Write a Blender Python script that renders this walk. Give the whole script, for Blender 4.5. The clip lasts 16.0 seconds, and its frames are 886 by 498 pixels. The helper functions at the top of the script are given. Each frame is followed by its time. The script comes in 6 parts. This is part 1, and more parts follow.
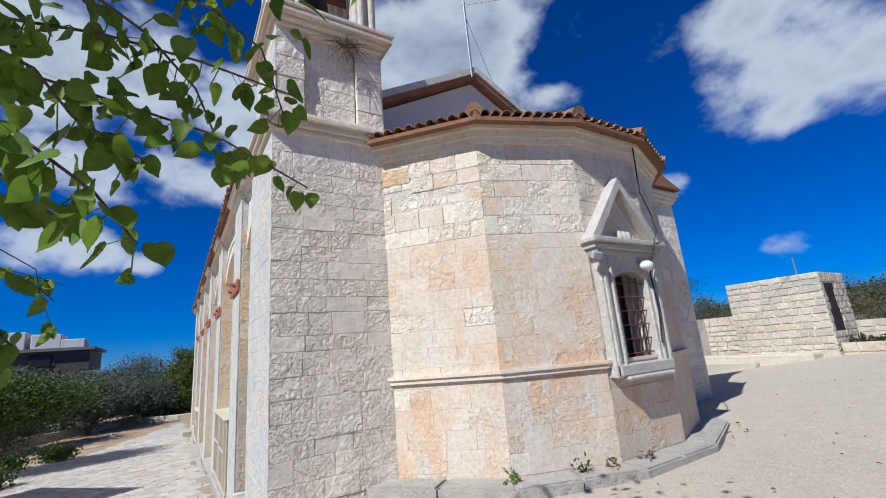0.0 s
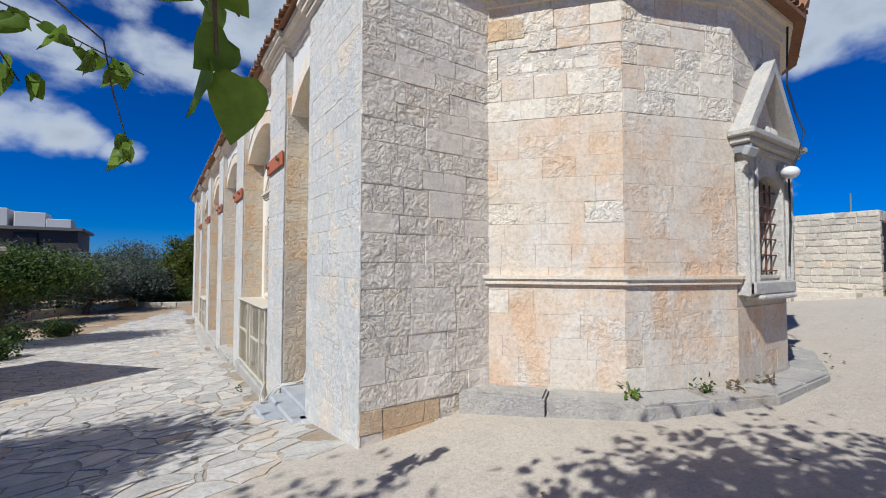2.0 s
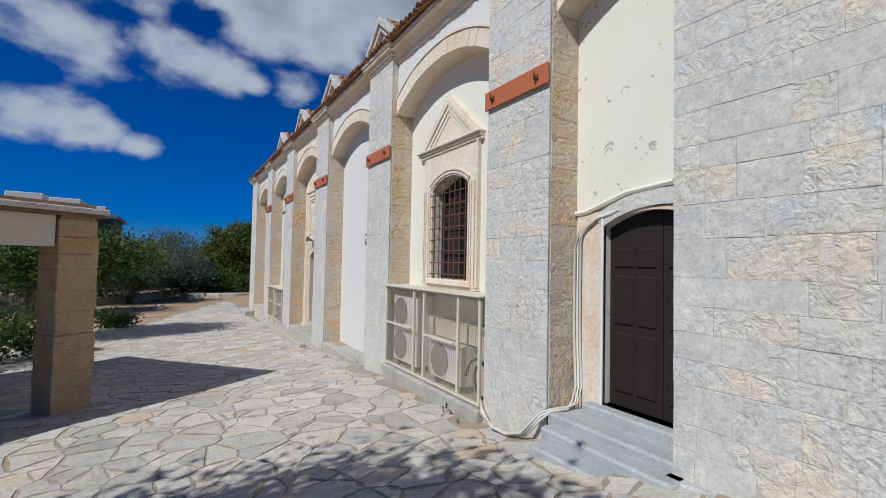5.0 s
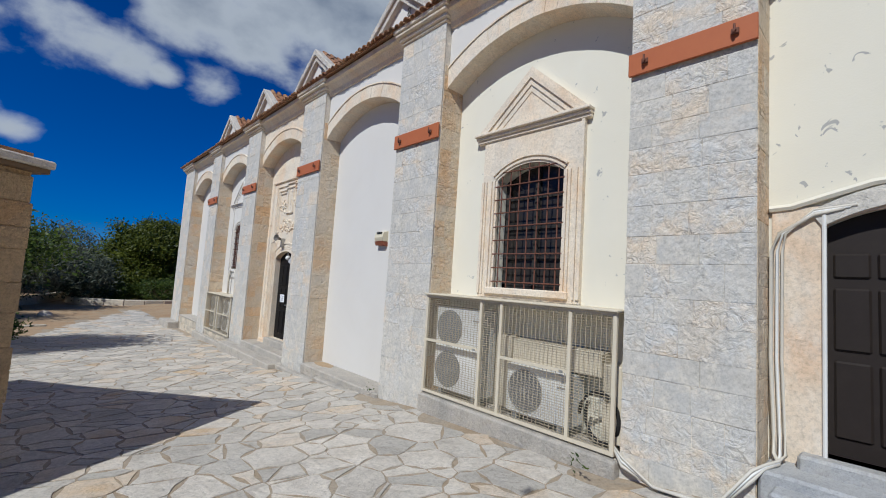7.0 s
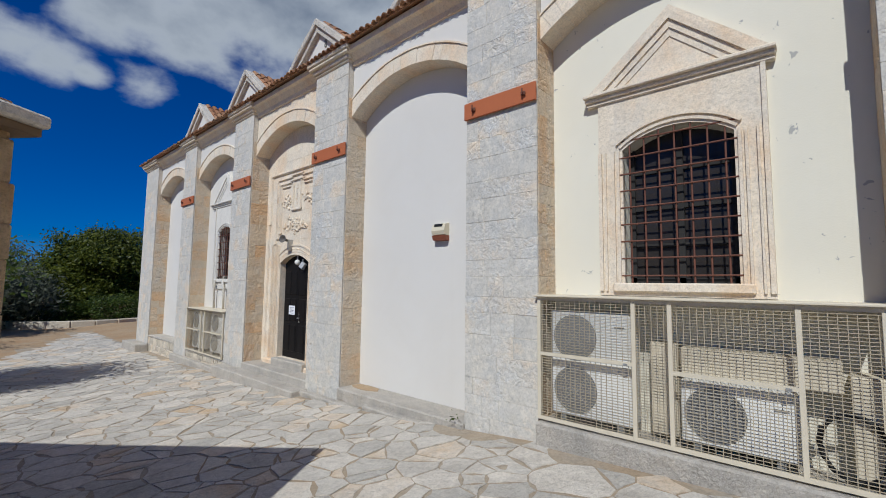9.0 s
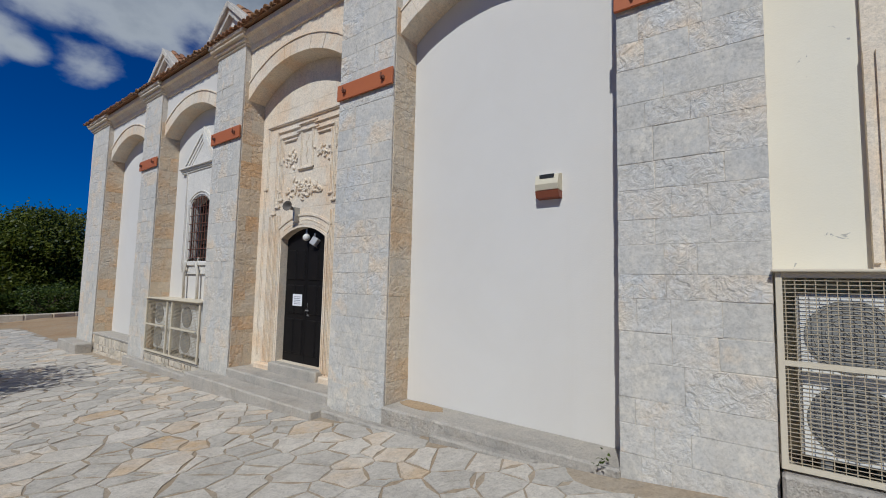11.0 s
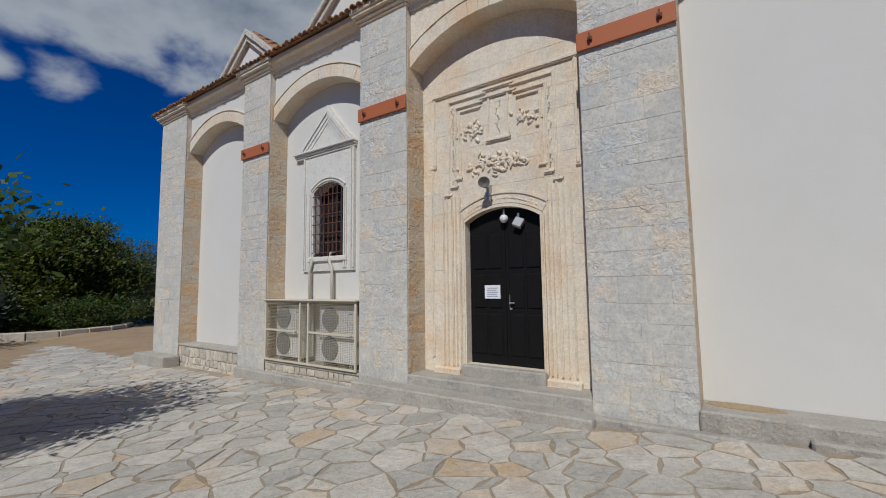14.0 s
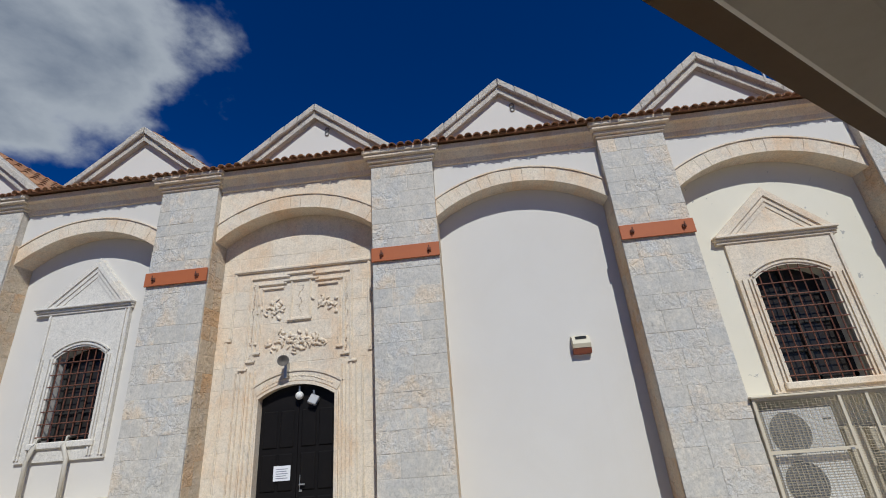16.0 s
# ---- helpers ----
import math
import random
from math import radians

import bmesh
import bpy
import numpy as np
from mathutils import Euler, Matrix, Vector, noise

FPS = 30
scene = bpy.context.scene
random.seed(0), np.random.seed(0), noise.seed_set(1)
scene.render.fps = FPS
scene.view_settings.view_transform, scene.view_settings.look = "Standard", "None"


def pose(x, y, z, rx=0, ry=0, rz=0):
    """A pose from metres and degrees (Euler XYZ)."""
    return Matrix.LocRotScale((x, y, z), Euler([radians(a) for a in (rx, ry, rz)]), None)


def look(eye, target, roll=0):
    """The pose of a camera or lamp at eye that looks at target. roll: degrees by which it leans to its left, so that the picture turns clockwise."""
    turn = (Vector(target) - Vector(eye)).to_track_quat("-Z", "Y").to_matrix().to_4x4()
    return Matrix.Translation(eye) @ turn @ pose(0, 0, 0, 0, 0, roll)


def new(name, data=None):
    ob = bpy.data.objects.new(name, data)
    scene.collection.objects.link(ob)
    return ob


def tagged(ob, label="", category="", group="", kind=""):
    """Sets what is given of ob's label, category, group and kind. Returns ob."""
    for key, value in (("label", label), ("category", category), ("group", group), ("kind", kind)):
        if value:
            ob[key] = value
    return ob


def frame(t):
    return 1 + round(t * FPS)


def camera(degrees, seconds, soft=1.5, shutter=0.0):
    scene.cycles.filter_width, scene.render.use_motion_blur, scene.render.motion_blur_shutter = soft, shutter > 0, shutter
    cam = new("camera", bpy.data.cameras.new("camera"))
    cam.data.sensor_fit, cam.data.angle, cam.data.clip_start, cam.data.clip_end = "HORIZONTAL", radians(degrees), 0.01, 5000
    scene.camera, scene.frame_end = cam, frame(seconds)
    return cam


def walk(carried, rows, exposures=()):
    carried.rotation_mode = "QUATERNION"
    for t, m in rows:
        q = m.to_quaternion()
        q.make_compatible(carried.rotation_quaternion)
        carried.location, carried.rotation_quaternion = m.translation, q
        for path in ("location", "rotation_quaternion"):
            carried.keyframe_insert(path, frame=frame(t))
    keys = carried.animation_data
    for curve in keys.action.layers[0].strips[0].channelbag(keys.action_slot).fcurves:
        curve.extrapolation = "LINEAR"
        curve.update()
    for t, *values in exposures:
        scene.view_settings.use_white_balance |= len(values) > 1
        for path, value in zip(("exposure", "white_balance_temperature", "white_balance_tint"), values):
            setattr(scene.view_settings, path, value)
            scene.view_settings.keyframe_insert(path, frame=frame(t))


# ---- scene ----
cam = camera(92.0, 16.0, soft=1.0)
PATH = [
    (0, (0.037, -0.097, 2.136), (1.079, 1.545, 2.6), -4.8),
    (0.5, (0.033, -0.053, 2.091), (1.297, 1.473, 2.364), 1.2),
    (1, (-0.19, 0.385, 2.047), (1.162, 1.854, 2.165), 1.3),
    (1.5, (-0.401, 1.008, 2.001), (0.747, 2.644, 2.097), -0.7),
    (2, (-0.624, 1.607, 1.953), (0.482, 3.271, 2.029), 0.1),
    (2.5, (-0.969, 2.237, 1.926), (0.133, 3.904, 1.996), 0.7),
    (3, (-1.319, 2.869, 1.87), (-0.22, 4.538, 1.948), 1.3),
    (3.5, (-1.645, 3.52, 1.827), (-0.597, 5.221, 1.909), 1.2),
    (4, (-1.931, 4.117, 1.794), (-0.887, 5.821, 1.866), 1.0),
    (4.5, (-2.153, 4.692, 1.691), (-1.12, 6.402, 1.768), 1.6),
    (4.7, (-2.222, 4.97, 1.654), (-1.186, 6.68, 1.723), 1.3),
    (6.8, (-3.099, 7.567, 1.358), (-1.752, 9.037, 1.517), 3.7),
    (7, (-3.167, 7.809, 1.342), (-1.814, 9.274, 1.503), 3.7),
    (7.5, (-3.328, 8.447, 1.328), (-1.972, 9.908, 1.491), 3.1),
    (8, (-3.442, 9.001, 1.293), (-2.065, 10.441, 1.462), 1.6),
    (8.5, (-3.458, 9.554, 1.273), (-2.027, 10.94, 1.449), 1.3),
    (9, (-3.496, 10.068, 1.299), (-2.005, 11.391, 1.464), 0.7),
    (9.2, (-3.458, 10.299, 1.264), (-1.968, 11.623, 1.43), 0.7),
    (11.3, (-2.88, 13.071, 1.026), (-1.264, 14.24, 1.178), 1.6),
    (11.5, (-2.85, 13.35, 1.004), (-1.229, 14.513, 1.155), 1.7),
    (12, (-2.845, 13.98, 0.865), (-1.222, 15.138, 1.022), -0.9),
    (12.5, (-2.936, 14.635, 0.816), (-1.297, 15.769, 0.974), -0.3),
    (13, (-3.309, 15.218, 0.737), (-1.661, 16.338, 0.911), -0.1),
    (13.5, (-3.732, 15.761, 0.687), (-2.105, 16.913, 0.86), -1.0),
    (14, (-4.13, 16.012, 0.767), (-2.495, 17.151, 0.942), -0.7),
    (14.5, (-4.433, 16.109, 0.824), (-2.681, 17.025, 1.127), -0.6),
    (15, (-4.736, 16.052, 0.906), (-2.846, 16.488, 1.393), -1.8),
    (15.5, (-5.07, 15.94, 1.085), (-3.197, 16.153, 1.753), -3.6),
    (16, (-5.265, 15.924, 1.251), (-3.409, 16.058, 1.984), -4.8),
]
EXPOSURES = [(0.0, 0.08, 5780, 6), (2.0, -0.03, 5800, 6), (3.0, -0.13, 5800, 6), (4.0, -0.23, 5840, 6), (7.0, -0.36, 5900, 6), (9.0, -0.42, 5930, 6), (12.0, -0.65, 6010, 6), (14.0, -0.66, 6080, 6), (16.0, -0.5, 6080, 6)]
walk(cam, [(t, look(eye, target, roll)) for t, eye, target, roll in PATH], EXPOSURES)

# world and sun
SUN = Vector((-0.95, -0.33, 1.04)).normalized()
world = bpy.data.worlds.new("sky")
scene.world = world
world.use_nodes = True


def node(tree, kind, at=None, **values):
    n = tree.nodes.new(kind)
    for key, value in (at or {}).items():
        n.inputs[key].default_value = value
    return n


def make_sky(tree):
    tree.nodes.clear()
    ln = tree.links.new
    sky = tree.nodes.new("ShaderNodeTexSky")
    sky.sky_type, sky.sun_disc = "NISHITA", False
    sky.sun_elevation = math.asin(SUN.z)
    sky.sun_rotation = math.atan2(SUN.x, SUN.y)
    sky.air_density, sky.dust_density, sky.ozone_density = 0.9, 0.0, 4.0
    tint = node(tree, "ShaderNodeMix")
    tint.data_type, tint.blend_type = "RGBA", "MULTIPLY"
    tint.inputs["Factor"].default_value = 1.0
    tint.inputs["B"].default_value = (0.40, 0.68, 1.28, 1)
    ln(sky.outputs[0], tint.inputs["A"])
    deep = node(tree, "ShaderNodeHueSaturation", {"Saturation": 1.2, "Value": 1.0})
    ln(tint.outputs["Result"], deep.inputs["Color"])
    tc = tree.nodes.new("ShaderNodeTexCoord")
    noise_a = node(tree, "ShaderNodeTexNoise", {"Scale": 5.5, "Detail": 9.0, "Roughness": 0.54, "Distortion": 0.1})
    squash = node(tree, "ShaderNodeMapping", {"Scale": (1, 1, 1.5)})
    ln(tc.outputs["Generated"], squash.inputs["Vector"])
    ln(squash.outputs[0], noise_a.inputs["Vector"])
    total = None
    for (cx, cy, cz), size, weight in CLOUDS:
        d = Vector((cx, cy, cz)).normalized()
        off = node(tree, "ShaderNodeVectorMath")
        off.operation = "SUBTRACT"
        off.inputs[1].default_value = d
        ln(tc.outputs["Generated"], off.inputs[0])
        wide = node(tree, "ShaderNodeVectorMath")
        wide.operation = "MULTIPLY"
        wide.inputs[1].default_value = (1, 1, 1.7)
        ln(off.outputs[0], wide.inputs[0])
        far = node(tree, "ShaderNodeVectorMath")
        far.operation = "LENGTH"
        ln(wide.outputs[0], far.inputs[0])
        blob = node(tree, "ShaderNodeMapRange", {"From Min": 0.0, "From Max": size, "To Min": weight, "To Max": 0.0})
        blob.interpolation_type = "SMOOTHSTEP"
        ln(far.outputs["Value"], blob.inputs["Value"])
        if total is None:
            total = blob.outputs[0]
        else:
            mx = tree.nodes.new("ShaderNodeMath")
            mx.operation = "MAXIMUM"
            ln(total, mx.inputs[0])
            ln(blob.outputs[0], mx.inputs[1])
            total = mx.outputs[0]
    add = tree.nodes.new("ShaderNodeMath")
    add.operation = "ADD"
    ln(total, add.inputs[0])
    ragged = node(tree, "ShaderNodeMapRange", {"From Min": 0.1, "From Max": 0.9, "To Min": 0.0, "To Max": 1.0})
    ln(noise_a.outputs["Fac"], ragged.inputs["Value"])
    ln(ragged.outputs[0], add.inputs[1])
    cover = node(tree, "ShaderNodeMapRange", {"From Min": 0.76, "From Max": 1.1})
    cover.interpolation_type = "SMOOTHSTEP"
    ln(add.outputs[0], cover.inputs["Value"])
    shade = node(tree, "ShaderNodeMapRange", {"From Min": 0.96, "From Max": 1.5, "To Min": 0.0, "To Max": 1.0})
    ln(add.outputs[0], shade.inputs["Value"])
    tone = node(tree, "ShaderNodeMix")
    tone.data_type = "RGBA"
    tone.inputs["A"].default_value = (10.2, 10.6, 11.3, 1)
    tone.inputs["B"].default_value = (2.7, 3.4, 4.9, 1)
    ln(shade.outputs[0], tone.inputs["Factor"])
    mix = node(tree, "ShaderNodeMix")
    mix.data_type = "RGBA"
    ln(cover.outputs[0], mix.inputs["Factor"])
    ln(deep.outputs[0], mix.inputs["A"])
    ln(tone.outputs["Result"], mix.inputs["B"])
    back = node(tree, "ShaderNodeBackground", {"Strength": 0.06})
    ln(mix.outputs["Result"], back.inputs["Color"])
    out = tree.nodes.new("ShaderNodeOutputWorld")
    ln(back.outputs[0], out.inputs["Surface"])


CLOUDS = [
    ((0.87, 0.22, 0.44), 0.4, 0.58), ((0.82, 0.28, 0.51), 0.28, 0.56), ((0.92, 0.13, 0.39), 0.34, 0.58), ((0.9, 0.25, 0.36), 0.24, 0.54),
    ((0.5, 0.58, 0.64), 0.36, 0.7), ((0.4, 0.66, 0.63), 0.46, 0.8), ((0.63, 0.55, 0.48), 0.17, 0.46), ((0.46, 0.71, 0.53), 0.24, 0.51), ((0.37, 0.78, 0.52), 0.38, 0.85), ((0.28, 0.83, 0.49), 0.28, 0.8), ((0.16, 0.86, 0.50), 0.27, 0.72),
    ((0.0, 0.934, 0.362), 0.2, 0.52), ((0.07, 0.93, 0.355), 0.14, 0.48), ((-0.12, 0.93, 0.345), 0.15, 0.48), ((-0.18, 0.915, 0.365), 0.2, 0.51), ((0.125, 0.925, 0.352), 0.09, 0.5), ((0.207, 0.912, 0.352), 0.13, 0.48),
    ((-0.14, 0.965, 0.222), 0.14, 0.51), ((-0.21, 0.95, 0.235), 0.17, 0.52), ((-0.055, 0.977, 0.204), 0.1, 0.52),
    ((0.85, 0.44, 0.293), 0.1, 0.4), ((0.94, 0.305, 0.132), 0.11, 0.42), ((-0.2, 0.83, 0.52), 0.36, 0.68), ((-0.8, 0.3, 0.4), 0.25, 0.5),
]
make_sky(world.node_tree)
sun_data = bpy.data.lights.new("sun", "SUN")
sun_data.energy, sun_data.angle, sun_data.color = 5.0, radians(0.55), (1.0, 0.965, 0.915)
sun = new("sun", sun_data)
sun.matrix_world = look(SUN * 60, (0, 0, 0))


# ---- materials ----
def ramp(tree, stops):
    n = tree.nodes.new("ShaderNodeValToRGB")
    el = n.color_ramp.elements
    while len(el) < len(stops):
        el.new(0.5)
    for e, (p, c) in zip(el, stops):
        e.position = p
        e.color = (*c, 1) if len(c) == 3 else c
    return n


def start(name, rough=0.8, metal=0.0):
    m = bpy.data.materials.new(name)
    m.use_nodes = True
    t = m.node_tree
    b = t.nodes["Principled BSDF"]
    b.inputs["Roughness"].default_value = rough
    b.inputs["Metallic"].default_value = metal
    b.inputs["Specular IOR Level"].default_value = 0.3
    return m, t, b


def noise_tex(t, scale, detail=6.0, rough=0.6, dist=0.0, stretch=None):
    pos = t.nodes.new("ShaderNodeNewGeometry")
    n = node(t, "ShaderNodeTexNoise", {"Scale": scale, "Detail": detail, "Roughness": rough, "Distortion": dist})
    if stretch:
        mp = node(t, "ShaderNodeMapping", {"Scale": stretch})
        t.links.new(pos.outputs["Position"], mp.inputs["Vector"])
        t.links.new(mp.outputs[0], n.inputs["Vector"])
    else:
        t.links.new(pos.outputs["Position"], n.inputs["Vector"])
    return n.outputs["Fac"]


def blend(t, fac, a, b, mode="MIX"):
    n = t.nodes.new("ShaderNodeMix")
    n.data_type, n.blend_type = "RGBA", mode
    for key, v in (("Factor", fac), ("A", a), ("B", b)):
        if isinstance(v, (int, float)):
            n.inputs[key].default_value = v
        elif isinstance(v, tuple):
            n.inputs[key].default_value = (*v, 1)
        else:
            t.links.new(v, n.inputs[key])
    return n.outputs["Result"]


def span(t, v, lo, hi, to_lo=0.0, to_hi=1.0):
    n = node(t, "ShaderNodeMapRange", {"From Min": lo, "From Max": hi, "To Min": to_lo, "To Max": to_hi})
    t.links.new(v, n.inputs["Value"])
    return n.outputs[0]


def bump(t, b, heights, dist=0.02):
    last = None
    for h, strength in heights:
        n = node(t, "ShaderNodeBump", {"Strength": strength, "Distance": dist})
        t.links.new(h, n.inputs["Height"])
        if last:
            t.links.new(last, n.inputs["Normal"])
        last = n.outputs[0]
    t.links.new(last, b.inputs["Normal"])


def stone(name, pale, warm, grey, warm_at=(0.5, 0.75), grey_at=(0.5, 0.7), relief=0.5, vary=0.25, pits=0.5, coarse=1.0, isle=False, rand=0.35, deep=0.03, lichen=0.0, rust=0.0, erode=None):
    m, t, b = start(name, 0.9)
    rnd = t.nodes.new("ShaderNodeNewGeometry").outputs["Random Per Island"] if isle else t.nodes.new("ShaderNodeObjectInfo").outputs["Random"]
    big = noise_tex(t, 0.9 * coarse, 5, 0.6, 0.4)
    mid = noise_tex(t, 5.0 * coarse, 6, 0.65)
    fine = noise_tex(t, 38.0 * coarse, 5, 0.7)
    drip = noise_tex(t, 2.2, 6, 0.7, 0.6, (1.0, 1.0, 0.55))
    mixv = t.nodes.new("ShaderNodeMath")
    mixv.operation = "MULTIPLY_ADD"
    t.links.new(rnd, mixv.inputs[0])
    mixv.inputs[1].default_value = rand
    t.links.new(big, mixv.inputs[2])
    c = blend(t, span(t, mixv.outputs[0], warm_at[0] + rand / 2, warm_at[1] + rand / 2), pale, warm)
    if rust:
        shift = t.nodes.new("ShaderNodeMath")
        shift.operation = "MULTIPLY_ADD"
        t.links.new(rnd, shift.inputs[0])
        shift.inputs[1].default_value, shift.inputs[2].default_value = 0.2, -0.1
        both = t.nodes.new("ShaderNodeMath")
        t.links.new(shift.outputs[0], both.inputs[0])
        t.links.new(drip, both.inputs[1])
        drip = both.outputs[0]
    c = blend(t, span(t, drip, grey_at[0], grey_at[1]), c, grey)
    tone = blend(t, rnd, (1 - vary, 1 - vary * 0.95, 1 - vary * 0.9), (1.0, 1.0, 1.0))
    c = blend(t, 1.0, c, tone, "MULTIPLY")
    c = blend(t, span(t, mid, 0.35, 0.7, 0.0, 0.55), c, (0.86, 0.85, 0.83), "MULTIPLY")
    if rust:
        spread = t.nodes.new("ShaderNodeMath")
        t.links.new(shift.outputs[0], spread.inputs[0])
        t.links.new(noise_tex(t, 1.9, 6, 0.65, 0.4), spread.inputs[1])
        spot = span(t, spread.outputs[0], 0.54, 0.68, 0.0, rust)
        c = blend(t, spot, c, (0.68, 0.55, 0.40))
        bare = span(t, noise_tex(t, 6.5, 5, 0.7, 0.3), 0.5, 0.64, 0.0, 0.5)
        c = blend(t, bare, c, (0.69, 0.63, 0.525))
    dark = span(t, fine, 0.25, 0.5, 0.72, 1.04)
    c = blend(t, 1.0, c, dark, "MULTIPLY")
    speck = span(t, noise_tex(t, 17.0 * coarse, 9, 0.78), 0.32, 0.55, 0.8, 1.06)
    c = blend(t, 1.0, c, speck, "MULTIPLY")
    if lichen:
        patch = span(t, noise_tex(t, 1.4, 4, 0.6, 0.3), 0.52, 0.66)
        dots = span(t, noise_tex(t, 24.0, 6, 0.7, 0.4), 0.5, 0.6, 0.0, lichen)
        both = t.nodes.new("ShaderNodeMath")
        both.operation = "MULTIPLY"
        t.links.new(patch, both.inputs[0])
        t.links.new(dots, both.inputs[1])
        c = blend(t, both.outputs[0], c, (0.16, 0.15, 0.13))
    t.links.new(c, b.inputs["Base Color"])
    chip = span(t, noise_tex(t, 7.0 * coarse, 7, 0.72, 0.1), 0.25, 0.62)
    heights = [(mid, relief), (chip, pits), (fine, relief * 0.22)]
    if erode:
        # some blocks stay smooth, others have weathered into hollows
        lo, hi, power = erode
        worn = t.nodes.new("ShaderNodeMath")
        worn.operation = "MULTIPLY_ADD"
        t.links.new(rnd, worn.inputs[0])
        worn.inputs[1].default_value = 0.7
        t.links.new(noise_tex(t, 1.3, 4, 0.6, 0.3), worn.inputs[2])
        amount = span(t, worn.outputs[0], lo, hi)
        rough_n = span(t, noise_tex(t, 11.0, 5, 0.62, 0.9), 0.36, 0.6)
        hole_n = span(t, noise_tex(t, 6.0, 4, 0.6, 0.5), 0.27, 0.44)
        both = t.nodes.new("ShaderNodeMath")
        both.operation = "MULTIPLY_ADD"
        both.inputs[1].default_value = 0.8
        t.links.new(rough_n, both.inputs[0])
        t.links.new(hole_n, both.inputs[2])
        cut = t.nodes.new("ShaderNodeMath")
        cut.operation = "MULTIPLY"
        t.links.new(both.outputs[0], cut.inputs[0])
        t.links.new(amount, cut.inputs[1])
        heights = [(mid, relief * 0.4), (cut.outputs[0], power), (fine, relief * 0.22)]
    bump(t, b, heights, deep)
    return m


def plaster(name, colour, dirt, relief=0.12, flake=None):
    m, t, b = start(name, 0.88)
    big = noise_tex(t, 0.8, 5, 0.6, 0.5)
    fine = noise_tex(t, 60, 4, 0.6)
    c = blend(t, span(t, big, 0.35, 0.8, 0.0, 0.6), colour, dirt)
    streak = span(t, noise_tex(t, 3.0, 5, 0.7, 0.3, (1.0, 1.0, 0.08)), 0.58, 0.8, 0.0, 0.35)
    c = blend(t, streak, c, dirt)
    if flake:
        spots = span(t, noise_tex(t, 6.5, 4, 0.55, 1.2), 0.672, 0.69)
        c = blend(t, spots, c, flake)
    t.links.new(c, b.inputs["Base Color"])
    bump(t, b, [(noise_tex(t, 7, 4, 0.5), relief), (fine, relief)], 0.01)
    return m


def painted(name, colour, wear, rough=0.5, metal=0.0, amount=0.3, scale=12):
    m, t, b = start(name, rough, metal)
    n = noise_tex(t, scale, 6, 0.7, 0.3)
    c = blend(t, span(t, n, 0.45, 0.75, 0.0, amount), colour, wear)
    t.links.new(c, b.inputs["Base Color"])
    bump(t, b, [(noise_tex(t, 70, 3, 0.6), 0.08)], 0.004)
    return m


def leafy(name, dark, light, dry=None):
    m, t, b = start(name, 0.5)
    isl = t.nodes.new("ShaderNodeNewGeometry").outputs["Random Per Island"]
    stops = [(0.0, dark), (0.75, light)]
    if dry:
        stops += [(0.93, light), (0.97, dry)]
    r = ramp(t, stops)
    t.links.new(isl, r.inputs[0])
    vein = span(t, noise_tex(t, 45, 3, 0.6), 0.3, 0.7, 0.75, 1.1)
    c = blend(t, 1.0, r.outputs[0], vein, "MULTIPLY")
    t.links.new(c, b.inputs["Base Color"])
    tr = t.nodes.new("ShaderNodeBsdfTranslucent")
    t.links.new(c, tr.inputs["Color"])
    mx = t.nodes.new("ShaderNodeMixShader")
    mx.inputs[0].default_value = 0.45
    t.links.new(b.outputs[0], mx.inputs[1])
    t.links.new(tr.outputs[0], mx.inputs[2])
    t.links.new(mx.outputs[0], t.nodes["Material Output"].inputs["Surface"])
    return m


ASHLAR = stone("weathered_limestone", (0.66, 0.615, 0.54), (0.64, 0.53, 0.40), (0.585, 0.57, 0.535), (0.5, 0.8), (0.40, 0.66), 0.35, 0.2, 0.3, 1.2, rand=0.4, lichen=0.35, rust=0.75, deep=0.02, erode=(0.6, 1.1, 0.6))
ASHLAR_WARM = stone("warm_limestone", (0.69, 0.56, 0.40), (0.66, 0.43, 0.24), (0.62, 0.56, 0.47), (0.42, 0.75), (0.45, 0.75), 0.6, 0.12, 0.6, 1.5, deep=0.025, erode=(0.4, 0.9, 0.8))
ROUGH = stone("pitted_limestone", (0.87, 0.755, 0.605), (0.76, 0.57, 0.39), (0.74, 0.67, 0.57), (0.6, 0.95), (0.5, 0.75), 0.6, 0.07, 1.0, rand=0.2, deep=0.045, erode=(0.6, 1.0, 0.75))
APSE_STONE = stone("washed_limestone", (0.70, 0.585, 0.45), (0.68, 0.47, 0.305), (0.71, 0.635, 0.535), (0.42, 0.64), (0.47, 0.68), 0.5, 0.06, 0.5, rand=0.14, deep=0.03, erode=(0.85, 1.2, 0.5))
APSE_TOP = stone("pale_eroded_limestone", (0.79, 0.68, 0.53), (0.78, 0.57, 0.36), (0.80, 0.71, 0.58), (0.5, 0.85), (0.47, 0.62), 0.6, 0.08, 0.9, rand=0.25, deep=0.045, erode=(0.62, 1.05, 0.65))
STAINED = stone("orange_stained_limestone", (0.78, 0.58, 0.37), (0.72, 0.45, 0.23), (0.78, 0.66, 0.50), (0.4, 0.75), (0.55, 0.75), 0.9, 0.12, 0.9)
CARVED = stone("carved_limestone", (0.77, 0.67, 0.53), (0.72, 0.53, 0.35), (0.66, 0.60, 0.51), (0.44, 0.74), (0.5, 0.75), 0.5, 0.05, 0.4, 1.6, rand=0.1, deep=0.012)
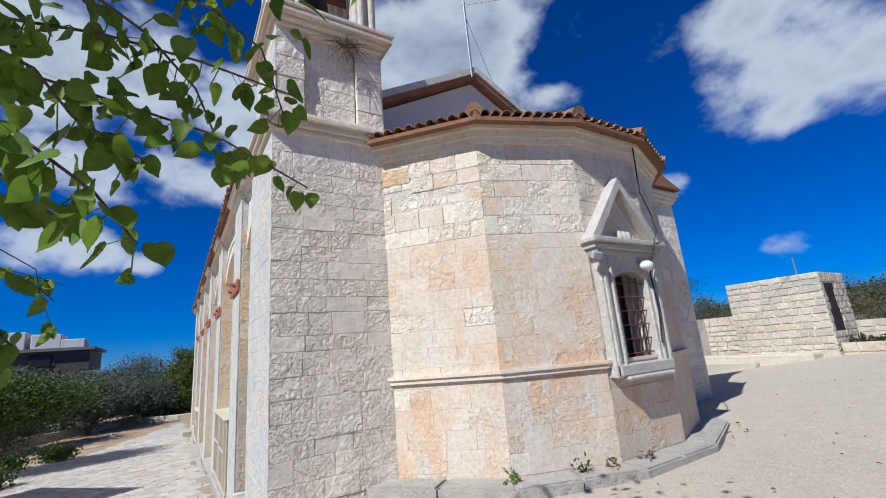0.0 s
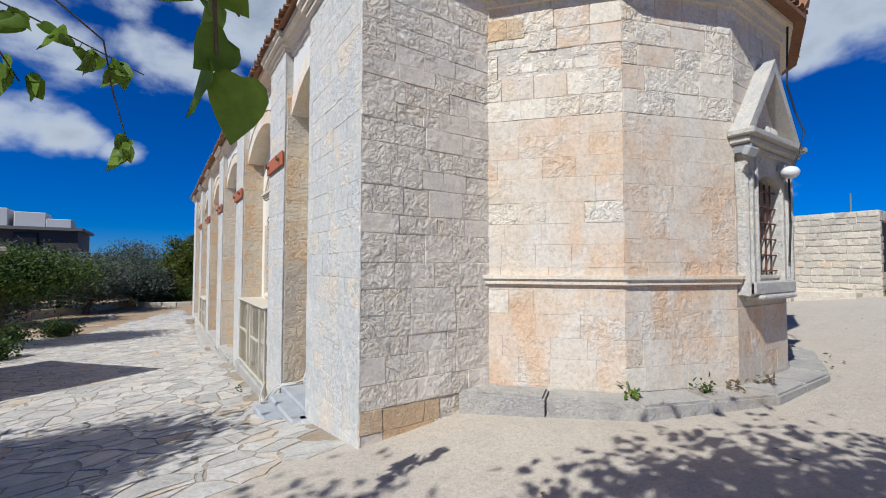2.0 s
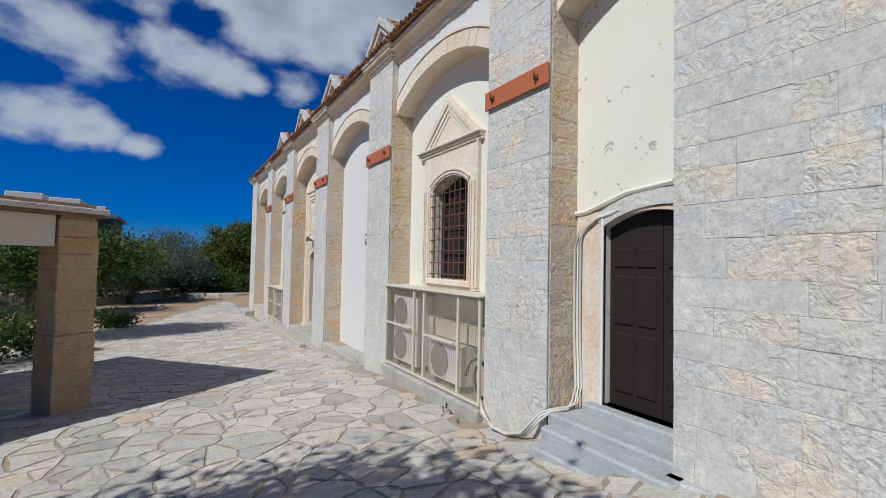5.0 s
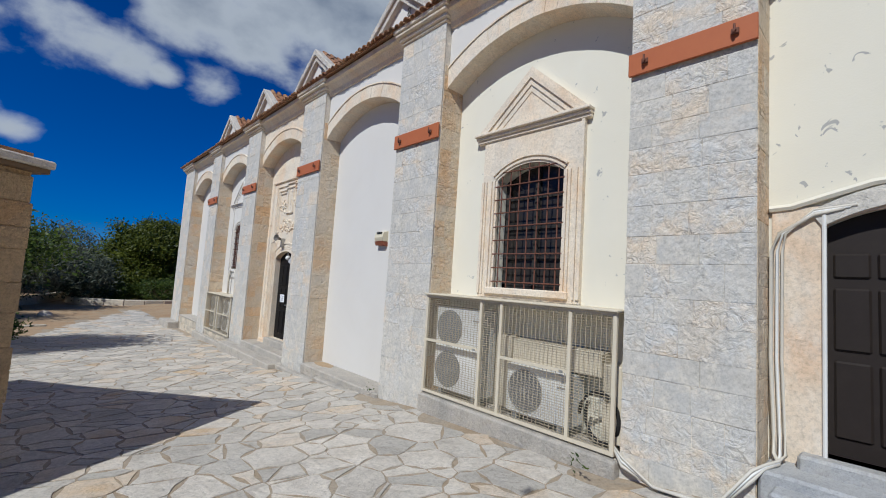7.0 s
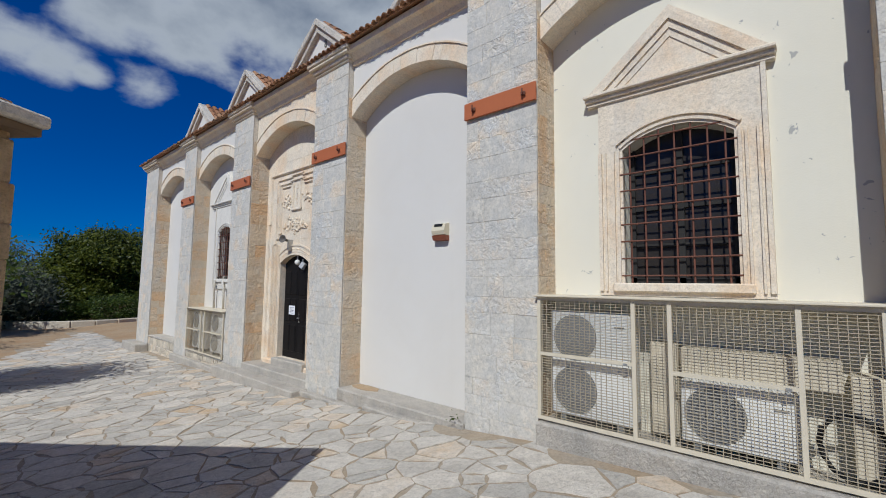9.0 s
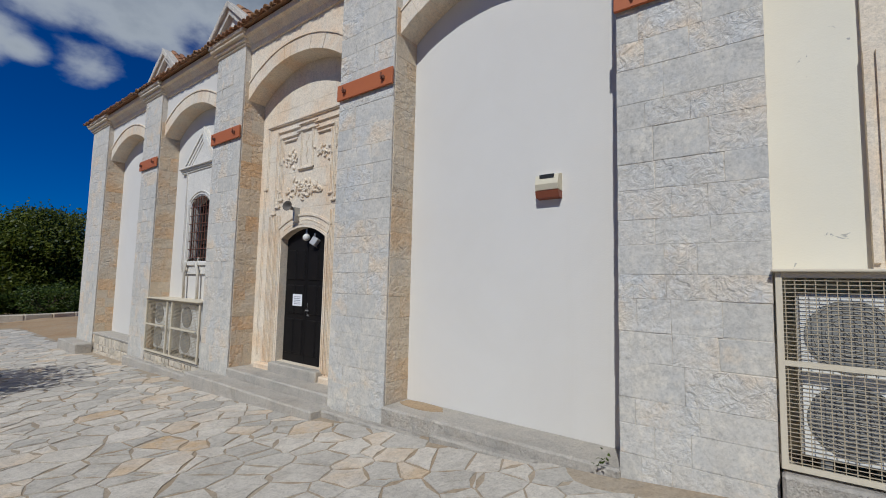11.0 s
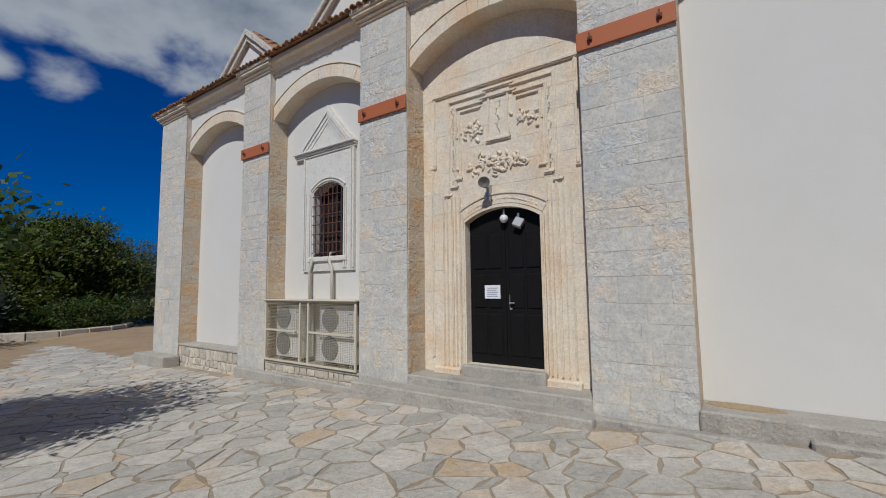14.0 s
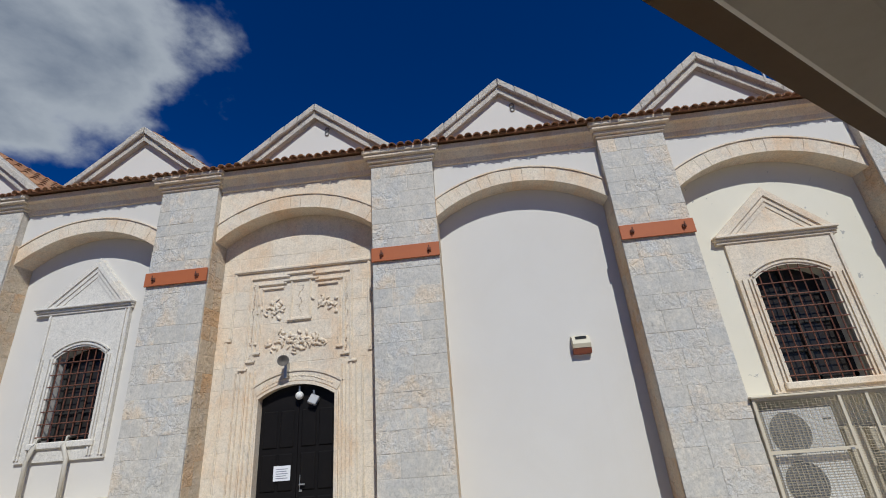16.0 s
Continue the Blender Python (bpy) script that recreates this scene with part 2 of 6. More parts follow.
PALE_CARVED = stone("whitewashed_limestone", (0.72, 0.68, 0.61), (0.68, 0.58, 0.46), (0.62, 0.59, 0.54), (0.6, 0.9), (0.5, 0.75), 0.4, 0.05, 0.4, 1.6, rand=0.1, deep=0.012)
WEATHERED = stone("blackened_carved_limestone", (0.67, 0.61, 0.52), (0.66, 0.50, 0.34), (0.52, 0.495, 0.455), (0.62, 0.9), (0.44, 0.7), 0.8, 0.08, 0.8, 2.0, rand=0.1, deep=0.02, lichen=0.6)
MORTAR = stone("lime_mortar", (0.66, 0.60, 0.51), (0.56, 0.46, 0.35), (0.52, 0.49, 0.44), relief=0.6, vary=0.0)
JOINT = stone("sandy_joint", (0.40, 0.33, 0.245), (0.35, 0.26, 0.165), (0.33, 0.285, 0.225), relief=0.8, vary=0.0)
FLAG = stone("paving_limestone", (0.70, 0.635, 0.545), (0.57, 0.40, 0.23), (0.55, 0.49, 0.415), (0.82, 1.14), (0.46, 0.7), 0.6, 0.32, 0.6, rand=1.0)
FLAG_REST = stone("paving_limestone_far", (0.70, 0.635, 0.545), (0.57, 0.40, 0.23), (0.55, 0.49, 0.415), (0.82, 1.14), (0.46, 0.7), 0.6, 0.32, 0.6, isle=True, rand=1.0)
RUBBLE = stone("rubble_limestone", (0.70, 0.61, 0.48), (0.55, 0.38, 0.22), (0.5, 0.47, 0.41), (0.62, 0.9), (0.6, 0.8), 0.7, 0.28)
POST_STONE = stone("yellow_sandstone", (0.68, 0.48, 0.27), (0.58, 0.34, 0.15), (0.50, 0.38, 0.25), (0.45, 0.75), (0.5, 0.7), 0.9, 0.15, 0.9, 1.6)
CONCRETE = stone("concrete", (0.55, 0.50, 0.43), (0.47, 0.385, 0.29), (0.41, 0.38, 0.335), (0.55, 0.85), (0.46, 0.72), 0.6, 0.08, 0.7, 2.0)
CEMENT = stone("blue_grey_cement", (0.43, 0.43, 0.425), (0.40, 0.37, 0.33), (0.35, 0.355, 0.36), (0.6, 0.9), (0.46, 0.72), 0.4, 0.08, 0.5, 2.0, deep=0.015)
CEMENT_PALE = stone("pale_cement", (0.55, 0.53, 0.49), (0.50, 0.44, 0.37), (0.45, 0.44, 0.42), (0.6, 0.9), (0.46, 0.72), 0.5, 0.05, 0.5, 2.0)
GROUND = stone("concrete_ground", (0.52, 0.445, 0.35), (0.47, 0.38, 0.28), (0.43, 0.375, 0.31), (0.6, 1.0), (0.5, 0.8), 0.3, 0.0, 0.35, 1.5)
EARTH = stone("dry_earth", (0.43, 0.31, 0.19), (0.38, 0.24, 0.13), (0.38, 0.31, 0.22), (0.4, 0.8), (0.5, 0.7), 0.8, 0.0, 0.6)
WHITE = plaster("white_plaster", (0.66, 0.63, 0.58), (0.61, 0.57, 0.51))
CREAM = plaster("cream_plaster", (0.73, 0.69, 0.575), (0.67, 0.62, 0.50), 0.12, (0.40, 0.39, 0.36))
TILE = stone("terracotta_tile", (0.40, 0.19, 0.10), (0.44, 0.27, 0.15), (0.25, 0.17, 0.12), (0.4, 0.8), (0.5, 0.7), 0.4, 0.35)
TILE_REST = stone("terracotta_tile_far", (0.40, 0.19, 0.10), (0.44, 0.27, 0.15), (0.25, 0.17, 0.12), (0.4, 0.8), (0.5, 0.7), 0.4, 0.35, isle=True)
RED_STEEL = painted("red_oxide_steel", (0.43, 0.13, 0.05), (0.36, 0.10, 0.045), 0.55)
RUST = painted("rusty_iron", (0.17, 0.07, 0.045), (0.09, 0.045, 0.035), 0.7, 0.2, 0.6)
DARK_DOOR = painted("black_brown_wood", (0.010, 0.009, 0.009), (0.02, 0.017, 0.016), 0.5)
DARK_DOOR.node_tree.nodes["Principled BSDF"].inputs["Specular IOR Level"].default_value = 0.12
BROWN_DOOR = painted("dark_brown_wood", (0.02, 0.014, 0.011), (0.035, 0.025, 0.02), 0.6)
BEIGE = painted("beige_metal", (0.62, 0.55, 0.42), (0.45, 0.36, 0.24), 0.5, 0.0, 0.25)
MESH_TAN = painted("tan_wire", (0.44, 0.37, 0.26), (0.33, 0.26, 0.17), 0.55, 0.0, 0.4)
UNIT = painted("white_sheet_metal", (0.72, 0.71, 0.67), (0.6, 0.57, 0.5), 0.45, 0.0, 0.3)
FAN = painted("dark_fan_grey", (0.2, 0.2, 0.195), (0.26, 0.25, 0.24), 0.6)
GUARD = painted("grey_guard_wire", (0.36, 0.35, 0.33), (0.28, 0.27, 0.25), 0.6)
PIPE = painted("cable_sheath", (0.58, 0.54, 0.46), (0.4, 0.36, 0.3), 0.6)
BLACK = painted("black_rubber", (0.02, 0.02, 0.02), (0.04, 0.04, 0.04), 0.6)
STEEL = painted("galvanised_steel", (0.45, 0.45, 0.44), (0.3, 0.3, 0.3), 0.4, 0.7)
PAPER = painted("paper", (0.78, 0.78, 0.8), (0.7, 0.7, 0.72), 0.8)
INK = painted("ink", (0.25, 0.26, 0.3), (0.3, 0.3, 0.33), 0.8)
BARK = stone("bark", (0.16, 0.11, 0.075), (0.11, 0.075, 0.05), (0.2, 0.16, 0.12), relief=1.0)
LEAF = leafy("broad_leaf", (0.06, 0.13, 0.014), (0.19, 0.28, 0.03), (0.40, 0.28, 0.03))
LEAF_DARK = leafy("dark_leaf", (0.016, 0.04, 0.009), (0.10, 0.145, 0.024))
LEAF_CAROB = leafy("carob_leaf", (0.022, 0.045, 0.009), (0.15, 0.17, 0.022))
LEAF_OLIVE = leafy("olive_leaf", (0.065, 0.08, 0.052), (0.15, 0.17, 0.12))
LEAF_FAR = leafy("scrub_leaf", (0.06, 0.07, 0.03), (0.15, 0.155, 0.075))
DRY = leafy("dry_stalk", (0.14, 0.09, 0.045), (0.25, 0.18, 0.09))
# near-black: paint of window frames, and the shade of rooms put into colour
INSIDE = painted("frame_paint_and_room_shade", (0.03, 0.028, 0.026), (0.04, 0.036, 0.03), 0.9)


def glass_like():
    m, t, b = start("window_glass", 0.22)
    b.inputs["Base Color"].default_value = (0.03, 0.026, 0.024, 1)
    b.inputs["Specular IOR Level"].default_value = 0.28
    bump(t, b, [(noise_tex(t, 20, 3, 0.5), 0.12)], 0.01)
    return m


GLASS = glass_like()
SEA = painted("sea_water", (0.03, 0.12, 0.28), (0.04, 0.14, 0.3), 0.3)


# ---- builders ----
PLACE = {}


def thing(name, at, label, category, group="", kind=""):
    ob = new(name)
    ob.location = at
    ob.empty_display_size = 0.1
    PLACE[ob] = Vector(at)
    return tagged(ob, label, category, group, kind)


def finish(name, bm, mat, smooth=False):
    me = bpy.data.meshes.new(name)
    bmesh.ops.recalc_face_normals(bm, faces=bm.faces)
    bm.to_mesh(me)
    bm.free()
    me.materials.append(mat)
    if smooth:
        for p in me.polygons:
            p.use_smooth = True
    return me


def part(name, bm, mat, parent, label="", smooth=False):
    """One mesh, built in world places, under a thing or a part."""
    bmesh.ops.translate(bm, verts=bm.verts, vec=-PLACE[parent])
    ob = new(name, finish(name, bm, mat, smooth))
    ob.parent = parent
    PLACE[ob] = PLACE[parent]
    if label:
        ob["label"] = label
    return ob


def solo(name, bm, mat, label, category, kind="", group="", smooth=False):
    ob = new(name, finish(name, bm, mat, smooth))
    PLACE[ob] = Vector((0, 0, 0))
    return tagged(ob, label, category, group, kind)


def box(bm, x0, x1, y0, y1, z0, z1, bevel=0.0):
    m = Matrix.Translation(((x0 + x1) / 2, (y0 + y1) / 2, (z0 + z1) / 2)) @ Matrix.Diagonal((abs(x1 - x0), abs(y1 - y0), abs(z1 - z0), 1))
    made = bmesh.ops.create_cube(bm, size=1, matrix=m)["verts"]
    if bevel:
        es = list({e for v in made for e in v.link_edges})
        bmesh.ops.bevel(bm, geom=es, offset=bevel, segments=1, affect="EDGES")
    return bm


def boxed(*spans, bevel=0.0):
    bm = bmesh.new()
    for s in spans:
        box(bm, *s, bevel=bevel)
    return bm


def prism(bm, pts, a, b, axis="x"):
    def at(p, w):
        return {"x": (w, p[0], p[1]), "y": (p[0], w, p[1]), "z": (p[0], p[1], w)}[axis]
    lo = [bm.verts.new(at(p, a)) for p in pts]
    hi = [bm.verts.new(at(p, b)) for p in pts]
    bm.faces.new(lo)
    bm.faces.new(hi[::-1])
    for i in range(len(pts)):
        j = (i + 1) % len(pts)
        bm.faces.new((lo[i], hi[i], hi[j], lo[j]))
    return bm


def tube(bm, pts, radius, sides=6):
    """A round bar along points."""
    pts = [Vector(p) for p in pts]
    rings = []
    for i, p in enumerate(pts):
        d = (pts[min(i + 1, len(pts) - 1)] - pts[max(i - 1, 0)]).normalized()
        a = d.orthogonal().normalized()
        if abs(d.z) < 0.9:
            a = d.cross(Vector((0, 0, 1))).normalized()
        c = d.cross(a)
        r = radius[i] if isinstance(radius, (list, tuple)) else radius
        rings.append([bm.verts.new(p + r * (math.cos(k * math.tau / sides) * a + math.sin(k * math.tau / sides) * c)) for k in range(sides)])
    for r0, r1 in zip(rings, rings[1:]):
        for k in range(sides):
            bm.faces.new((r0[k], r0[(k + 1) % sides], r1[(k + 1) % sides], r1[k]))
    bm.faces.new(rings[0][::-1])
    bm.faces.new(rings[-1])
    return bm


def pantile(bm, a, b, r0, r1, steps=5, thick=0.012):
    """A half-round tile from its low end a to its high end b, open below."""
    a, b = Vector(a), Vector(b)
    d = (b - a).normalized()
    side = d.cross(Vector((0, 0, 1))).normalized()
    up = side.cross(d)
    rows = []
    for p, r in ((a, r0), (b, r1)):
        for q in (r, r - thick):
            rows.append([bm.verts.new(p + side * q * math.cos(k * math.pi / steps) + up * q * 0.85 * math.sin(k * math.pi / steps)) for k in range(steps + 1)])
    for k in range(steps):
        bm.faces.new((rows[0][k], rows[0][k + 1], rows[2][k + 1], rows[2][k]))
        bm.faces.new((rows[1][k], rows[3][k], rows[3][k + 1], rows[1][k + 1]))
        bm.faces.new((rows[0][k], rows[1][k], rows[1][k + 1], rows[0][k + 1]))
    return bm


def lathe(bm, centre, profile, sides=20, turn=None):
    rings = []
    for r, h in profile:
        ring = []
        for k in range(sides):
            p = Vector((r * math.cos(k * math.tau / sides), r * math.sin(k * math.tau / sides), h))
            if turn:
                p = turn @ p
            ring.append(bm.verts.new(p + Vector(centre)))
        rings.append(ring)
    for r0, r1 in zip(rings, rings[1:]):
        for k in range(sides):
            bm.faces.new((r0[k], r0[(k + 1) % sides], r1[(k + 1) % sides], r1[k]))
    bm.faces.new(rings[0][::-1])
    bm.faces.new(rings[-1])
    return bm


def arc(ya, yb, spring, rise, steps=14, lift=0.0):
    """Points of a flat arch from ya to yb, lifted outwards."""
    half = (yb - ya) / 2
    r = (half * half + rise * rise) / (2 * rise)
    cy, cz = (ya + yb) / 2, spring + rise - r
    a = math.asin(min(1.0, half / r))
    return [(cy + (r + lift) * math.sin(k), cz + (r + lift) * math.cos(k)) for k in np.linspace(-a, a, steps + 1)]


def arch_band(bm, ya, yb, spring, rise, lo, hi, x0, x1, steps=14):
    inner, outer = arc(ya, yb, spring, rise, steps, lo), arc(ya, yb, spring, rise, steps, hi)
    prism(bm, inner + outer[::-1], x0, x1)


# unit stones, shared by all pieces: a block with worn edges, its face at y = 0
def unit_stone(seed, wear):
    rnd = random.Random(seed)
    bm = bmesh.new()
    j = lambda s: rnd.uniform(-s, s)
    nick = lambda: rnd.uniform(0.02, 1.6 * wear + 0.02) if rnd.random() < 0.22 else 0.0
    back = [bm.verts.new((x, 1, z)) for x, z in ((-0.5, -0.5), (0.5, -0.5), (0.5, 0.5), (-0.5, 0.5))]
    ring, face = [], []
    for x, z in ((-0.5, -0.5), (0.0, -0.5), (0.5, -0.5), (0.5, 0.0), (0.5, 0.5), (0.0, 0.5), (-0.5, 0.5), (-0.5, 0.0)):
        ring.append(bm.verts.new((x * (1 - abs(j(wear))), 0.14 + j(0.05), z * (1 - abs(j(wear))))))
        face.append(bm.verts.new((x * (0.985 - abs(j(wear * 0.5)) - nick()), j(0.08), z * (0.975 - abs(j(wear * 0.8)) - nick()))))
    mid = bm.verts.new((j(0.1), -0.06 + j(0.1), j(0.1)))
    for k in range(8):
        n = (k + 1) % 8
        bm.faces.new((ring[k], ring[n], face[n], face[k]))
        bm.faces.new((face[k], face[n], mid))
    for c in range(4):
        a, b, d = ring[2 * c], ring[2 * c + 1], ring[(2 * c + 2) % 8]
        bm.faces.new((back[c], back[(c + 1) % 4], d, b, a))
    me = bpy.data.meshes.new("stone")
    bmesh.ops.recalc_face_normals(bm, faces=bm.faces)
    bm.to_mesh(me)
    bm.free()
    return me


STONES = {}


def stone_meshes(mat, wear):
    key = (mat.name, wear)
    if key not in STONES:
        STONES[key] = []
        for k in range(8):
            me = unit_stone(k * 7 + 3, wear)
            me.materials.append(mat)
            STONES[key].append(me)
    return STONES[key]


def courses(parent, origin, along, width, height, mat, seed, course=(0.27, 0.34), length=(0.34, 0.72), depth=0.05, wear=0.04, joint=0.008, proud=0.006, name="stone_block", inside=None, odd=0.0, odd_mat=None, skew=0.0):
    """Lays rows of stones on an upright face. origin: lower corner; along: way of the rows; the face looks to along x up."""
    rnd = random.Random(seed)
    origin, along = Vector(origin), Vector(along).normalized()
    out = along.cross(Vector((0, 0, 1)))
    turn = Matrix((along, -out, Vector((0, 0, 1)))).transposed()
    meshes = stone_meshes(mat, wear)
    others = stone_meshes(odd_mat or mat, 0.09)
    z = 0.0
    while z < height - 0.02:
        h = rnd.uniform(*course)
        if height - z - h < 0.14:
            h = height - z
        x = 0.0
        first = True
        while x < width - 0.01:
            w = rnd.uniform(*length) * (rnd.uniform(0.5, 1.0) if first else 1.0)
            first = False
            if width - x - w < 0.18:
                w = width - x
            if inside is None or inside(x + w / 2, z + h / 2, w, h):
                apart = odd > 0 and rnd.random() < odd
                ob = new(name, rnd.choice(others if apart else meshes))
                p = origin + along * (x + w / 2) + Vector((0, 0, z + h / 2)) + out * (proud + rnd.uniform(-0.1, 0.1) * min(depth, 0.05) - (rnd.uniform(0.05, 0.25) * min(depth, 0.05) if apart else 0))
                flip = rnd.choice((1, -1))
                ob.matrix_basis = Matrix.Translation(p - PLACE[parent]) @ turn.to_4x4() @ Matrix.Rotation(rnd.gauss(0, skew), 4, "Y") @ Matrix.Diagonal((flip * (w - joint), depth, h - joint, 1))
                ob.parent = parent
            x += w
        z += h


def lerp_table(table, v):
    if v <= table[0][0]:
        return table[0][1]
    for (a, za), (b, zb) in zip(table, table[1:]):
        if v <= b:
            return za + (zb - za) * (v - a) / (b - a)
    return table[-1][1]


FALL = [(-30, 1.7), (-5, 0.85), (0, 0.55), (5.5, 0.2), (9.7, -0.38), (12.5, -0.47), (13.6, -0.57), (17.5, -0.8), (21.5, -0.96), (25, -1.08), (30, -1.15), (70, -1.4), (200, -9)]
RISE = [(-60, -1.6), (-20, -0.45), (1, 0.0), (2.2, 0.13), (7, 0.16), (16, 0.85), (40, 1.3), (120, 3.0)]


def gz(x, y):
    """The height of the ground."""
    return lerp_table(FALL, y) + lerp_table(RISE, x)


def bed_edge(y):
    """Where the paving gives way to bare earth."""
    return min(-3.4 + (y - 27.0) * 0.42, 0.4)


# ---- the ground ----
def make_ground():
    xs = sorted(set([-1500, -400, -200, -120, -80, -60, -40, -30] + [v * 1.0 for v in range(-20, 31)] + [2.2, 40, 60, 90, 120, 300, 1500]))
    ys = sorted(set([-1500, -300, -100, -60, -40, -30] + [v * 1.0 for v in range(-20, 46)] + [5.5, 9.7, 12.5, 13.6, 17.5, 21.5, 50, 60, 70, 90, 120, 200, 400, 1500]))
    bm = bmesh.new()
    grid = [[bm.verts.new((x, y, gz(x, y) + (0.02 * noise.noise((x * 0.3, y * 0.3, 0)) if x > 2 or y < 2 or x < -10 else 0))) for x in xs] for y in ys]
    for j in range(len(ys) - 1):
        for i in range(len(xs) - 1):
            bm.faces.new((grid[j][i], grid[j][i + 1], grid[j + 1][i + 1], grid[j + 1][i]))
    ob = solo("ground", bm, GROUND, "pale beige concrete yard rising gently", "ground", "structure", smooth=True)
    ob.data.materials.append(EARTH)
    ob.data.materials.append(JOINT)
    for p in ob.data.polygons:
        c = p.center
        if not (c.y > 27 and c.x < bed_edge(c.y)) and -9 < c.x < 0.9 and 6.0 + 0.3 * (c.x - 0.9) < c.y < 37:
            p.material_index = 2
            continue
        if c.y > 27 and c.x < bed_edge(c.y):
            p.material_index = 1
            continue
        # beyond y 31 right of the paving, earth colour stands in for shaded paving
        if c.y > 37 or (c.y > 31 and c.x > 0.9) or c.x < -9 or c.x > 17.5 or c.y < -20:
            p.material_index = 1


make_ground()

# ---- the church ----
FRONT, SPAN, WALL = 1.0, 1.125, 1.45
PIERS = [(8.61, 9.67), (12.57, 13.65), (16.44, 17.51), (20.27, 21.32), (24.02, 25.01), (27.75, 29.18)]
BAYS = [(7.25, 8.61), (9.67, 12.57), (13.65, 16.44), (17.51, 20.27), (21.32, 24.02), (25.01, 27.75)]
SPRING, CROWN, CORNICE, EAVE = 4.36, 0.48, 5.3, 5.62
BASES = [-0.2, -0.36, -0.62, -0.6, -0.72, -0.85]


def wall_around(bm, ya, yb, z0, z1, x0, x1, o=None):
    """A wall between ya and yb; o: an opening (y, y, bottom, spring, rise)."""
    if not o:
        prism(bm, [(ya, z0), (yb, z0), (yb, z1), (ya, z1)], x0, x1)
        return
    a, b, bottom, spring, rise = o
    if a > ya + 0.01:
        prism(bm, [(ya, z0), (a, z0), (a, z1), (ya, z1)], x0, x1)
    if yb > b + 0.01:
        prism(bm, [(b, z0), (yb, z0), (yb, z1), (b, z1)], x0, x1)
    if bottom > z0 + 0.01:
        prism(bm, [(a, z0), (b, z0), (b, bottom), (a, bottom)], x0, x1)
    prism(bm, [(a, z1)] + arc(a, b, spring, rise) + [(b, z1)], x0, x1)


OPENINGS = [(7.1, 8.25, 0.19, 2.0, 0.16), (10.65, 11.71, 1.34, 2.84, 0.18), None, (18.25, 19.46, -0.38, 1.74, 0.18), (22.18, 23.06, 1.38, 2.68, 0.17), None]


def bay_walls():
    for k, ((ya, yb), o, low) in enumerate(zip(BAYS, OPENINGS, BASES)):
        mat = (CREAM, CREAM, WHITE, CARVED, WHITE, WHITE)[k]
        bm = bmesh.new()
        if k == 0:
            wall_around(bm, ya - 0.2, yb, low - 0.6, 5.6, WALL, 1.95, (ya - 0.15, *o[1:]))
        else:
            wall_around(bm, ya - 0.02, yb + 0.02, low - 0.6, 5.6, WALL, 1.95, o)
        words = ("cream plastered wall above the side door, flaking", "cream plastered wall with a barred window, flaking", "smooth white plastered blind wall under an arch",
                 "carved limestone wall round the main door", "white plastered wall with a barred window", "white plastered blind wall of the last bay")[k]
        solo("wall_bay_%d" % (k + 1), bm, mat, words, "wall", "structure")
        # the arch and the wall over it
        yc0, yc1 = (5.85, 8.61) if k == 0 else (ya, yb)
        bm = bmesh.new()
        pts = [p for p in arc(yc0, yc1, SPRING, CROWN, 20) if p[0] >= ya - 0.01]
        prism(bm, [(ya, CORNICE + 0.3)] + ([(ya, pts[0][1])] if k == 0 else []) + pts + [(yb, CORNICE + 0.3)], SPAN, WALL + 0.002)
        sp = solo("arch_wall_%d" % (k + 1), bm, CARVED if k == 3 else WHITE, ("limestone" if k == 3 else "white plastered") + " wall over the arch", "wall", "structure")
        inner = arc(yc0, yc1, SPRING, CROWN, 17, -0.004)
        outer = arc(yc0, yc1, SPRING, CROWN, 17, 0.25)
        for i in range(17):
            if inner[i][0] < ya - 0.02:
                continue
            b2 = bmesh.new()
            g = 0.02
            q = [Vector(inner[i]), Vector(inner[i + 1]), Vector(outer[i + 1]), Vector(outer[i])]
            c = sum(q, Vector((0, 0))) / 4
            q = [c + (v - c) * (1 - g) for v in q]
            prism(b2, [tuple(v) for v in q], SPAN - 0.018 + random.uniform(-0.004, 0.004), WALL - 0.004)
            part("voussoir", b2, CARVED, sp)
        if k:
            bm = bmesh.new()
            arch_band(bm, ya, yc1, SPRING, CROWN, 0.25, 0.275, SPAN - 0.035, SPAN + 0.05)
            part("hood_mould", bm, CARVED, sp)
        # cornice between the piers
        bm = bmesh.new()
        prof = [(SPAN + 0.1, CORNICE), (SPAN - 0.03, CORNICE + 0.02), (SPAN - 0.05, CORNICE + 0.1), (SPAN - 0.14, CORNICE + 0.2), (SPAN - 0.2, CORNICE + 0.22), (SPAN - 0.2, EAVE), (SPAN + 0.1, EAVE)]
        prism(bm, prof, ya, yb, "y")
        part("cornice", bm, CARVED, sp, "moulded limestone cornice")


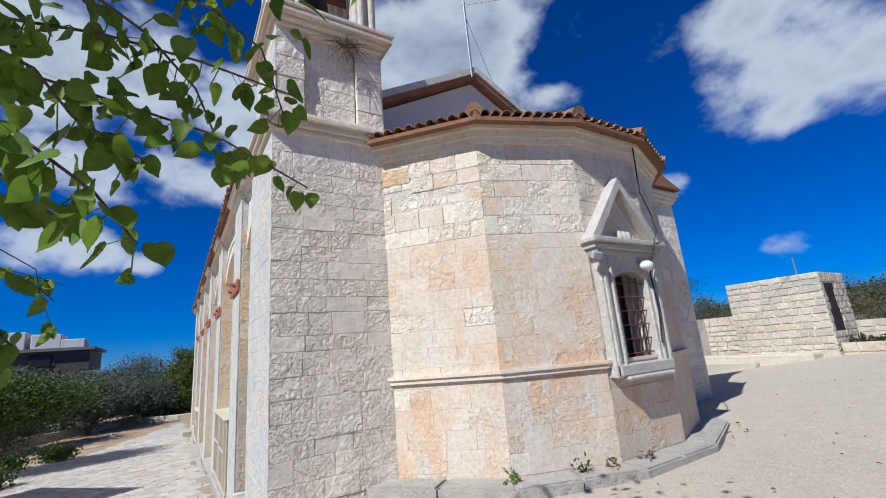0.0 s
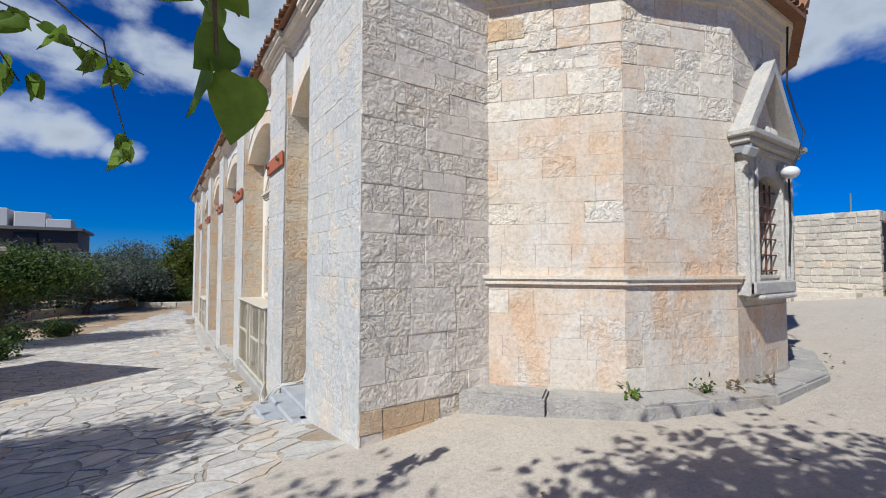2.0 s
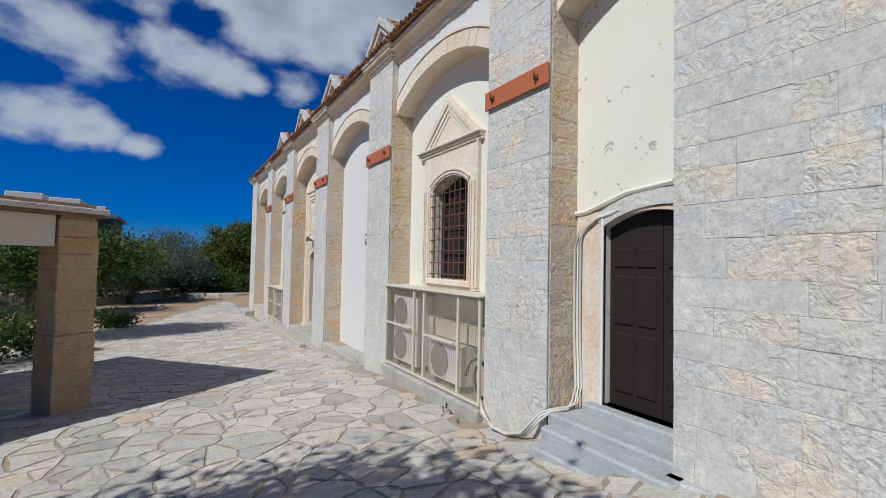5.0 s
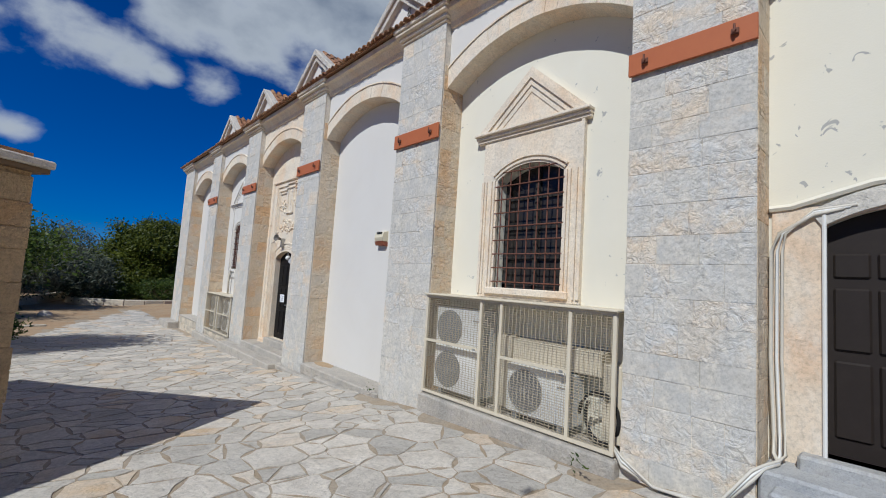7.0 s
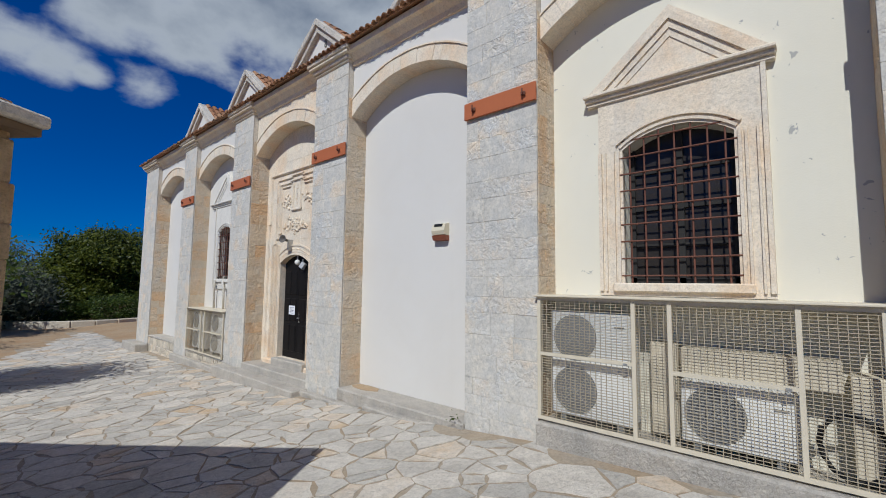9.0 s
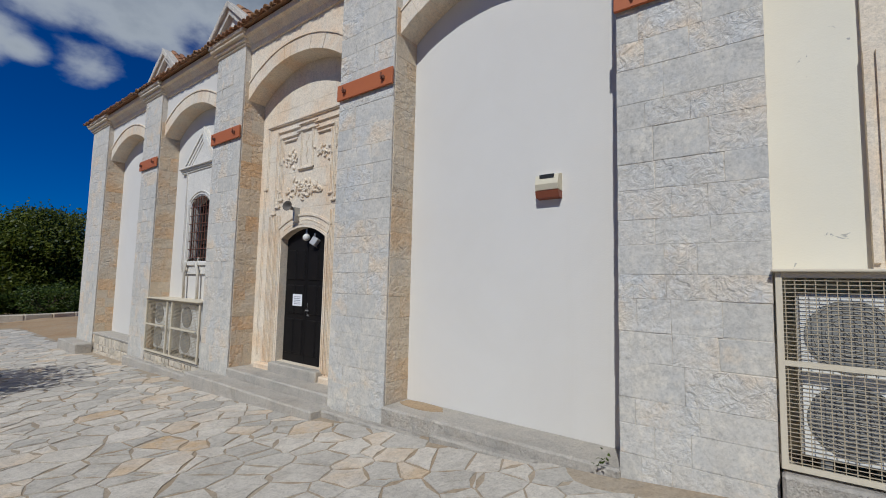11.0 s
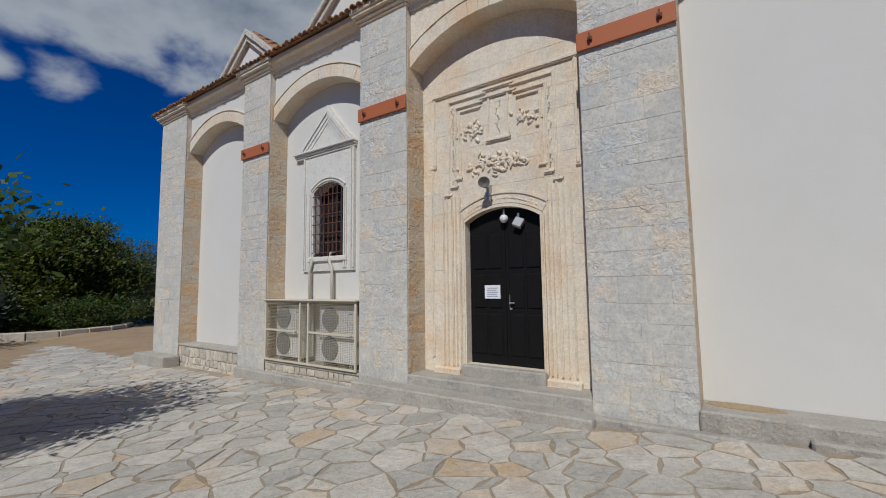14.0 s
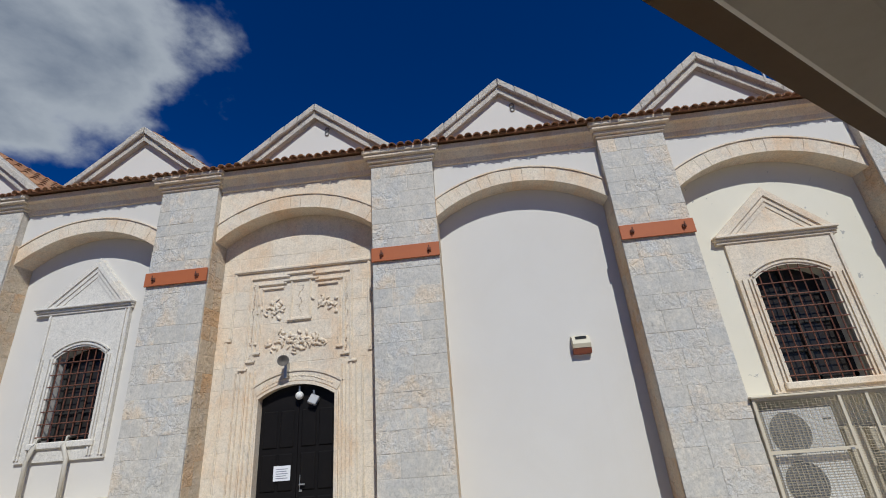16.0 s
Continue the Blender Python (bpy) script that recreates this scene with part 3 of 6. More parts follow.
def piers():
    for k, (ya, yb) in enumerate(PIERS):
        low = gz(1, (ya + yb) / 2) - 0.15
        last = k == 5
        p = thing("buttress", (FRONT + 0.2, (ya + yb) / 2, low), "grey-white weathered limestone buttress" + (" at the corner" if last else " with a red steel tie plate"), "buttress", "buttresses of the church", "structure")
        bm = bmesh.new()
        box(bm, FRONT + 0.006, WALL + 0.3, ya + 0.006, yb - 0.006, low, EAVE)
        part("core", bm, MORTAR, p)
        zb = gz(1, (ya + yb) / 2) - 0.08
        courses(p, (FRONT + 0.03, yb, zb), (0, -1, 0), yb - ya, 5.4 - zb, ASHLAR, 40 + k, (0.2, 0.32), (0.22, 0.56), 0.011, 0.02, 0.0, 0.03, odd=0.2, odd_mat=ASHLAR)
        courses(p, (FRONT + 0.04, ya + 0.03, zb), (1, 0, 0), 0.43, SPRING + 0.35 - zb, ASHLAR_WARM, 60 + k, (0.22, 0.34), (0.22, 0.45), 0.011, 0.025, 0.0, 0.03)
        courses(p, (WALL + 0.0, yb - 0.03, zb), (-1, 0, 0), 0.42, (5.4 if last else SPRING + 0.35) - zb, ASHLAR_WARM, 80 + k, (0.22, 0.34), (0.22, 0.45), 0.011, 0.025, 0.0, 0.03)
        bm = bmesh.new()
        for d, z0, z1 in ((0.03, 5.38, 5.43), (0.07, 5.43, 5.5), (0.13, 5.5, 5.56), (0.16, 5.56, EAVE + 0.02)):
            box(bm, FRONT - d, WALL, ya - d * 0.8, yb + d * 0.8, z0, z1, 0.012)
        part("capital", bm, CARVED, p, "moulded limestone capital")
        if not last:
            pz = 3.62 if k > 1 else 3.54
            plate = thing("tie_plate", (FRONT - 0.02, (ya + yb) / 2, pz), "red painted steel tie plate bolted across a buttress", "tie plate", "tie plates")
            part("plate", boxed((FRONT - 0.045, FRONT - 0.012, ya - 0.01, yb + 0.01, pz, pz + 0.23), bevel=0.005), RED_STEEL, plate)
            for f in (0.14, 0.85):
                y, z = ya + f * (yb - ya), pz + 0.11
                bm = bmesh.new()
                tube(bm, [(FRONT - 0.02, y, z), (FRONT - 0.1, y, z)], 0.014, 8)
                box(bm, FRONT - 0.075, FRONT - 0.05, y - 0.03, y + 0.03, z - 0.026, z + 0.026, 0.006)
                tube(bm, [(FRONT - 0.09, y, z - 0.02), (FRONT - 0.09, y, z + 0.055)], 0.01)
                part("bolt", bm, RUST, plate, "rusty threaded bolt and nut")


bay_walls()
piers()


# the rest of the church's shell, its tower and apse
def tower(x0, x1, mirrored=False):
    y0, y1 = 5.5, 7.27
    low = gz(1, 5.5) - 0.5
    t = thing("bell_tower" if not mirrored else "corner_tower", ((x0 + x1) / 2, (y0 + y1) / 2, low), "square limestone bell tower with weathered pitted blocks" if not mirrored else "low limestone corner tower with a tile cap", "tower", "", "structure")
    part("core", boxed((x0 + 0.006, x1, y0 + 0.012, y1 - 0.004, low, 5.55)), MORTAR, t)
    zb = 0.12
    if not mirrored:
        courses(t, (x0, y0 + 0.03, zb), (1, 0, 0), x1 - x0, 0.42, STAINED, 10, (0.13, 0.24), (0.16, 0.55), 0.04, 0.05, 0.0, 0.03, odd=0.3, odd_mat=ROUGH, skew=0.01)
        courses(t, (x0, y0 + 0.03, zb + 0.42), (1, 0, 0), x1 - x0, 4.88 - zb, ROUGH, 11, (0.18, 0.31), (0.2, 0.6), 0.022, 0.025, 0.0, 0.03, odd=0.25, odd_mat=ROUGH, skew=0.006)
        courses(t, (x0 + 0.03, y1, -0.25), (0, -1, 0), y1 - y0, 5.55, ASHLAR, 12, (0.18, 0.31), (0.2, 0.56), 0.011, 0.02, 0.0, 0.03, odd=0.2, odd_mat=ASHLAR)
        courses(t, (x1, y1 - 0.03, zb), (-1, 0, 0), 0.45, 5.3 - zb, ASHLAR_WARM, 13, (0.26, 0.34), (0.22, 0.45), 0.02, 0.025, 0.001, 0.034)
        b = bmesh.new()
        box(b, x0 - 0.1, x1, y0 + 0.1, y1 + 0.05, -0.4, 0.0, 0.03)
        part("foot", b, CEMENT_PALE, t, "cement skirting")
    else:
        courses(t, (x0, y0 + 0.03, 0.3), (1, 0, 0), x1 - x0, 5.0, ROUGH, 14, (0.3, 0.36), (0.4, 0.7), 0.032, 0.025, 0.002, 0.02)
    ledge = bmesh.new()
    for d, z0, z1 in ((0.05, 5.25, 5.33), (0.1, 5.33, 5.42), (0.15, 5.42, 5.5), (0.06, 5.5, 5.58)):
        box(ledge, x0 - d, x1 + d, y0 - d, y1 + d, z0, z1, 0.015)
    part("ledge", ledge, CARVED, t, "moulded limestone ledge")
    if mirrored:
        bm = bmesh.new()
        prism(bm, [(x0 - 0.2, 5.58), (x1 + 0.2, 5.58), ((x0 + x1) / 2, 6.0)], y0 - 0.2, y1 + 0.2, "y")
        part("cap", bm, TILE, t, "terracotta cap")
        return
    ux0, ux1, uy0, uy1 = x0 + 0.06, x1 + 0.06, y0 + 0.05, y1 - 0.05
    part("upper_core", boxed((ux0 + 0.03, ux1 - 0.03, uy0 + 0.13, uy1, 5.55, 7.05)), MORTAR, t)
    courses(t, (ux0 + 0.42, uy0 + 0.1, 5.58), (1, 0, 0), ux1 - ux0 - 0.84, 1.45, ROUGH, 15, (0.24, 0.32), (0.3, 0.6), 0.032, 0.025, 0.002, 0.02)
    courses(t, (ux0, uy0 + 0.03, 5.58), (1, 0, 0), 0.4, 1.45, ROUGH, 16, (0.28, 0.34), (0.4, 0.41), 0.07, 0.02, 0.005, 0.03)
    courses(t, (ux1 - 0.42, uy0 + 0.03, 5.58), (1, 0, 0), 0.42, 1.45, ROUGH, 17, (0.28, 0.34), (0.42, 0.43), 0.07, 0.02, 0.005, 0.03)
    courses(t, (ux0 + 0.0, uy1, 5.58), (0, -1, 0), uy1 - uy0, 1.45, ASHLAR, 18, (0.28, 0.34), (0.3, 0.6), 0.032, 0.02, 0.002, 0.02)
    courses(t, (ux1, uy0, 5.58), (0, 1, 0), uy1 - uy0, 1.45, ASHLAR, 19, (0.28, 0.34), (0.3, 0.6), 0.032, 0.02, 0.002, 0.02)
    c = bmesh.new()
    for d, z0, z1 in ((0.04, 7.0, 7.08), (0.1, 7.08, 7.16), (0.18, 7.16, 7.26), (0.2, 7.26, 7.34)):
        box(c, ux0 - d, ux1 + d, uy0 - d, uy1 + d, z0, z1, 0.02)
    part("upper_cornice", c, CARVED, t, "moulded limestone cornice")
    for i, px in enumerate((ux0 + 0.02, ux1 - 0.4)):
        for py in (uy0 + 0.02, uy1 - 0.4):
            b = bmesh.new()
            box(b, px, px + 0.38, py, py + 0.38, 7.34, 9.0, 0.02)
            tube(b, [(px + 0.1, py - 0.03, 7.4), (px + 0.1, py - 0.03, 8.9)], 0.05, 10)
            tube(b, [(px + 0.28, py - 0.03, 7.4), (px + 0.28, py - 0.03, 8.9)], 0.05, 10)
            part("belfry_pillar", b, ASHLAR, t)
    top = boxed((ux0 - 0.1, ux1 + 0.1, uy0 - 0.1, uy1 + 0.1, 9.0, 9.3), bevel=0.03)
    part("belfry_top", top, CARVED, t)
    b = bmesh.new()
    lathe(b, ((ux0 + ux1) / 2, (uy0 + uy1) / 2, 9.3), [(0.85, 0), (0.8, 0.3), (0.6, 0.6), (0.3, 0.8), (0.02, 0.9)])
    part("dome", b, WHITE, t, smooth=True)
    bell = thing("bell", ((ux0 + ux1) / 2 - 0.1, uy0 + 0.5, 7.9), "dark bronze bell hanging in the belfry", "bell")
    b = bmesh.new()
    lathe(b, ((ux0 + ux1) / 2 - 0.1, uy0 + 0.5, 7.65), [(0.34, 0), (0.3, 0.06), (0.22, 0.2), (0.2, 0.42), (0.13, 0.55), (0.03, 0.6)])
    part("body", b, painted("bronze", (0.07, 0.05, 0.03), (0.05, 0.06, 0.045), 0.5, 0.8), bell, smooth=True)
    part("hanger", boxed(((ux0 + ux1) / 2 - 0.9, (ux0 + ux1) / 2 + 0.7, uy0 + 0.45, uy0 + 0.55, 8.24, 8.34)), RUST, bell)


tower(1.0, 2.62)
tower(8.9, 10.5, True)

APSE = [(2.55, 5.58), (3.61, 4.40), (5.0, 3.88), (6.46, 3.88), (7.85, 4.40), (8.95, 5.58)]


def offset_poly(d):
    out = []
    for i, p in enumerate(APSE):
        a = Vector(APSE[max(i - 1, 0)])
        b = Vector(APSE[min(i + 1, len(APSE) - 1)])
        v0 = (Vector(p) - a) if i else (b - Vector(p))
        v1 = (b - Vector(p)) if i < len(APSE) - 1 else v0
        n0, n1 = Vector((v0.y, -v0.x)).normalized(), Vector((v1.y, -v1.x)).normalized()
        n = (n0 + n1).normalized()
        out.append(tuple(Vector(p) + n * d / max(0.3, n.dot(n0))))
    return out


def apse():
    a = thing("apse", (5.75, 5.0, 0.4), "many-sided apse of cream and orange washed limestone", "apse", "", "structure")
    inner = offset_poly(-0.004)
    for i in range(5):
        p, q = Vector(APSE[i]), Vector(APSE[i + 1])
        w = (q - p).length
        along = (q - p) / w
        ins = None
        if i == 2:
            ins = lambda x, z, bw, bh: not (0.12 < x < 1.32 and 1.3 < z + 0.15 < 3.0)
        if i < 4:
            courses(a, (p.x, p.y, 0.35), (along.x, along.y, 0), w, 3.3, APSE_STONE, 30 + i, (0.23, 0.31), (0.26, 0.58), 0.009, 0.012, 0.0, 0.008, inside=ins, odd=0.07, odd_mat=APSE_TOP)
            gone = None
            if i == 0:
                gone = lambda x, z, bw, bh: not ((x + bw / 2 > 0.44 and x - bw / 2 < 1.24 and z + bh / 2 > 0.56 and z - bh / 2 < 0.74) or (x - bw / 2 < 0.5 and z + bh / 2 > 1.0 and z - bh / 2 < 1.2))
                courses(a, (*(p + along * 0.05), 4.62), (along.x, along.y, 0), 0.48, 0.26, STAINED, 43, (0.25, 0.26), (0.47, 0.48), 0.035, 0.02, 0.006, 0.014)
                courses(a, (*(p + along * 0.3), 4.05), (along.x, along.y, 0), 1.1, 0.44, ROUGH, 45, (0.12, 0.2), (0.14, 0.3), 0.03, 0.16, 0.02, 0.0, odd=0.5, odd_mat=APSE_TOP, skew=0.05)
                courses(a, (p.x, p.y, 4.52), (along.x, along.y, 0), 0.6, 0.42, APSE_TOP, 46, (0.1, 0.14), (0.2, 0.3), 0.03, 0.05, 0.003, 0.004)
            courses(a, (p.x, p.y, 3.65), (along.x, along.y, 0), w, 1.45, APSE_TOP, 36 + i, (0.2, 0.3), (0.2, 0.5), 0.022, 0.02, 0.0, 0.012, odd=0.25, odd_mat=APSE_STONE, inside=gone)
    core = bmesh.new()
    # open for the window in the middle face
    o0, o1 = 5.38, 6.06
    left = [inner[0], inner[1], inner[2], (o0, inner[2][1]), (o0, 7.2), (2.6, 7.2)]
    right = [(o1, inner[3][1]), inner[3], inner[4], inner[5], (8.9, 7.2), (o1, 7.2)]
    prism(core, left, 0.0, 5.45, "z")
    prism(core, right, 0.0, 5.45, "z")
    prism(core, [(o0, inner[2][1]), (o1, inner[2][1]), (o1, 7.2), (o0, 7.2)], 0.0, 1.75, "z")
    prism(core, [(o0, inner[2][1]), (o1, inner[2][1]), (o1, 7.2), (o0, 7.2)], 3.07, 5.45, "z")
    part("core", core, MORTAR, a)
    for d, z0, z1, nm in ((0.05, 1.74, 1.80, "string_course"), (0.075, 1.80, 1.84, "string_course"), (0.05, 5.02, 5.1, "eave_moulding"), (0.1, 5.1, 5.2, "eave_moulding"), (0.16, 5.2, 5.28, "eave_moulding")):
        bm = bmesh.new()
        o = offset_poly(d)
        prism(bm, o + inner[::-1], z0, z1, "z")
        part(nm, bm, CARVED, a)
    # kerb round the foot
    kerb = thing("kerb", (4.5, 4.3, 0.3), "worn grey concrete kerb round the foot of the apse", "kerb", "", "structure")
    o, n = offset_poly(0.42), offset_poly(0.0)
    o[0] = (2.15, 5.46)
    for i in range(5):
        pa, pb = Vector(o[i]), Vector(o[i + 1])
        steps = 2
        for s in range(steps):
            f0, f1 = s / steps, (s + 1) / steps - (0.012 if s == 0 else 0)
            na, nb = Vector(n[i]), Vector(n[i + 1])
            quad = [pa.lerp(pb, f0), pa.lerp(pb, f1), na.lerp(nb, f1), na.lerp(nb, f0)]
            b2 = bmesh.new()
            prism(b2, [tuple(v) for v in quad], 0.05, 0.58 + 0.02 * (i > 2), "z")
            bmesh.ops.bevel(b2, geom=[e for e in b2.edges if all(v.co.z > 0.5 for v in e.verts)], offset=0.025, segments=2, affect="EDGES")
            part("kerb_length", b2, CONCRETE, kerb)
    # tiled half-round roof
    roof = thing("apse_roof", (5.75, 5.0, 5.3), "hipped roof of weathered terracotta tiles over the apse", "roof", "", "structure")
    eave = offset_poly(0.3)
    top = (5.75, 6.9, 6.75)
    bm = bmesh.new()
    for i in range(5):
        vs = [bm.verts.new((*eave[i], 5.3)), bm.verts.new((*eave[i + 1], 5.3)), bm.verts.new(top)]
        bm.faces.new(vs)
        ws = [bm.verts.new((*eave[i], 5.24)), bm.verts.new((*eave[i + 1], 5.24))]
        bm.faces.new((vs[0], vs[1], ws[1], ws[0]))
        vi = [bm.verts.new((*inner[i], 5.27)), bm.verts.new((*inner[i + 1], 5.27))]
        bm.faces.new((ws[0], ws[1], vi[1], vi[0]))
    part("deck", bm, TILE, roof)
    for i in range(5):
        pa, pb, pt = Vector((*eave[i], 5.32)), Vector((*eave[i + 1], 5.32)), Vector(top) + Vector((0, 0, 0.02))
        w = (pb - pa).length
        n = max(4, int(w / 0.16))
        row = bmesh.new()
        for k in range(n + 1):
            f = k / n
            s = pa.lerp(pb, f)
            e = s + (pt - (pa + pb) / 2)
            # cut at the hips
            reach = min(1.0, 2 * min(f, 1 - f) + 0.02)
            e = s.lerp(e, reach)
            length = (e - s).length
            m = max(1, int(length / 0.33))
            for q in range(m):
                a0, a1 = s.lerp(e, q / m), s.lerp(e, (q + 1.15) / m)
                lift = Vector((0, 0, 0.02))
                pantile(row, a0 + lift, a1 - lift * 0.4, 0.072, 0.058)
        part("tile_rows", row, TILE_REST, roof)["kind"] = "stuff"
    for i in range(1, 5):
        bm = bmesh.new()
        s, e = Vector((*eave[i], 5.36)), Vector(top) + Vector((0, 0, 0.06))
        for q in range(8):
            a0, a1 = s.lerp(e, q / 8), s.lerp(e, (q + 1.2) / 8)
            tube(bm, [a0 + Vector((0, 0, 0.03)), a1], [0.12, 0.09], 8)
        part("hip_tiles", bm, TILE_REST, roof)


apse()


def church_roof():
    r = thing("nave_roof", (5.75, 18, 6.0), "terracotta tiled roof with a row of side gables", "roof", "", "structure")
    bm = bmesh.new()
    prism(bm, [(1.9, 5.9), (9.6, 5.9), (9.6, 6.2), (5.75, 8.3), (1.9, 6.2)], 7.05, 29.0, "y")
    part("nave_body", bm, WHITE, r, "white plastered end wall")
    for sgn in (1, -1):
        bm = bmesh.new()
        f = lambda x: 5.75 + sgn * (x - 5.75)
        prism(bm, [(f(1.7), 6.16), (f(5.75), 8.34), (f(5.75), 8.5), (f(1.7), 6.3)], 6.85, 29.3, "y")
        part("nave_slope", bm, TILE, r)
    # east rake of grey stone
    for sgn in (1, -1):
        bm = bmesh.new()
        f = lambda x: 5.75 + sgn * (x - 5.75)
        prism(bm, [(f(1.7), 6.28), (f(5.75), 8.46), (f(5.75), 8.62), (f(1.7), 6.44)], 6.8, 7.2, "y")
        part("rake", bm, ASHLAR, r)
    # low body behind the piers, other side wall and far end
    part("body", boxed((1.9, 2.0, 7.1, 29.1, -1.6, 6.0), (9.6, 10.4, 7.1, 29.1, -1.6, 5.7), (1.45, 10.4, 29.05, 29.17, -1.6, 6.2)), WHITE, r)
    for k, (ya, yb) in enumerate(BAYS):
        if k == 0:
            continue
        c = (ya + yb) / 2
        g = thing("gable", (1.9, c, 6.0), "white plastered side gable with a stone rake and tiles", "gable", "side gables", "structure")
        half, base, apex = 1.75, 6.1, 7.5
        bm = bmesh.new()
        prism(bm, [(c - half, base), (c + half, base), (c, apex)], 1.9, 4.6)
        part("gable_wall", bm, WHITE, g)
        if k in (2, 3):
            for dz in (0.0, 0.095):
                bm = bmesh.new()
                tube(bm, [(1.89, c - 0.24 + 0.04 * math.cos(a), 6.93 + dz + 0.045 * math.sin(a)) for a in np.linspace(0, math.tau, 13)], 0.014, 5)
                part("vent_ring", bm, FAN, g, "dark ring of a small vent")
        for s in (1, -1):
            bm = bmesh.new()
            sl = (apex - base) / half
            prism(bm, [(c + s * (half + 0.1), base - 0.1 * sl - 0.2), (c, apex - 0.2), (c, apex + 0.04), (c + s * (half + 0.1), base - 0.1 * sl + 0.04)], 1.79, 1.98)
            part("rake", bm, WEATHERED, g, "grey weathered stone rake")
            at = 0.0
            rr = random.Random(k * 2 + s)
            while at < half + 0.06:
                to = min(at + rr.uniform(0.26, 0.5), half + 0.14)
                up = rr.uniform(0.0, 0.025)
                bm = bmesh.new()
                prism(bm, [(c + s * (at + 0.006), apex - at * sl - 0.05), (c + s * to, apex - to * sl - 0.05), (c + s * to, apex - to * sl + 0.11 + up), (c + s * (at + 0.006), apex - at * sl + 0.11 + up)], 1.72 + rr.uniform(-0.015, 0.015), 1.99)
                bmesh.ops.bevel(bm, geom=list(bm.edges), offset=0.014, segments=1, affect="EDGES")
                part("coping_stone", bm, WEATHERED, g)
                at = to
            bm = bmesh.new()
            prism(bm, [(c + s * (half + 0.1), base - 0.1 * sl + 0.06), (c, apex + 0.06), (c, apex + 0.1), (c + s * (half + 0.1), base - 0.1 * sl + 0.1)], 1.97, 4.7)
            part("tile_deck", bm, TILE, g)
            bm = bmesh.new()
            d = Vector((0, -s * half, apex - base)).normalized()
            n = 7
            L = math.hypot(half, apex - base)
            for row in range(10):
                x = 2.02 + row * 0.22
                for q in range(n):
                    a0 = Vector((x, c + s * half, base + 0.1)) + d * (L * q / n)
                    a1 = a0 + d * (L / n * 1.12)
                    pantile(bm, a0 + Vector((0, 0, 0.03)), a1 + Vector((0, 0, 0.012)), 0.08, 0.066)
            part("tile_rows", bm, TILE_REST, g)["kind"] = "stuff"
    # eave of tiles along the side
    e = thing("eave_roof", (1.3, 18, 5.65), "row of terracotta eave tiles over the cornice", "roof edge", "", "structure")
    bm = bmesh.new()
    prism(bm, [(0.84, 5.625), (2.0, 6.02), (2.0, 6.07), (0.84, 5.665)], 7.2, 29.4, "y")
    part("deck", bm, TILE, e)
    bm = bmesh.new()
    y = 7.25
    rnd = random.Random(5)
    while y < 29.4:
        for q in range(3):
            x0 = 0.78 + q * 0.36 + rnd.uniform(-0.02, 0.02)
            zz = 5.645 + q * 0.36 * 0.345 + rnd.uniform(-0.008, 0.008)
            pantile(bm, (x0, y, zz + 0.012 - 0.035), (x0 + 0.42, y + rnd.uniform(-0.012, 0.012), zz - 0.035 + 0.42 * 0.345), 0.066, 0.052)
        y += 0.145 + rnd.uniform(-0.01, 0.01)
    part("tile_rows", bm, TILE_REST, e)["kind"] = "stuff"


church_roof()


# ---- windows, doors and carvings on the side wall ----
def moulded_arch(bm, ya, yb, spring, rise, x0, steps):
    for lo, hi, d in steps:
        arch_band(bm, ya, yb, spring, rise, lo, hi, x0 - d, x0 + 0.05)


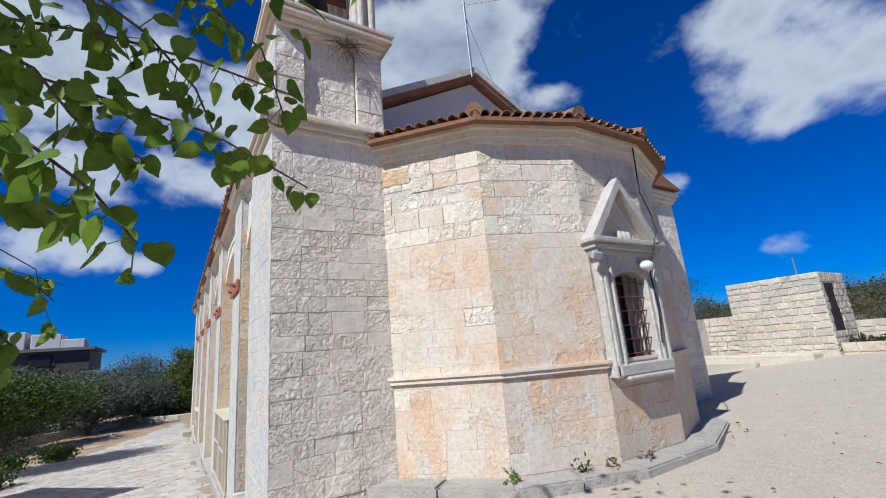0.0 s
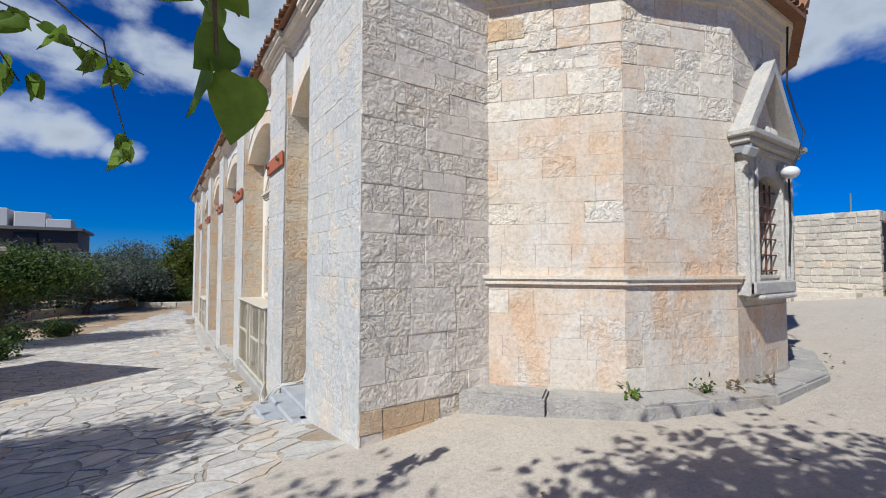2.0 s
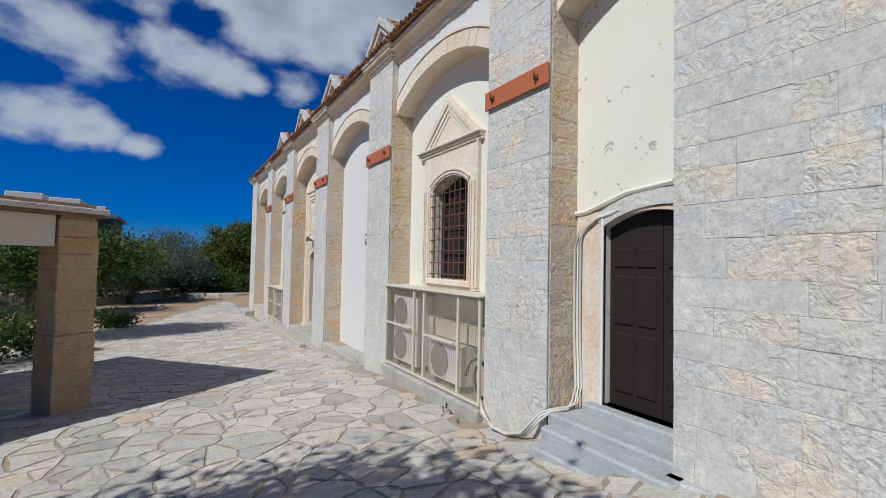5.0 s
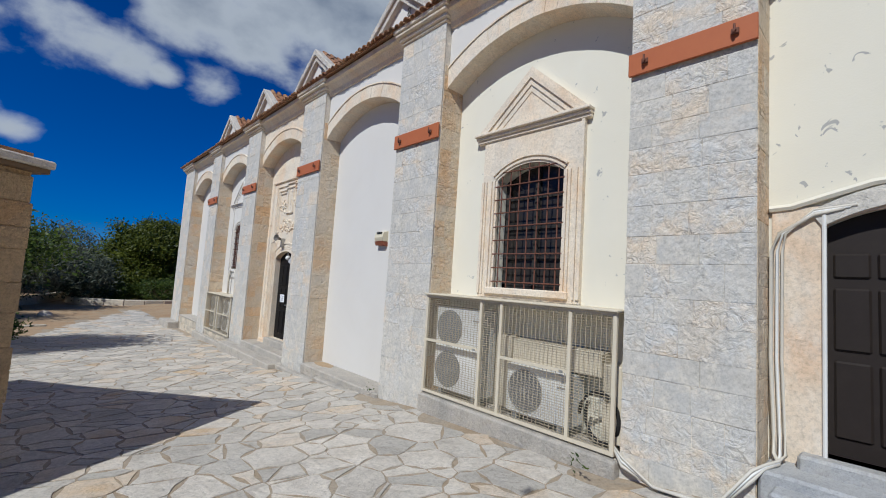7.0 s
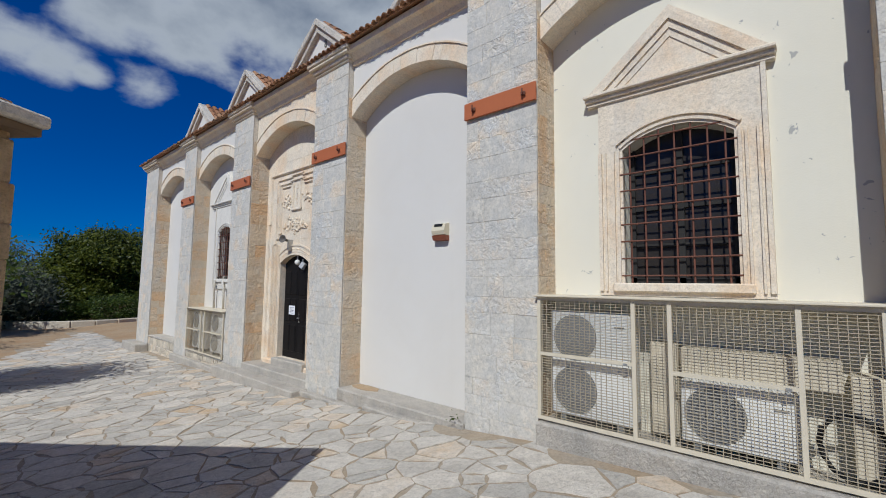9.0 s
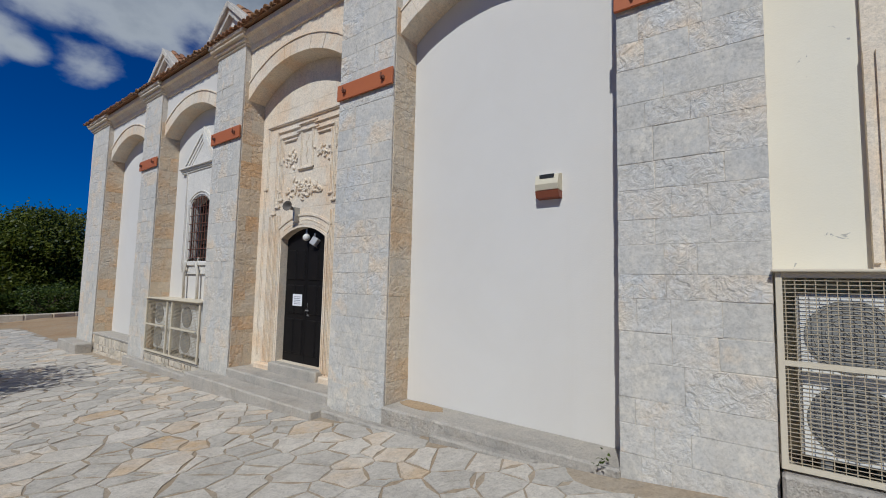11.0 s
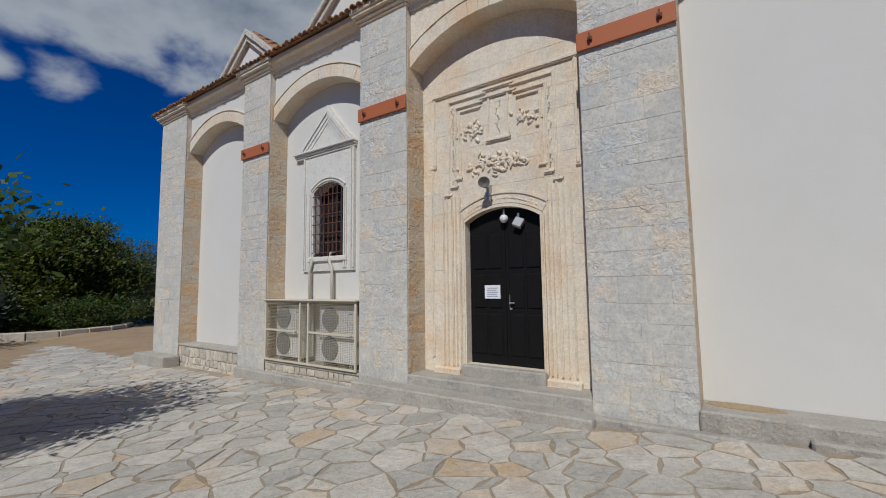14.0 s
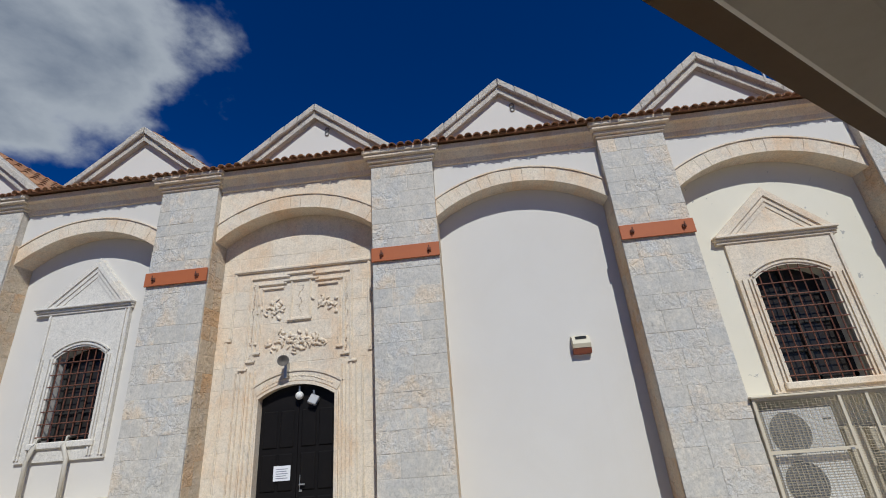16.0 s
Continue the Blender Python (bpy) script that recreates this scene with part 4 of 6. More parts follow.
def window(number, o, jambs, sill, head, ped, apex, pipes, mat=CARVED):
    ya, yb, bottom, spring, rise = o
    c = (ya + yb) / 2
    w = thing("window_%d" % number, (WALL, c, bottom), "arched window with a limestone surround, pediment and rusty grille", "window", "", "structure")
    # surround with an opening
    bm = bmesh.new()
    wall_around(bm, jambs[0], jambs[1], sill, head, WALL - 0.045, WALL + 0.02, (ya, yb, bottom, spring, rise))
    part("window_surround", bm, mat, w)
    bm = bmesh.new()
    moulded_arch(bm, ya, yb, spring, rise, WALL - 0.045, ((0.03, 0.06, 0.02), (0.085, 0.11, 0.03)))
    for a, b in ((ya - 0.06, ya - 0.03), (yb + 0.03, yb + 0.06), (ya - 0.11, ya - 0.085), (yb + 0.085, yb + 0.11), (jambs[0], jambs[0] + 0.04), (jambs[1] - 0.04, jambs[1]), (jambs[0] + 0.07, jambs[0] + 0.09), (jambs[1] - 0.09, jambs[1] - 0.07)):
        top = spring if abs(a - c) < 0.75 * (yb - ya) else head
        box(bm, WALL - 0.07, WALL - 0.03, a, b, sill + 0.05, top)
    part("moulding", bm, mat, w)
    bm = boxed((WALL - 0.09, WALL + 0.25, ya - 0.12, yb + 0.12, bottom - 0.1, bottom), bevel=0.015)
    part("window_sill", bm, mat, w)
    # pediment
    bm = bmesh.new()
    prism(bm, [(ped[0] + 0.1, head + 0.1), (ped[1] - 0.1, head + 0.1), (c, apex - 0.08)], WALL - 0.05, WALL + 0.01)
    part("tympanum", bm, mat, w)
    bm = bmesh.new()
    for d, z0, z1 in ((0.07, 0, 0.045), (0.1, 0.045, 0.09), (0.14, 0.09, 0.13)):
        box(bm, WALL - d, WALL + 0.01, ped[0] - d * 0.2, ped[1] + d * 0.2, head + z0, head + z1, 0.008)
    part("pediment_base", bm, mat, w)
    for s in (1, -1):
        end = ped[1] if s > 0 else ped[0]
        for lo, hi, d in ((-0.26, -0.19, 0.062), (-0.19, -0.12, 0.08), (-0.12, -0.05, 0.105), (-0.05, 0.0, 0.085)):
            bm = bmesh.new()
            k = (apex - head - 0.13) / abs(end - c)
            stretch = math.sqrt(1 + k * k)
            pts = [(end, head + 0.13 + max(lo * stretch, -0.001)), (c, apex + lo * stretch), (c, apex + hi * stretch), (end, head + 0.13 + hi * stretch + 0.0)]
            if lo * stretch < 0:
                f = -lo * stretch / k
                pts[0] = (end - s * f, head + 0.13)
                g = -hi * stretch / k
                pts[3] = (end - s * g, head + 0.131)
            prism(bm, pts, WALL - d, WALL + 0.01)
            part("pediment_rake", bm, mat, w)
    # glass, frame and grille
    part("pane", boxed((1.66, 1.67, ya - 0.02, yb + 0.02, bottom, spring + rise)), GLASS, w)
    bm = boxed((1.62, 1.68, ya, ya + 0.06, bottom, spring + rise), (1.62, 1.68, yb - 0.06, yb, bottom, spring + rise), (1.62, 1.68, c - 0.03, c + 0.03, bottom, spring + rise), (1.62, 1.68, ya, yb, bottom, bottom + 0.06))
    for k in range(1, 4):
        z = bottom + k * 0.42
        box(bm, 1.63, 1.67, ya, yb, z - 0.02, z + 0.02)
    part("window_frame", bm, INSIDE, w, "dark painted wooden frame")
    # dark sheet behind the pane, coloured as the shade of the room
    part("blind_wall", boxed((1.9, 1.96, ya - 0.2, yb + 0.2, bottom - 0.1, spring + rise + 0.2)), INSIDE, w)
    g = part("grille", boxed((WALL + 0.02, WALL + 0.03, ya, ya + 0.01, bottom, bottom + 0.01)), RUST, w, "rusty iron grille")
    n = 7
    r = (((yb - ya) / 2) ** 2 + rise * rise) / (2 * rise)
    for k in range(n):
        y = ya + (k + 0.5) * (yb - ya) / n
        top = spring + rise - r + math.sqrt(r * r - (y - c) ** 2)
        b2 = bmesh.new()
        tube(b2, [(WALL - 0.03, y, bottom - 0.0), (WALL - 0.03, y, top)], 0.0095, 6)
        part("upright_bar", b2, RUST, g)
    m = int((spring + 0.05 - bottom) / 0.19)
    for k in range(m + 1):
        z = bottom + 0.08 + k * 0.19
        b2 = bmesh.new()
        tube(b2, [(WALL - 0.045, ya - 0.03, z), (WALL - 0.045, yb + 0.03, z)], 0.009, 6)
        part("cross_bar", b2, RUST, g)
    if pipes:
        for y, y2 in ((yb - 0.06, yb + 0.02), (c - 0.12, c - 0.2)):
            p = thing("pipe", (WALL - 0.1, y, bottom), "pale sheathed pipe from the window down the wall", "pipe", "window pipes")
            b2 = bmesh.new()
            tube(b2, [(WALL + 0.05, y, bottom + 0.06), (WALL - 0.06, y, bottom + 0.05), (WALL - 0.12, y, bottom - 0.06), (WALL - 0.1, y2, bottom - 0.25), (WALL - 0.08, y2, bottom - 0.86)], 0.032, 8)
            part("hose", b2, PIPE, p, smooth=True)


window(1, OPENINGS[1], (10.38, 11.98), 1.2, 3.43, (10.32, 12.1), 4.34, False)
window(2, OPENINGS[4], (21.87, 23.36), 1.1, 3.44, (21.86, 23.6), 4.42, True, PALE_CARVED)


def door(number, y0, y1, z0, spring, rise, x, mat, words):
    d = thing("door_%d" % number, (x, (y0 + y1) / 2, z0), words, "door", "", "structure")
    c = (y0 + y1) / 2
    for a, b in ((y0, c - 0.004), (c + 0.004, y1)):
        bm = bmesh.new()
        box(bm, x, x + 0.05, a, b, z0, spring + rise)
        leaf = part("leaf", bm, mat, d)
        w = (b - a)
        zs = [z0 + 0.1, z0 + 0.78, z0 + 1.36, spring - 0.15]
        for za, zb in zip(zs, zs[1:]):
            for half in (0, 1):
                ya, yb = a + 0.06 + half * (w - 0.09) / 2, a + 0.03 + (half + 1) * (w - 0.06) / 2 - 0.0
                bm = bmesh.new()
                box(bm, x - 0.02, x + 0.01, ya, yb - 0.02, za + 0.04, zb - 0.04, 0.015)
                part("panel", bm, mat, leaf)
    return d


door_1 = door(1, 18.25, 19.46, -0.38, 1.74, 0.18, 1.56, DARK_DOOR, "closed black-brown panelled double door, the main entrance")
bm = bmesh.new()
tube(bm, [(1.55, 18.78, 0.52), (1.5, 18.78, 0.52), (1.5, 18.7, 0.52)], 0.011, 8)
box(bm, 1.545, 1.562, 18.76, 18.8, 0.42, 0.64)
part("handle", bm, STEEL, door_1, "worn metal lever handle")
notice = thing("notice", (1.535, 19.05, 0.58), "white paper notice taped to the main door", "notice")
part("sheet", boxed((1.534, 1.537, 18.94, 19.2, 0.58, 0.78)), PAPER, notice)
bm = bmesh.new()
for k in range(5):
    box(bm, 1.532, 1.5335, 18.98 + 0.02 * (k % 2), 19.16, 0.61 + k * 0.03, 0.62 + k * 0.03)
part("lines", bm, INK, notice, "unreadable printed lines")
door_2 = door(2, 7.1, 8.25, 0.19, 1.98, 0.18, 1.55, BROWN_DOOR, "dark brown panelled side door in an arched opening")


def door_hood():
    h = thing("door_surround", (WALL, 7.7, 0.2), "bare limestone surround with a curved top round the side door", "door surround", "", "structure")
    bm = bmesh.new()
    wall_around(bm, 7.2, 8.58, 0.05, 2.17, WALL - 0.03, WALL + 0.02, (7.2, 8.25, 0.19, 2.0, 0.14))
    part("jamb", bm, APSE_STONE, h)
    bm = bmesh.new()
    arch_band(bm, 7.0, 8.25, 2.0, 0.18, 0.0, 0.15, WALL - 0.05, WALL + 0.04)
    part("arch_stone", bm, ASHLAR, h)
    bm = bmesh.new()
    tube(bm, [(WALL - 0.03, 8.6, 2.17), (WALL - 0.03, 8.45, 2.18), (WALL - 0.04, 8.25, 2.24), (WALL - 0.04, 7.95, 2.33), (WALL - 0.04, 7.5, 2.37)], 0.03, 6)
    part("plaster_lip", bm, CREAM, h)


door_hood()


def relief():
    r = thing("portal_carving", (WALL, 18.88, 0), "carved limestone portal with stepped mouldings and foliage", "carving", "", "structure")
    X = WALL - 0.002

    def strip(ya, yb, za, zb, d=0.035, nm="moulding"):
        d = d * 0.55
        bm = bmesh.new()
        box(bm, X - d, X + 0.01, ya, yb, za, zb, 0.006)
        box(bm, X - d - 0.012, X, (ya + (yb - ya) * 0.3) if yb - ya < zb - za else ya, (yb - (yb - ya) * 0.3) if yb - ya < zb - za else yb,
            (za + (zb - za) * 0.3) if zb - za < yb - ya else za, (zb - (zb - za) * 0.3) if zb - za < yb - ya else zb)
        part(nm, bm, CARVED, r)
    # outer frame
    strip(17.6, 20.06, 3.96, 4.03, 0.06)
    strip(20.0, 20.06, 2.85, 3.96)
    strip(20.0, 20.12, 2.79, 2.85)
    strip(20.06, 20.12, -0.2, 2.79)
    strip(17.6, 17.66, -0.2, 2.5)
    strip(17.66, 17.72, 2.5, 3.96)
    strip(17.56, 17.72, 2.46, 2.53)
    # stepped inner frame with a dropped middle
    for s, (ya, yb, dz) in enumerate(((18.02, 19.72, 0.0), (18.14, 19.6, -0.12), (18.22, 19.52, -0.2))):
        zt = 3.82 + dz
        lowz = 2.36 + 0.12 * s
        mid0, mid1 = 18.66 - 0.05 * s, 19.06 + 0.05 * s
        strip(ya, mid0, zt, zt + 0.05, 0.04 + 0.0 * s)
        strip(mid1, yb, zt, zt + 0.05, 0.04)
        if s < 2:
            strip(mid0 - 0.05, mid1 + 0.05, zt + 0.04, zt + 0.09, 0.05)
        strip(ya - 0.05, ya, lowz, zt + 0.05)
        strip(yb, yb + 0.05, lowz, zt + 0.05)
        strip(ya - 0.12, ya + 0.02, lowz - 0.05, lowz, 0.05)
        strip(yb - 0.02, yb + 0.12, lowz - 0.05, lowz, 0.05)
    strip(18.68, 18.72, 3.1, 3.74)
    strip(19.0, 19.04, 3.1, 3.74)
    strip(18.66, 19.06, 3.05, 3.11, 0.06)
    # door arch and jambs
    bm = bmesh.new()
    moulded_arch(bm, 18.25, 19.46, 1.87, 0.18, X, ((0.0, 0.04, 0.035), (0.06, 0.2, 0.012), (0.2, 0.235, 0.03)))
    part("door_arch", bm, CARVED, r)
    for a, b, d in ((19.46, 19.52, 0.06), (19.55, 19.58, 0.04), (19.86, 19.89, 0.04), (18.19, 18.25, 0.06), (18.13, 18.16, 0.04), (17.8, 17.83, 0.04), (17.9, 17.925, 0.03), (17.98, 18.02, 0.045), (18.07, 18.09, 0.03), (19.63, 19.65, 0.03), (19.69, 19.73, 0.045), (19.79, 19.81, 0.03)):
        strip(a, b, -0.3, 1.9 if d > 0.05 else 2.3, d)
    for a, b in ((17.74, 18.2), (19.56, 20.04)):
        bm = boxed((X - 0.1, X + 0.01, a, b, -0.5, -0.33), bevel=0.02)
        part("plinth_stone", bm, CARVED, r)
    # foliage: clusters of small curled lumps
    rnd = random.Random(9)

    def lumps(count, spot, size, nm):
        bm = bmesh.new()
        for k in range(count):
            y, z = spot(k)
            s = size * rnd.uniform(0.6, 1.2)
            m = Matrix.Translation((X - 0.012, y, z)) @ Matrix.Rotation(rnd.uniform(0, math.pi), 4, "X") @ Matrix.Diagonal((0.01 + s * 0.22, s, s * rnd.uniform(0.3, 0.55), 1))
            bmesh.ops.create_icosphere(bm, subdivisions=1, radius=1, matrix=m)
        part(nm, bm, CARVED, r, smooth=True)
    lumps(70, lambda k: (18.85 + rnd.gauss(0, 0.3), 2.72 + rnd.gauss(0, 0.09)), 0.062, "foliage_carving")
    for cy in (18.42, 19.3):
        lumps(22, lambda k, cy=cy: (cy + rnd.gauss(0, 0.11), 3.2 + rnd.gauss(0, 0.08) + 0.1), 0.055, "flower_carving")
    for cy, z0, z1 in ((18.08, 2.45, 3.8), (19.66, 2.45, 3.8), (18.86, 3.2, 3.75)):
        n = int((z1 - z0) / 0.07)
        lumps(n * 2, lambda k, cy=cy, z0=z0: (cy + 0.022 * math.sin(k * 0.9) + rnd.uniform(-0.02, 0.02), z0 + k * 0.035), 0.017, "scroll_carving")
    lumps(22, lambda k: (18.3 + k * 0.052, 2.02 + 0.16 * math.sin((k + 0.5) / 22 * math.pi)), 0.028, "arch_scroll")

    r.location.z -= 0.13
    solid = lambda x, z, w, h: not (20.27 - x + w / 2 > 18.12 and 20.27 - x - w / 2 < 19.58 and z < 2.35)
    courses(r, (WALL + 0.0, 20.27, -0.42), (0, -1, 0), 2.76, 5.0, CARVED, 77, (0.27, 0.35), (0.35, 0.7), 0.012, 0.015, 0.002, 0.004, inside=solid)


relief()


# ---- steps and kerbs ----
def slab(name, spans, label, cat, bevel=0.02, mat=CONCRETE):
    c = spans[0]
    s = thing(name, ((c[0] + c[1]) / 2, (c[2] + c[3]) / 2, c[4]), label, cat, "", "structure")
    for sp in spans:
        part("step" if cat == "steps" else "length", boxed(sp, bevel=bevel), mat, s)
    return s


slab("main_steps", [(0.66, 1.0, 17.43, 21.15, -1.1, -0.69), (0.985, 1.5, 17.5, 20.28, -1.1, -0.55), (1.3, 1.62, 18.2, 19.5, -0.6, -0.385)], "two long concrete steps and a threshold at the main door", "steps")
slab("side_steps", [(0.58, 0.84, 7.12, 8.44, -0.6, -0.1), (0.8, 1.05, 7.16, 8.5, -0.6, 0.0), (1.0, 1.72, 7.25, 8.6, -0.5, 0.08), (1.28, 1.72, 7.25, 8.4, 0.0, 0.19)], "blue-grey cement steps up to the side door", "steps", 0.022, CEMENT)
slab("ledge", [(0.96, 1.46, 13.64, 16.45, -0.9, -0.5)], "concrete ledge at the foot of the blind wall", "ledge")
stain = thing("ledge_stain", (1.2, 16.1, -0.5), "rust-brown damp stain of earth on the concrete ledge", "stain")
bm = bmesh.new()
rim = [(1.3 + 0.13 * math.cos(a) * (1 + 0.25 * noise.noise((a, 0, 3))), 16.08 + 0.34 * math.sin(a) * (1 + 0.3 * noise.noise((a * 1.7, 2, 0)))) for a in np.linspace(0, math.tau, 25)[:-1]]
prism(bm, rim, -0.502, -0.494, "z")
part("film", bm, EARTH, stain)
slab("foot_kerb", [(0.84, 0.97, 14.2, 15.6, -0.95, -0.61), (0.84, 0.97, 15.62, 17.45, -0.95, -0.7)], "low concrete kerb along the church foot", "kerb")
slab("cage_kerb", [(0.9, 1.46, 9.68, 12.56, -0.6, -0.22)], "concrete footing under the metal cage", "kerb")
slab("far_kerb", [(0.86, 0.99, 21.3, 24.9, -1.3, -0.86), (0.6, 1.0, 27.6, 29.3, -1.4, -0.86)], "concrete kerb along the last bays", "kerb")


def rubble_base(y0, y1, z0, z1, seed):
    b = thing("rubble_base", (1.2, (y0 + y1) / 2, z0), "rubble stone base under the last bays", "wall base", "", "structure")
    part("core", boxed((1.03, 1.46, y0, y1, z0, z1)), MORTAR, b)
    part("coping", boxed((1.0, 1.46, y0, y1, z1, z1 + 0.05), bevel=0.01), CONCRETE, b)
    courses(b, (1.02, y1, z0), (0, -1, 0), y1 - y0, z1 - z0, RUBBLE, seed, (0.1, 0.16), (0.12, 0.26), 0.08, 0.16, 0.012, 0.01, "rubble_stone", skew=0.07)


rubble_base(21.33, 24.0, -1.1, -0.7, 91)
rubble_base(25.02, 27.74, -1.15, -0.62, 92)


# ---- cages with cooling units ----
def cage(y0, y1, z0, z1, posts, rails, label):
    c = thing("cage", (1.0, (y0 + y1) / 2, z0), label, "metal cage", "cooling unit cages")
    X = 0.985
    for y in [y0 + 0.02, *posts, y1 - 0.02]:
        part("post", boxed((X - 0.02, X + 0.02, y - 0.02, y + 0.02, z0, z1), bevel=0.003), BEIGE, c)
    for z in (z0 + 0.02, z1 - 0.02):
        part("rail", boxed((X - 0.018, X + 0.018, y0, y1, z - 0.018, z + 0.018)), BEIGE, c)
    for a, b, z in rails:
        part("rail", boxed((X - 0.018, X + 0.018, a, b, z - 0.018, z + 0.018)), BEIGE, c)
        bm = boxed((X - 0.035, X - 0.02, a + 0.06, a + 0.1, z - 0.02, z + 0.005))
        part("latch", bm, STEEL, c)
    part("cover", boxed((X - 0.06, 1.46, y0 - 0.02, y1 + 0.02, z1, z1 + 0.024), bevel=0.006), BEIGE, c, "beige sheet cover")
    bm = bmesh.new()
    n = int((y1 - y0) / 0.055)
    for k in range(n + 1):
        y = y0 + k * (y1 - y0) / n
        box(bm, X - 0.0015, X + 0.0015, y - 0.0026, y + 0.0026, z0, z1)
    m = int((z1 - z0) / 0.028)
    for k in range(m + 1):
        z = z0 + k * (z1 - z0) / m
        box(bm, X - 0.0045, X - 0.0015, y0, y1, z - 0.0026, z + 0.0026)
    part("wire_mesh", bm, MESH_TAN, c, "beige welded wire mesh")["kind"] = "stuff"


def cooling_unit(y0, y1, z0, z1, fans, label, x0=1.08, side=1):
    u = thing("cooling_unit", (x0 + 0.15, (y0 + y1) / 2, z0), label, "air conditioner", "cooling units")
    part("casing", boxed((x0, x0 + 0.3, y0, y1, z0, z1), bevel=0.015), UNIT, u)
    cy = y0 + (y1 - y0) * (0.68 if side > 0 else 0.36)
    r = min(0.27, (z1 - z0) / fans / 2 - 0.04, (y1 - y0) * 0.31)
    for k in range(fans):
        cz = z0 + (z1 - z0) * (k + 0.5) / fans
        turn = Matrix.Rotation(math.pi / 2, 3, "Y")
        bm = bmesh.new()
        lathe(bm, (x0 - 0.004, cy, cz), [(r, 0.0), (r, -0.01), (0.01, -0.012)], 28, turn)
        f = part("fan_recess", bm, FAN, u)
        for q in range(1, 8):
            rr = r * q / 7.5
            bm = bmesh.new()
            tube(bm, [(x0 - 0.02, cy + rr * math.cos(a), cz + rr * math.sin(a)) for a in np.linspace(0, math.tau, 25)], 0.0025, 4)
            part("guard_ring", bm, GUARD, f)
        for q in range(4):
            a = q * math.tau / 8
            bm = bmesh.new()
            tube(bm, [(x0 - 0.022, cy - r * math.cos(a), cz - r * math.sin(a)), (x0 - 0.022, cy + r * math.cos(a), cz + r * math.sin(a))], 0.0025, 4)
            part("guard_spoke", bm, GUARD, f)
    for fy in (y0 + 0.1, y1 - 0.16):
        part("foot", boxed((x0 + 0.02, x0 + 0.28, fy, fy + 0.06, z0 - 0.09, z0)), FAN, u)
    bm = boxed((x0 - 0.006, x0 + 0.002, y0 + 0.06, y0 + 0.16, z1 - 0.16, z1 - 0.14))
    part("badge", bm, FAN, u)


cage(9.72, 12.56, -0.2, 1.17, [11.5, 11.17, 10.23], [(11.5, 12.54, 0.53), (10.23, 11.17, 0.5)], "beige wire mesh cage in front of cooling units")
cooling_unit(11.56, 12.44, -0.12, 1.02, 2, "white twin-fan cooling unit inside the cage")
cooling_unit(10.26, 11.12, -0.12, 0.44, 1, "white single-fan cooling unit inside the cage")
boxes = thing("duct_box", (1.3, 10.5, 0.5), "cream sheet metal duct boxes at the back of the cage", "duct box")
part("box", boxed((1.2, 1.44, 9.98, 11.14, 0.46, 0.72), bevel=0.01), BEIGE, boxes)
part("box", boxed((1.22, 1.44, 11.18, 11.42, -0.15, 0.74), bevel=0.01), BEIGE, boxes)
part("box", boxed((1.16, 1.44, 9.74, 9.94, -0.15, 0.62), bevel=0.01), BEIGE, boxes)
hose = thing("coiled_hose", (1.1, 9.95, 0), "coil of black hose hanging in the cage", "hose")
bm = bmesh.new()
tube(bm, [(1.08 + 0.01 * k, 9.95 + 0.2 * math.cos(k * 0.45), 0.08 + 0.26 * math.sin(k * 0.45)) for k in range(16)], 0.02, 7)
part("loop", bm, BLACK, hose, smooth=True)
cage(21.36, 23.97, -0.64, 0.53, [22.86, 22.62], [(22.86, 23.95, -0.04), (21.38, 22.62, -0.04)], "beige wire mesh cage in the bay beyond the main door")
cooling_unit(22.95, 23.75, -0.56, 0.46, 2, "white twin-fan cooling unit in the far cage")
cooling_unit(21.5, 22.42, -0.56, 0.46, 2, "white twin-fan cooling unit in the far cage")


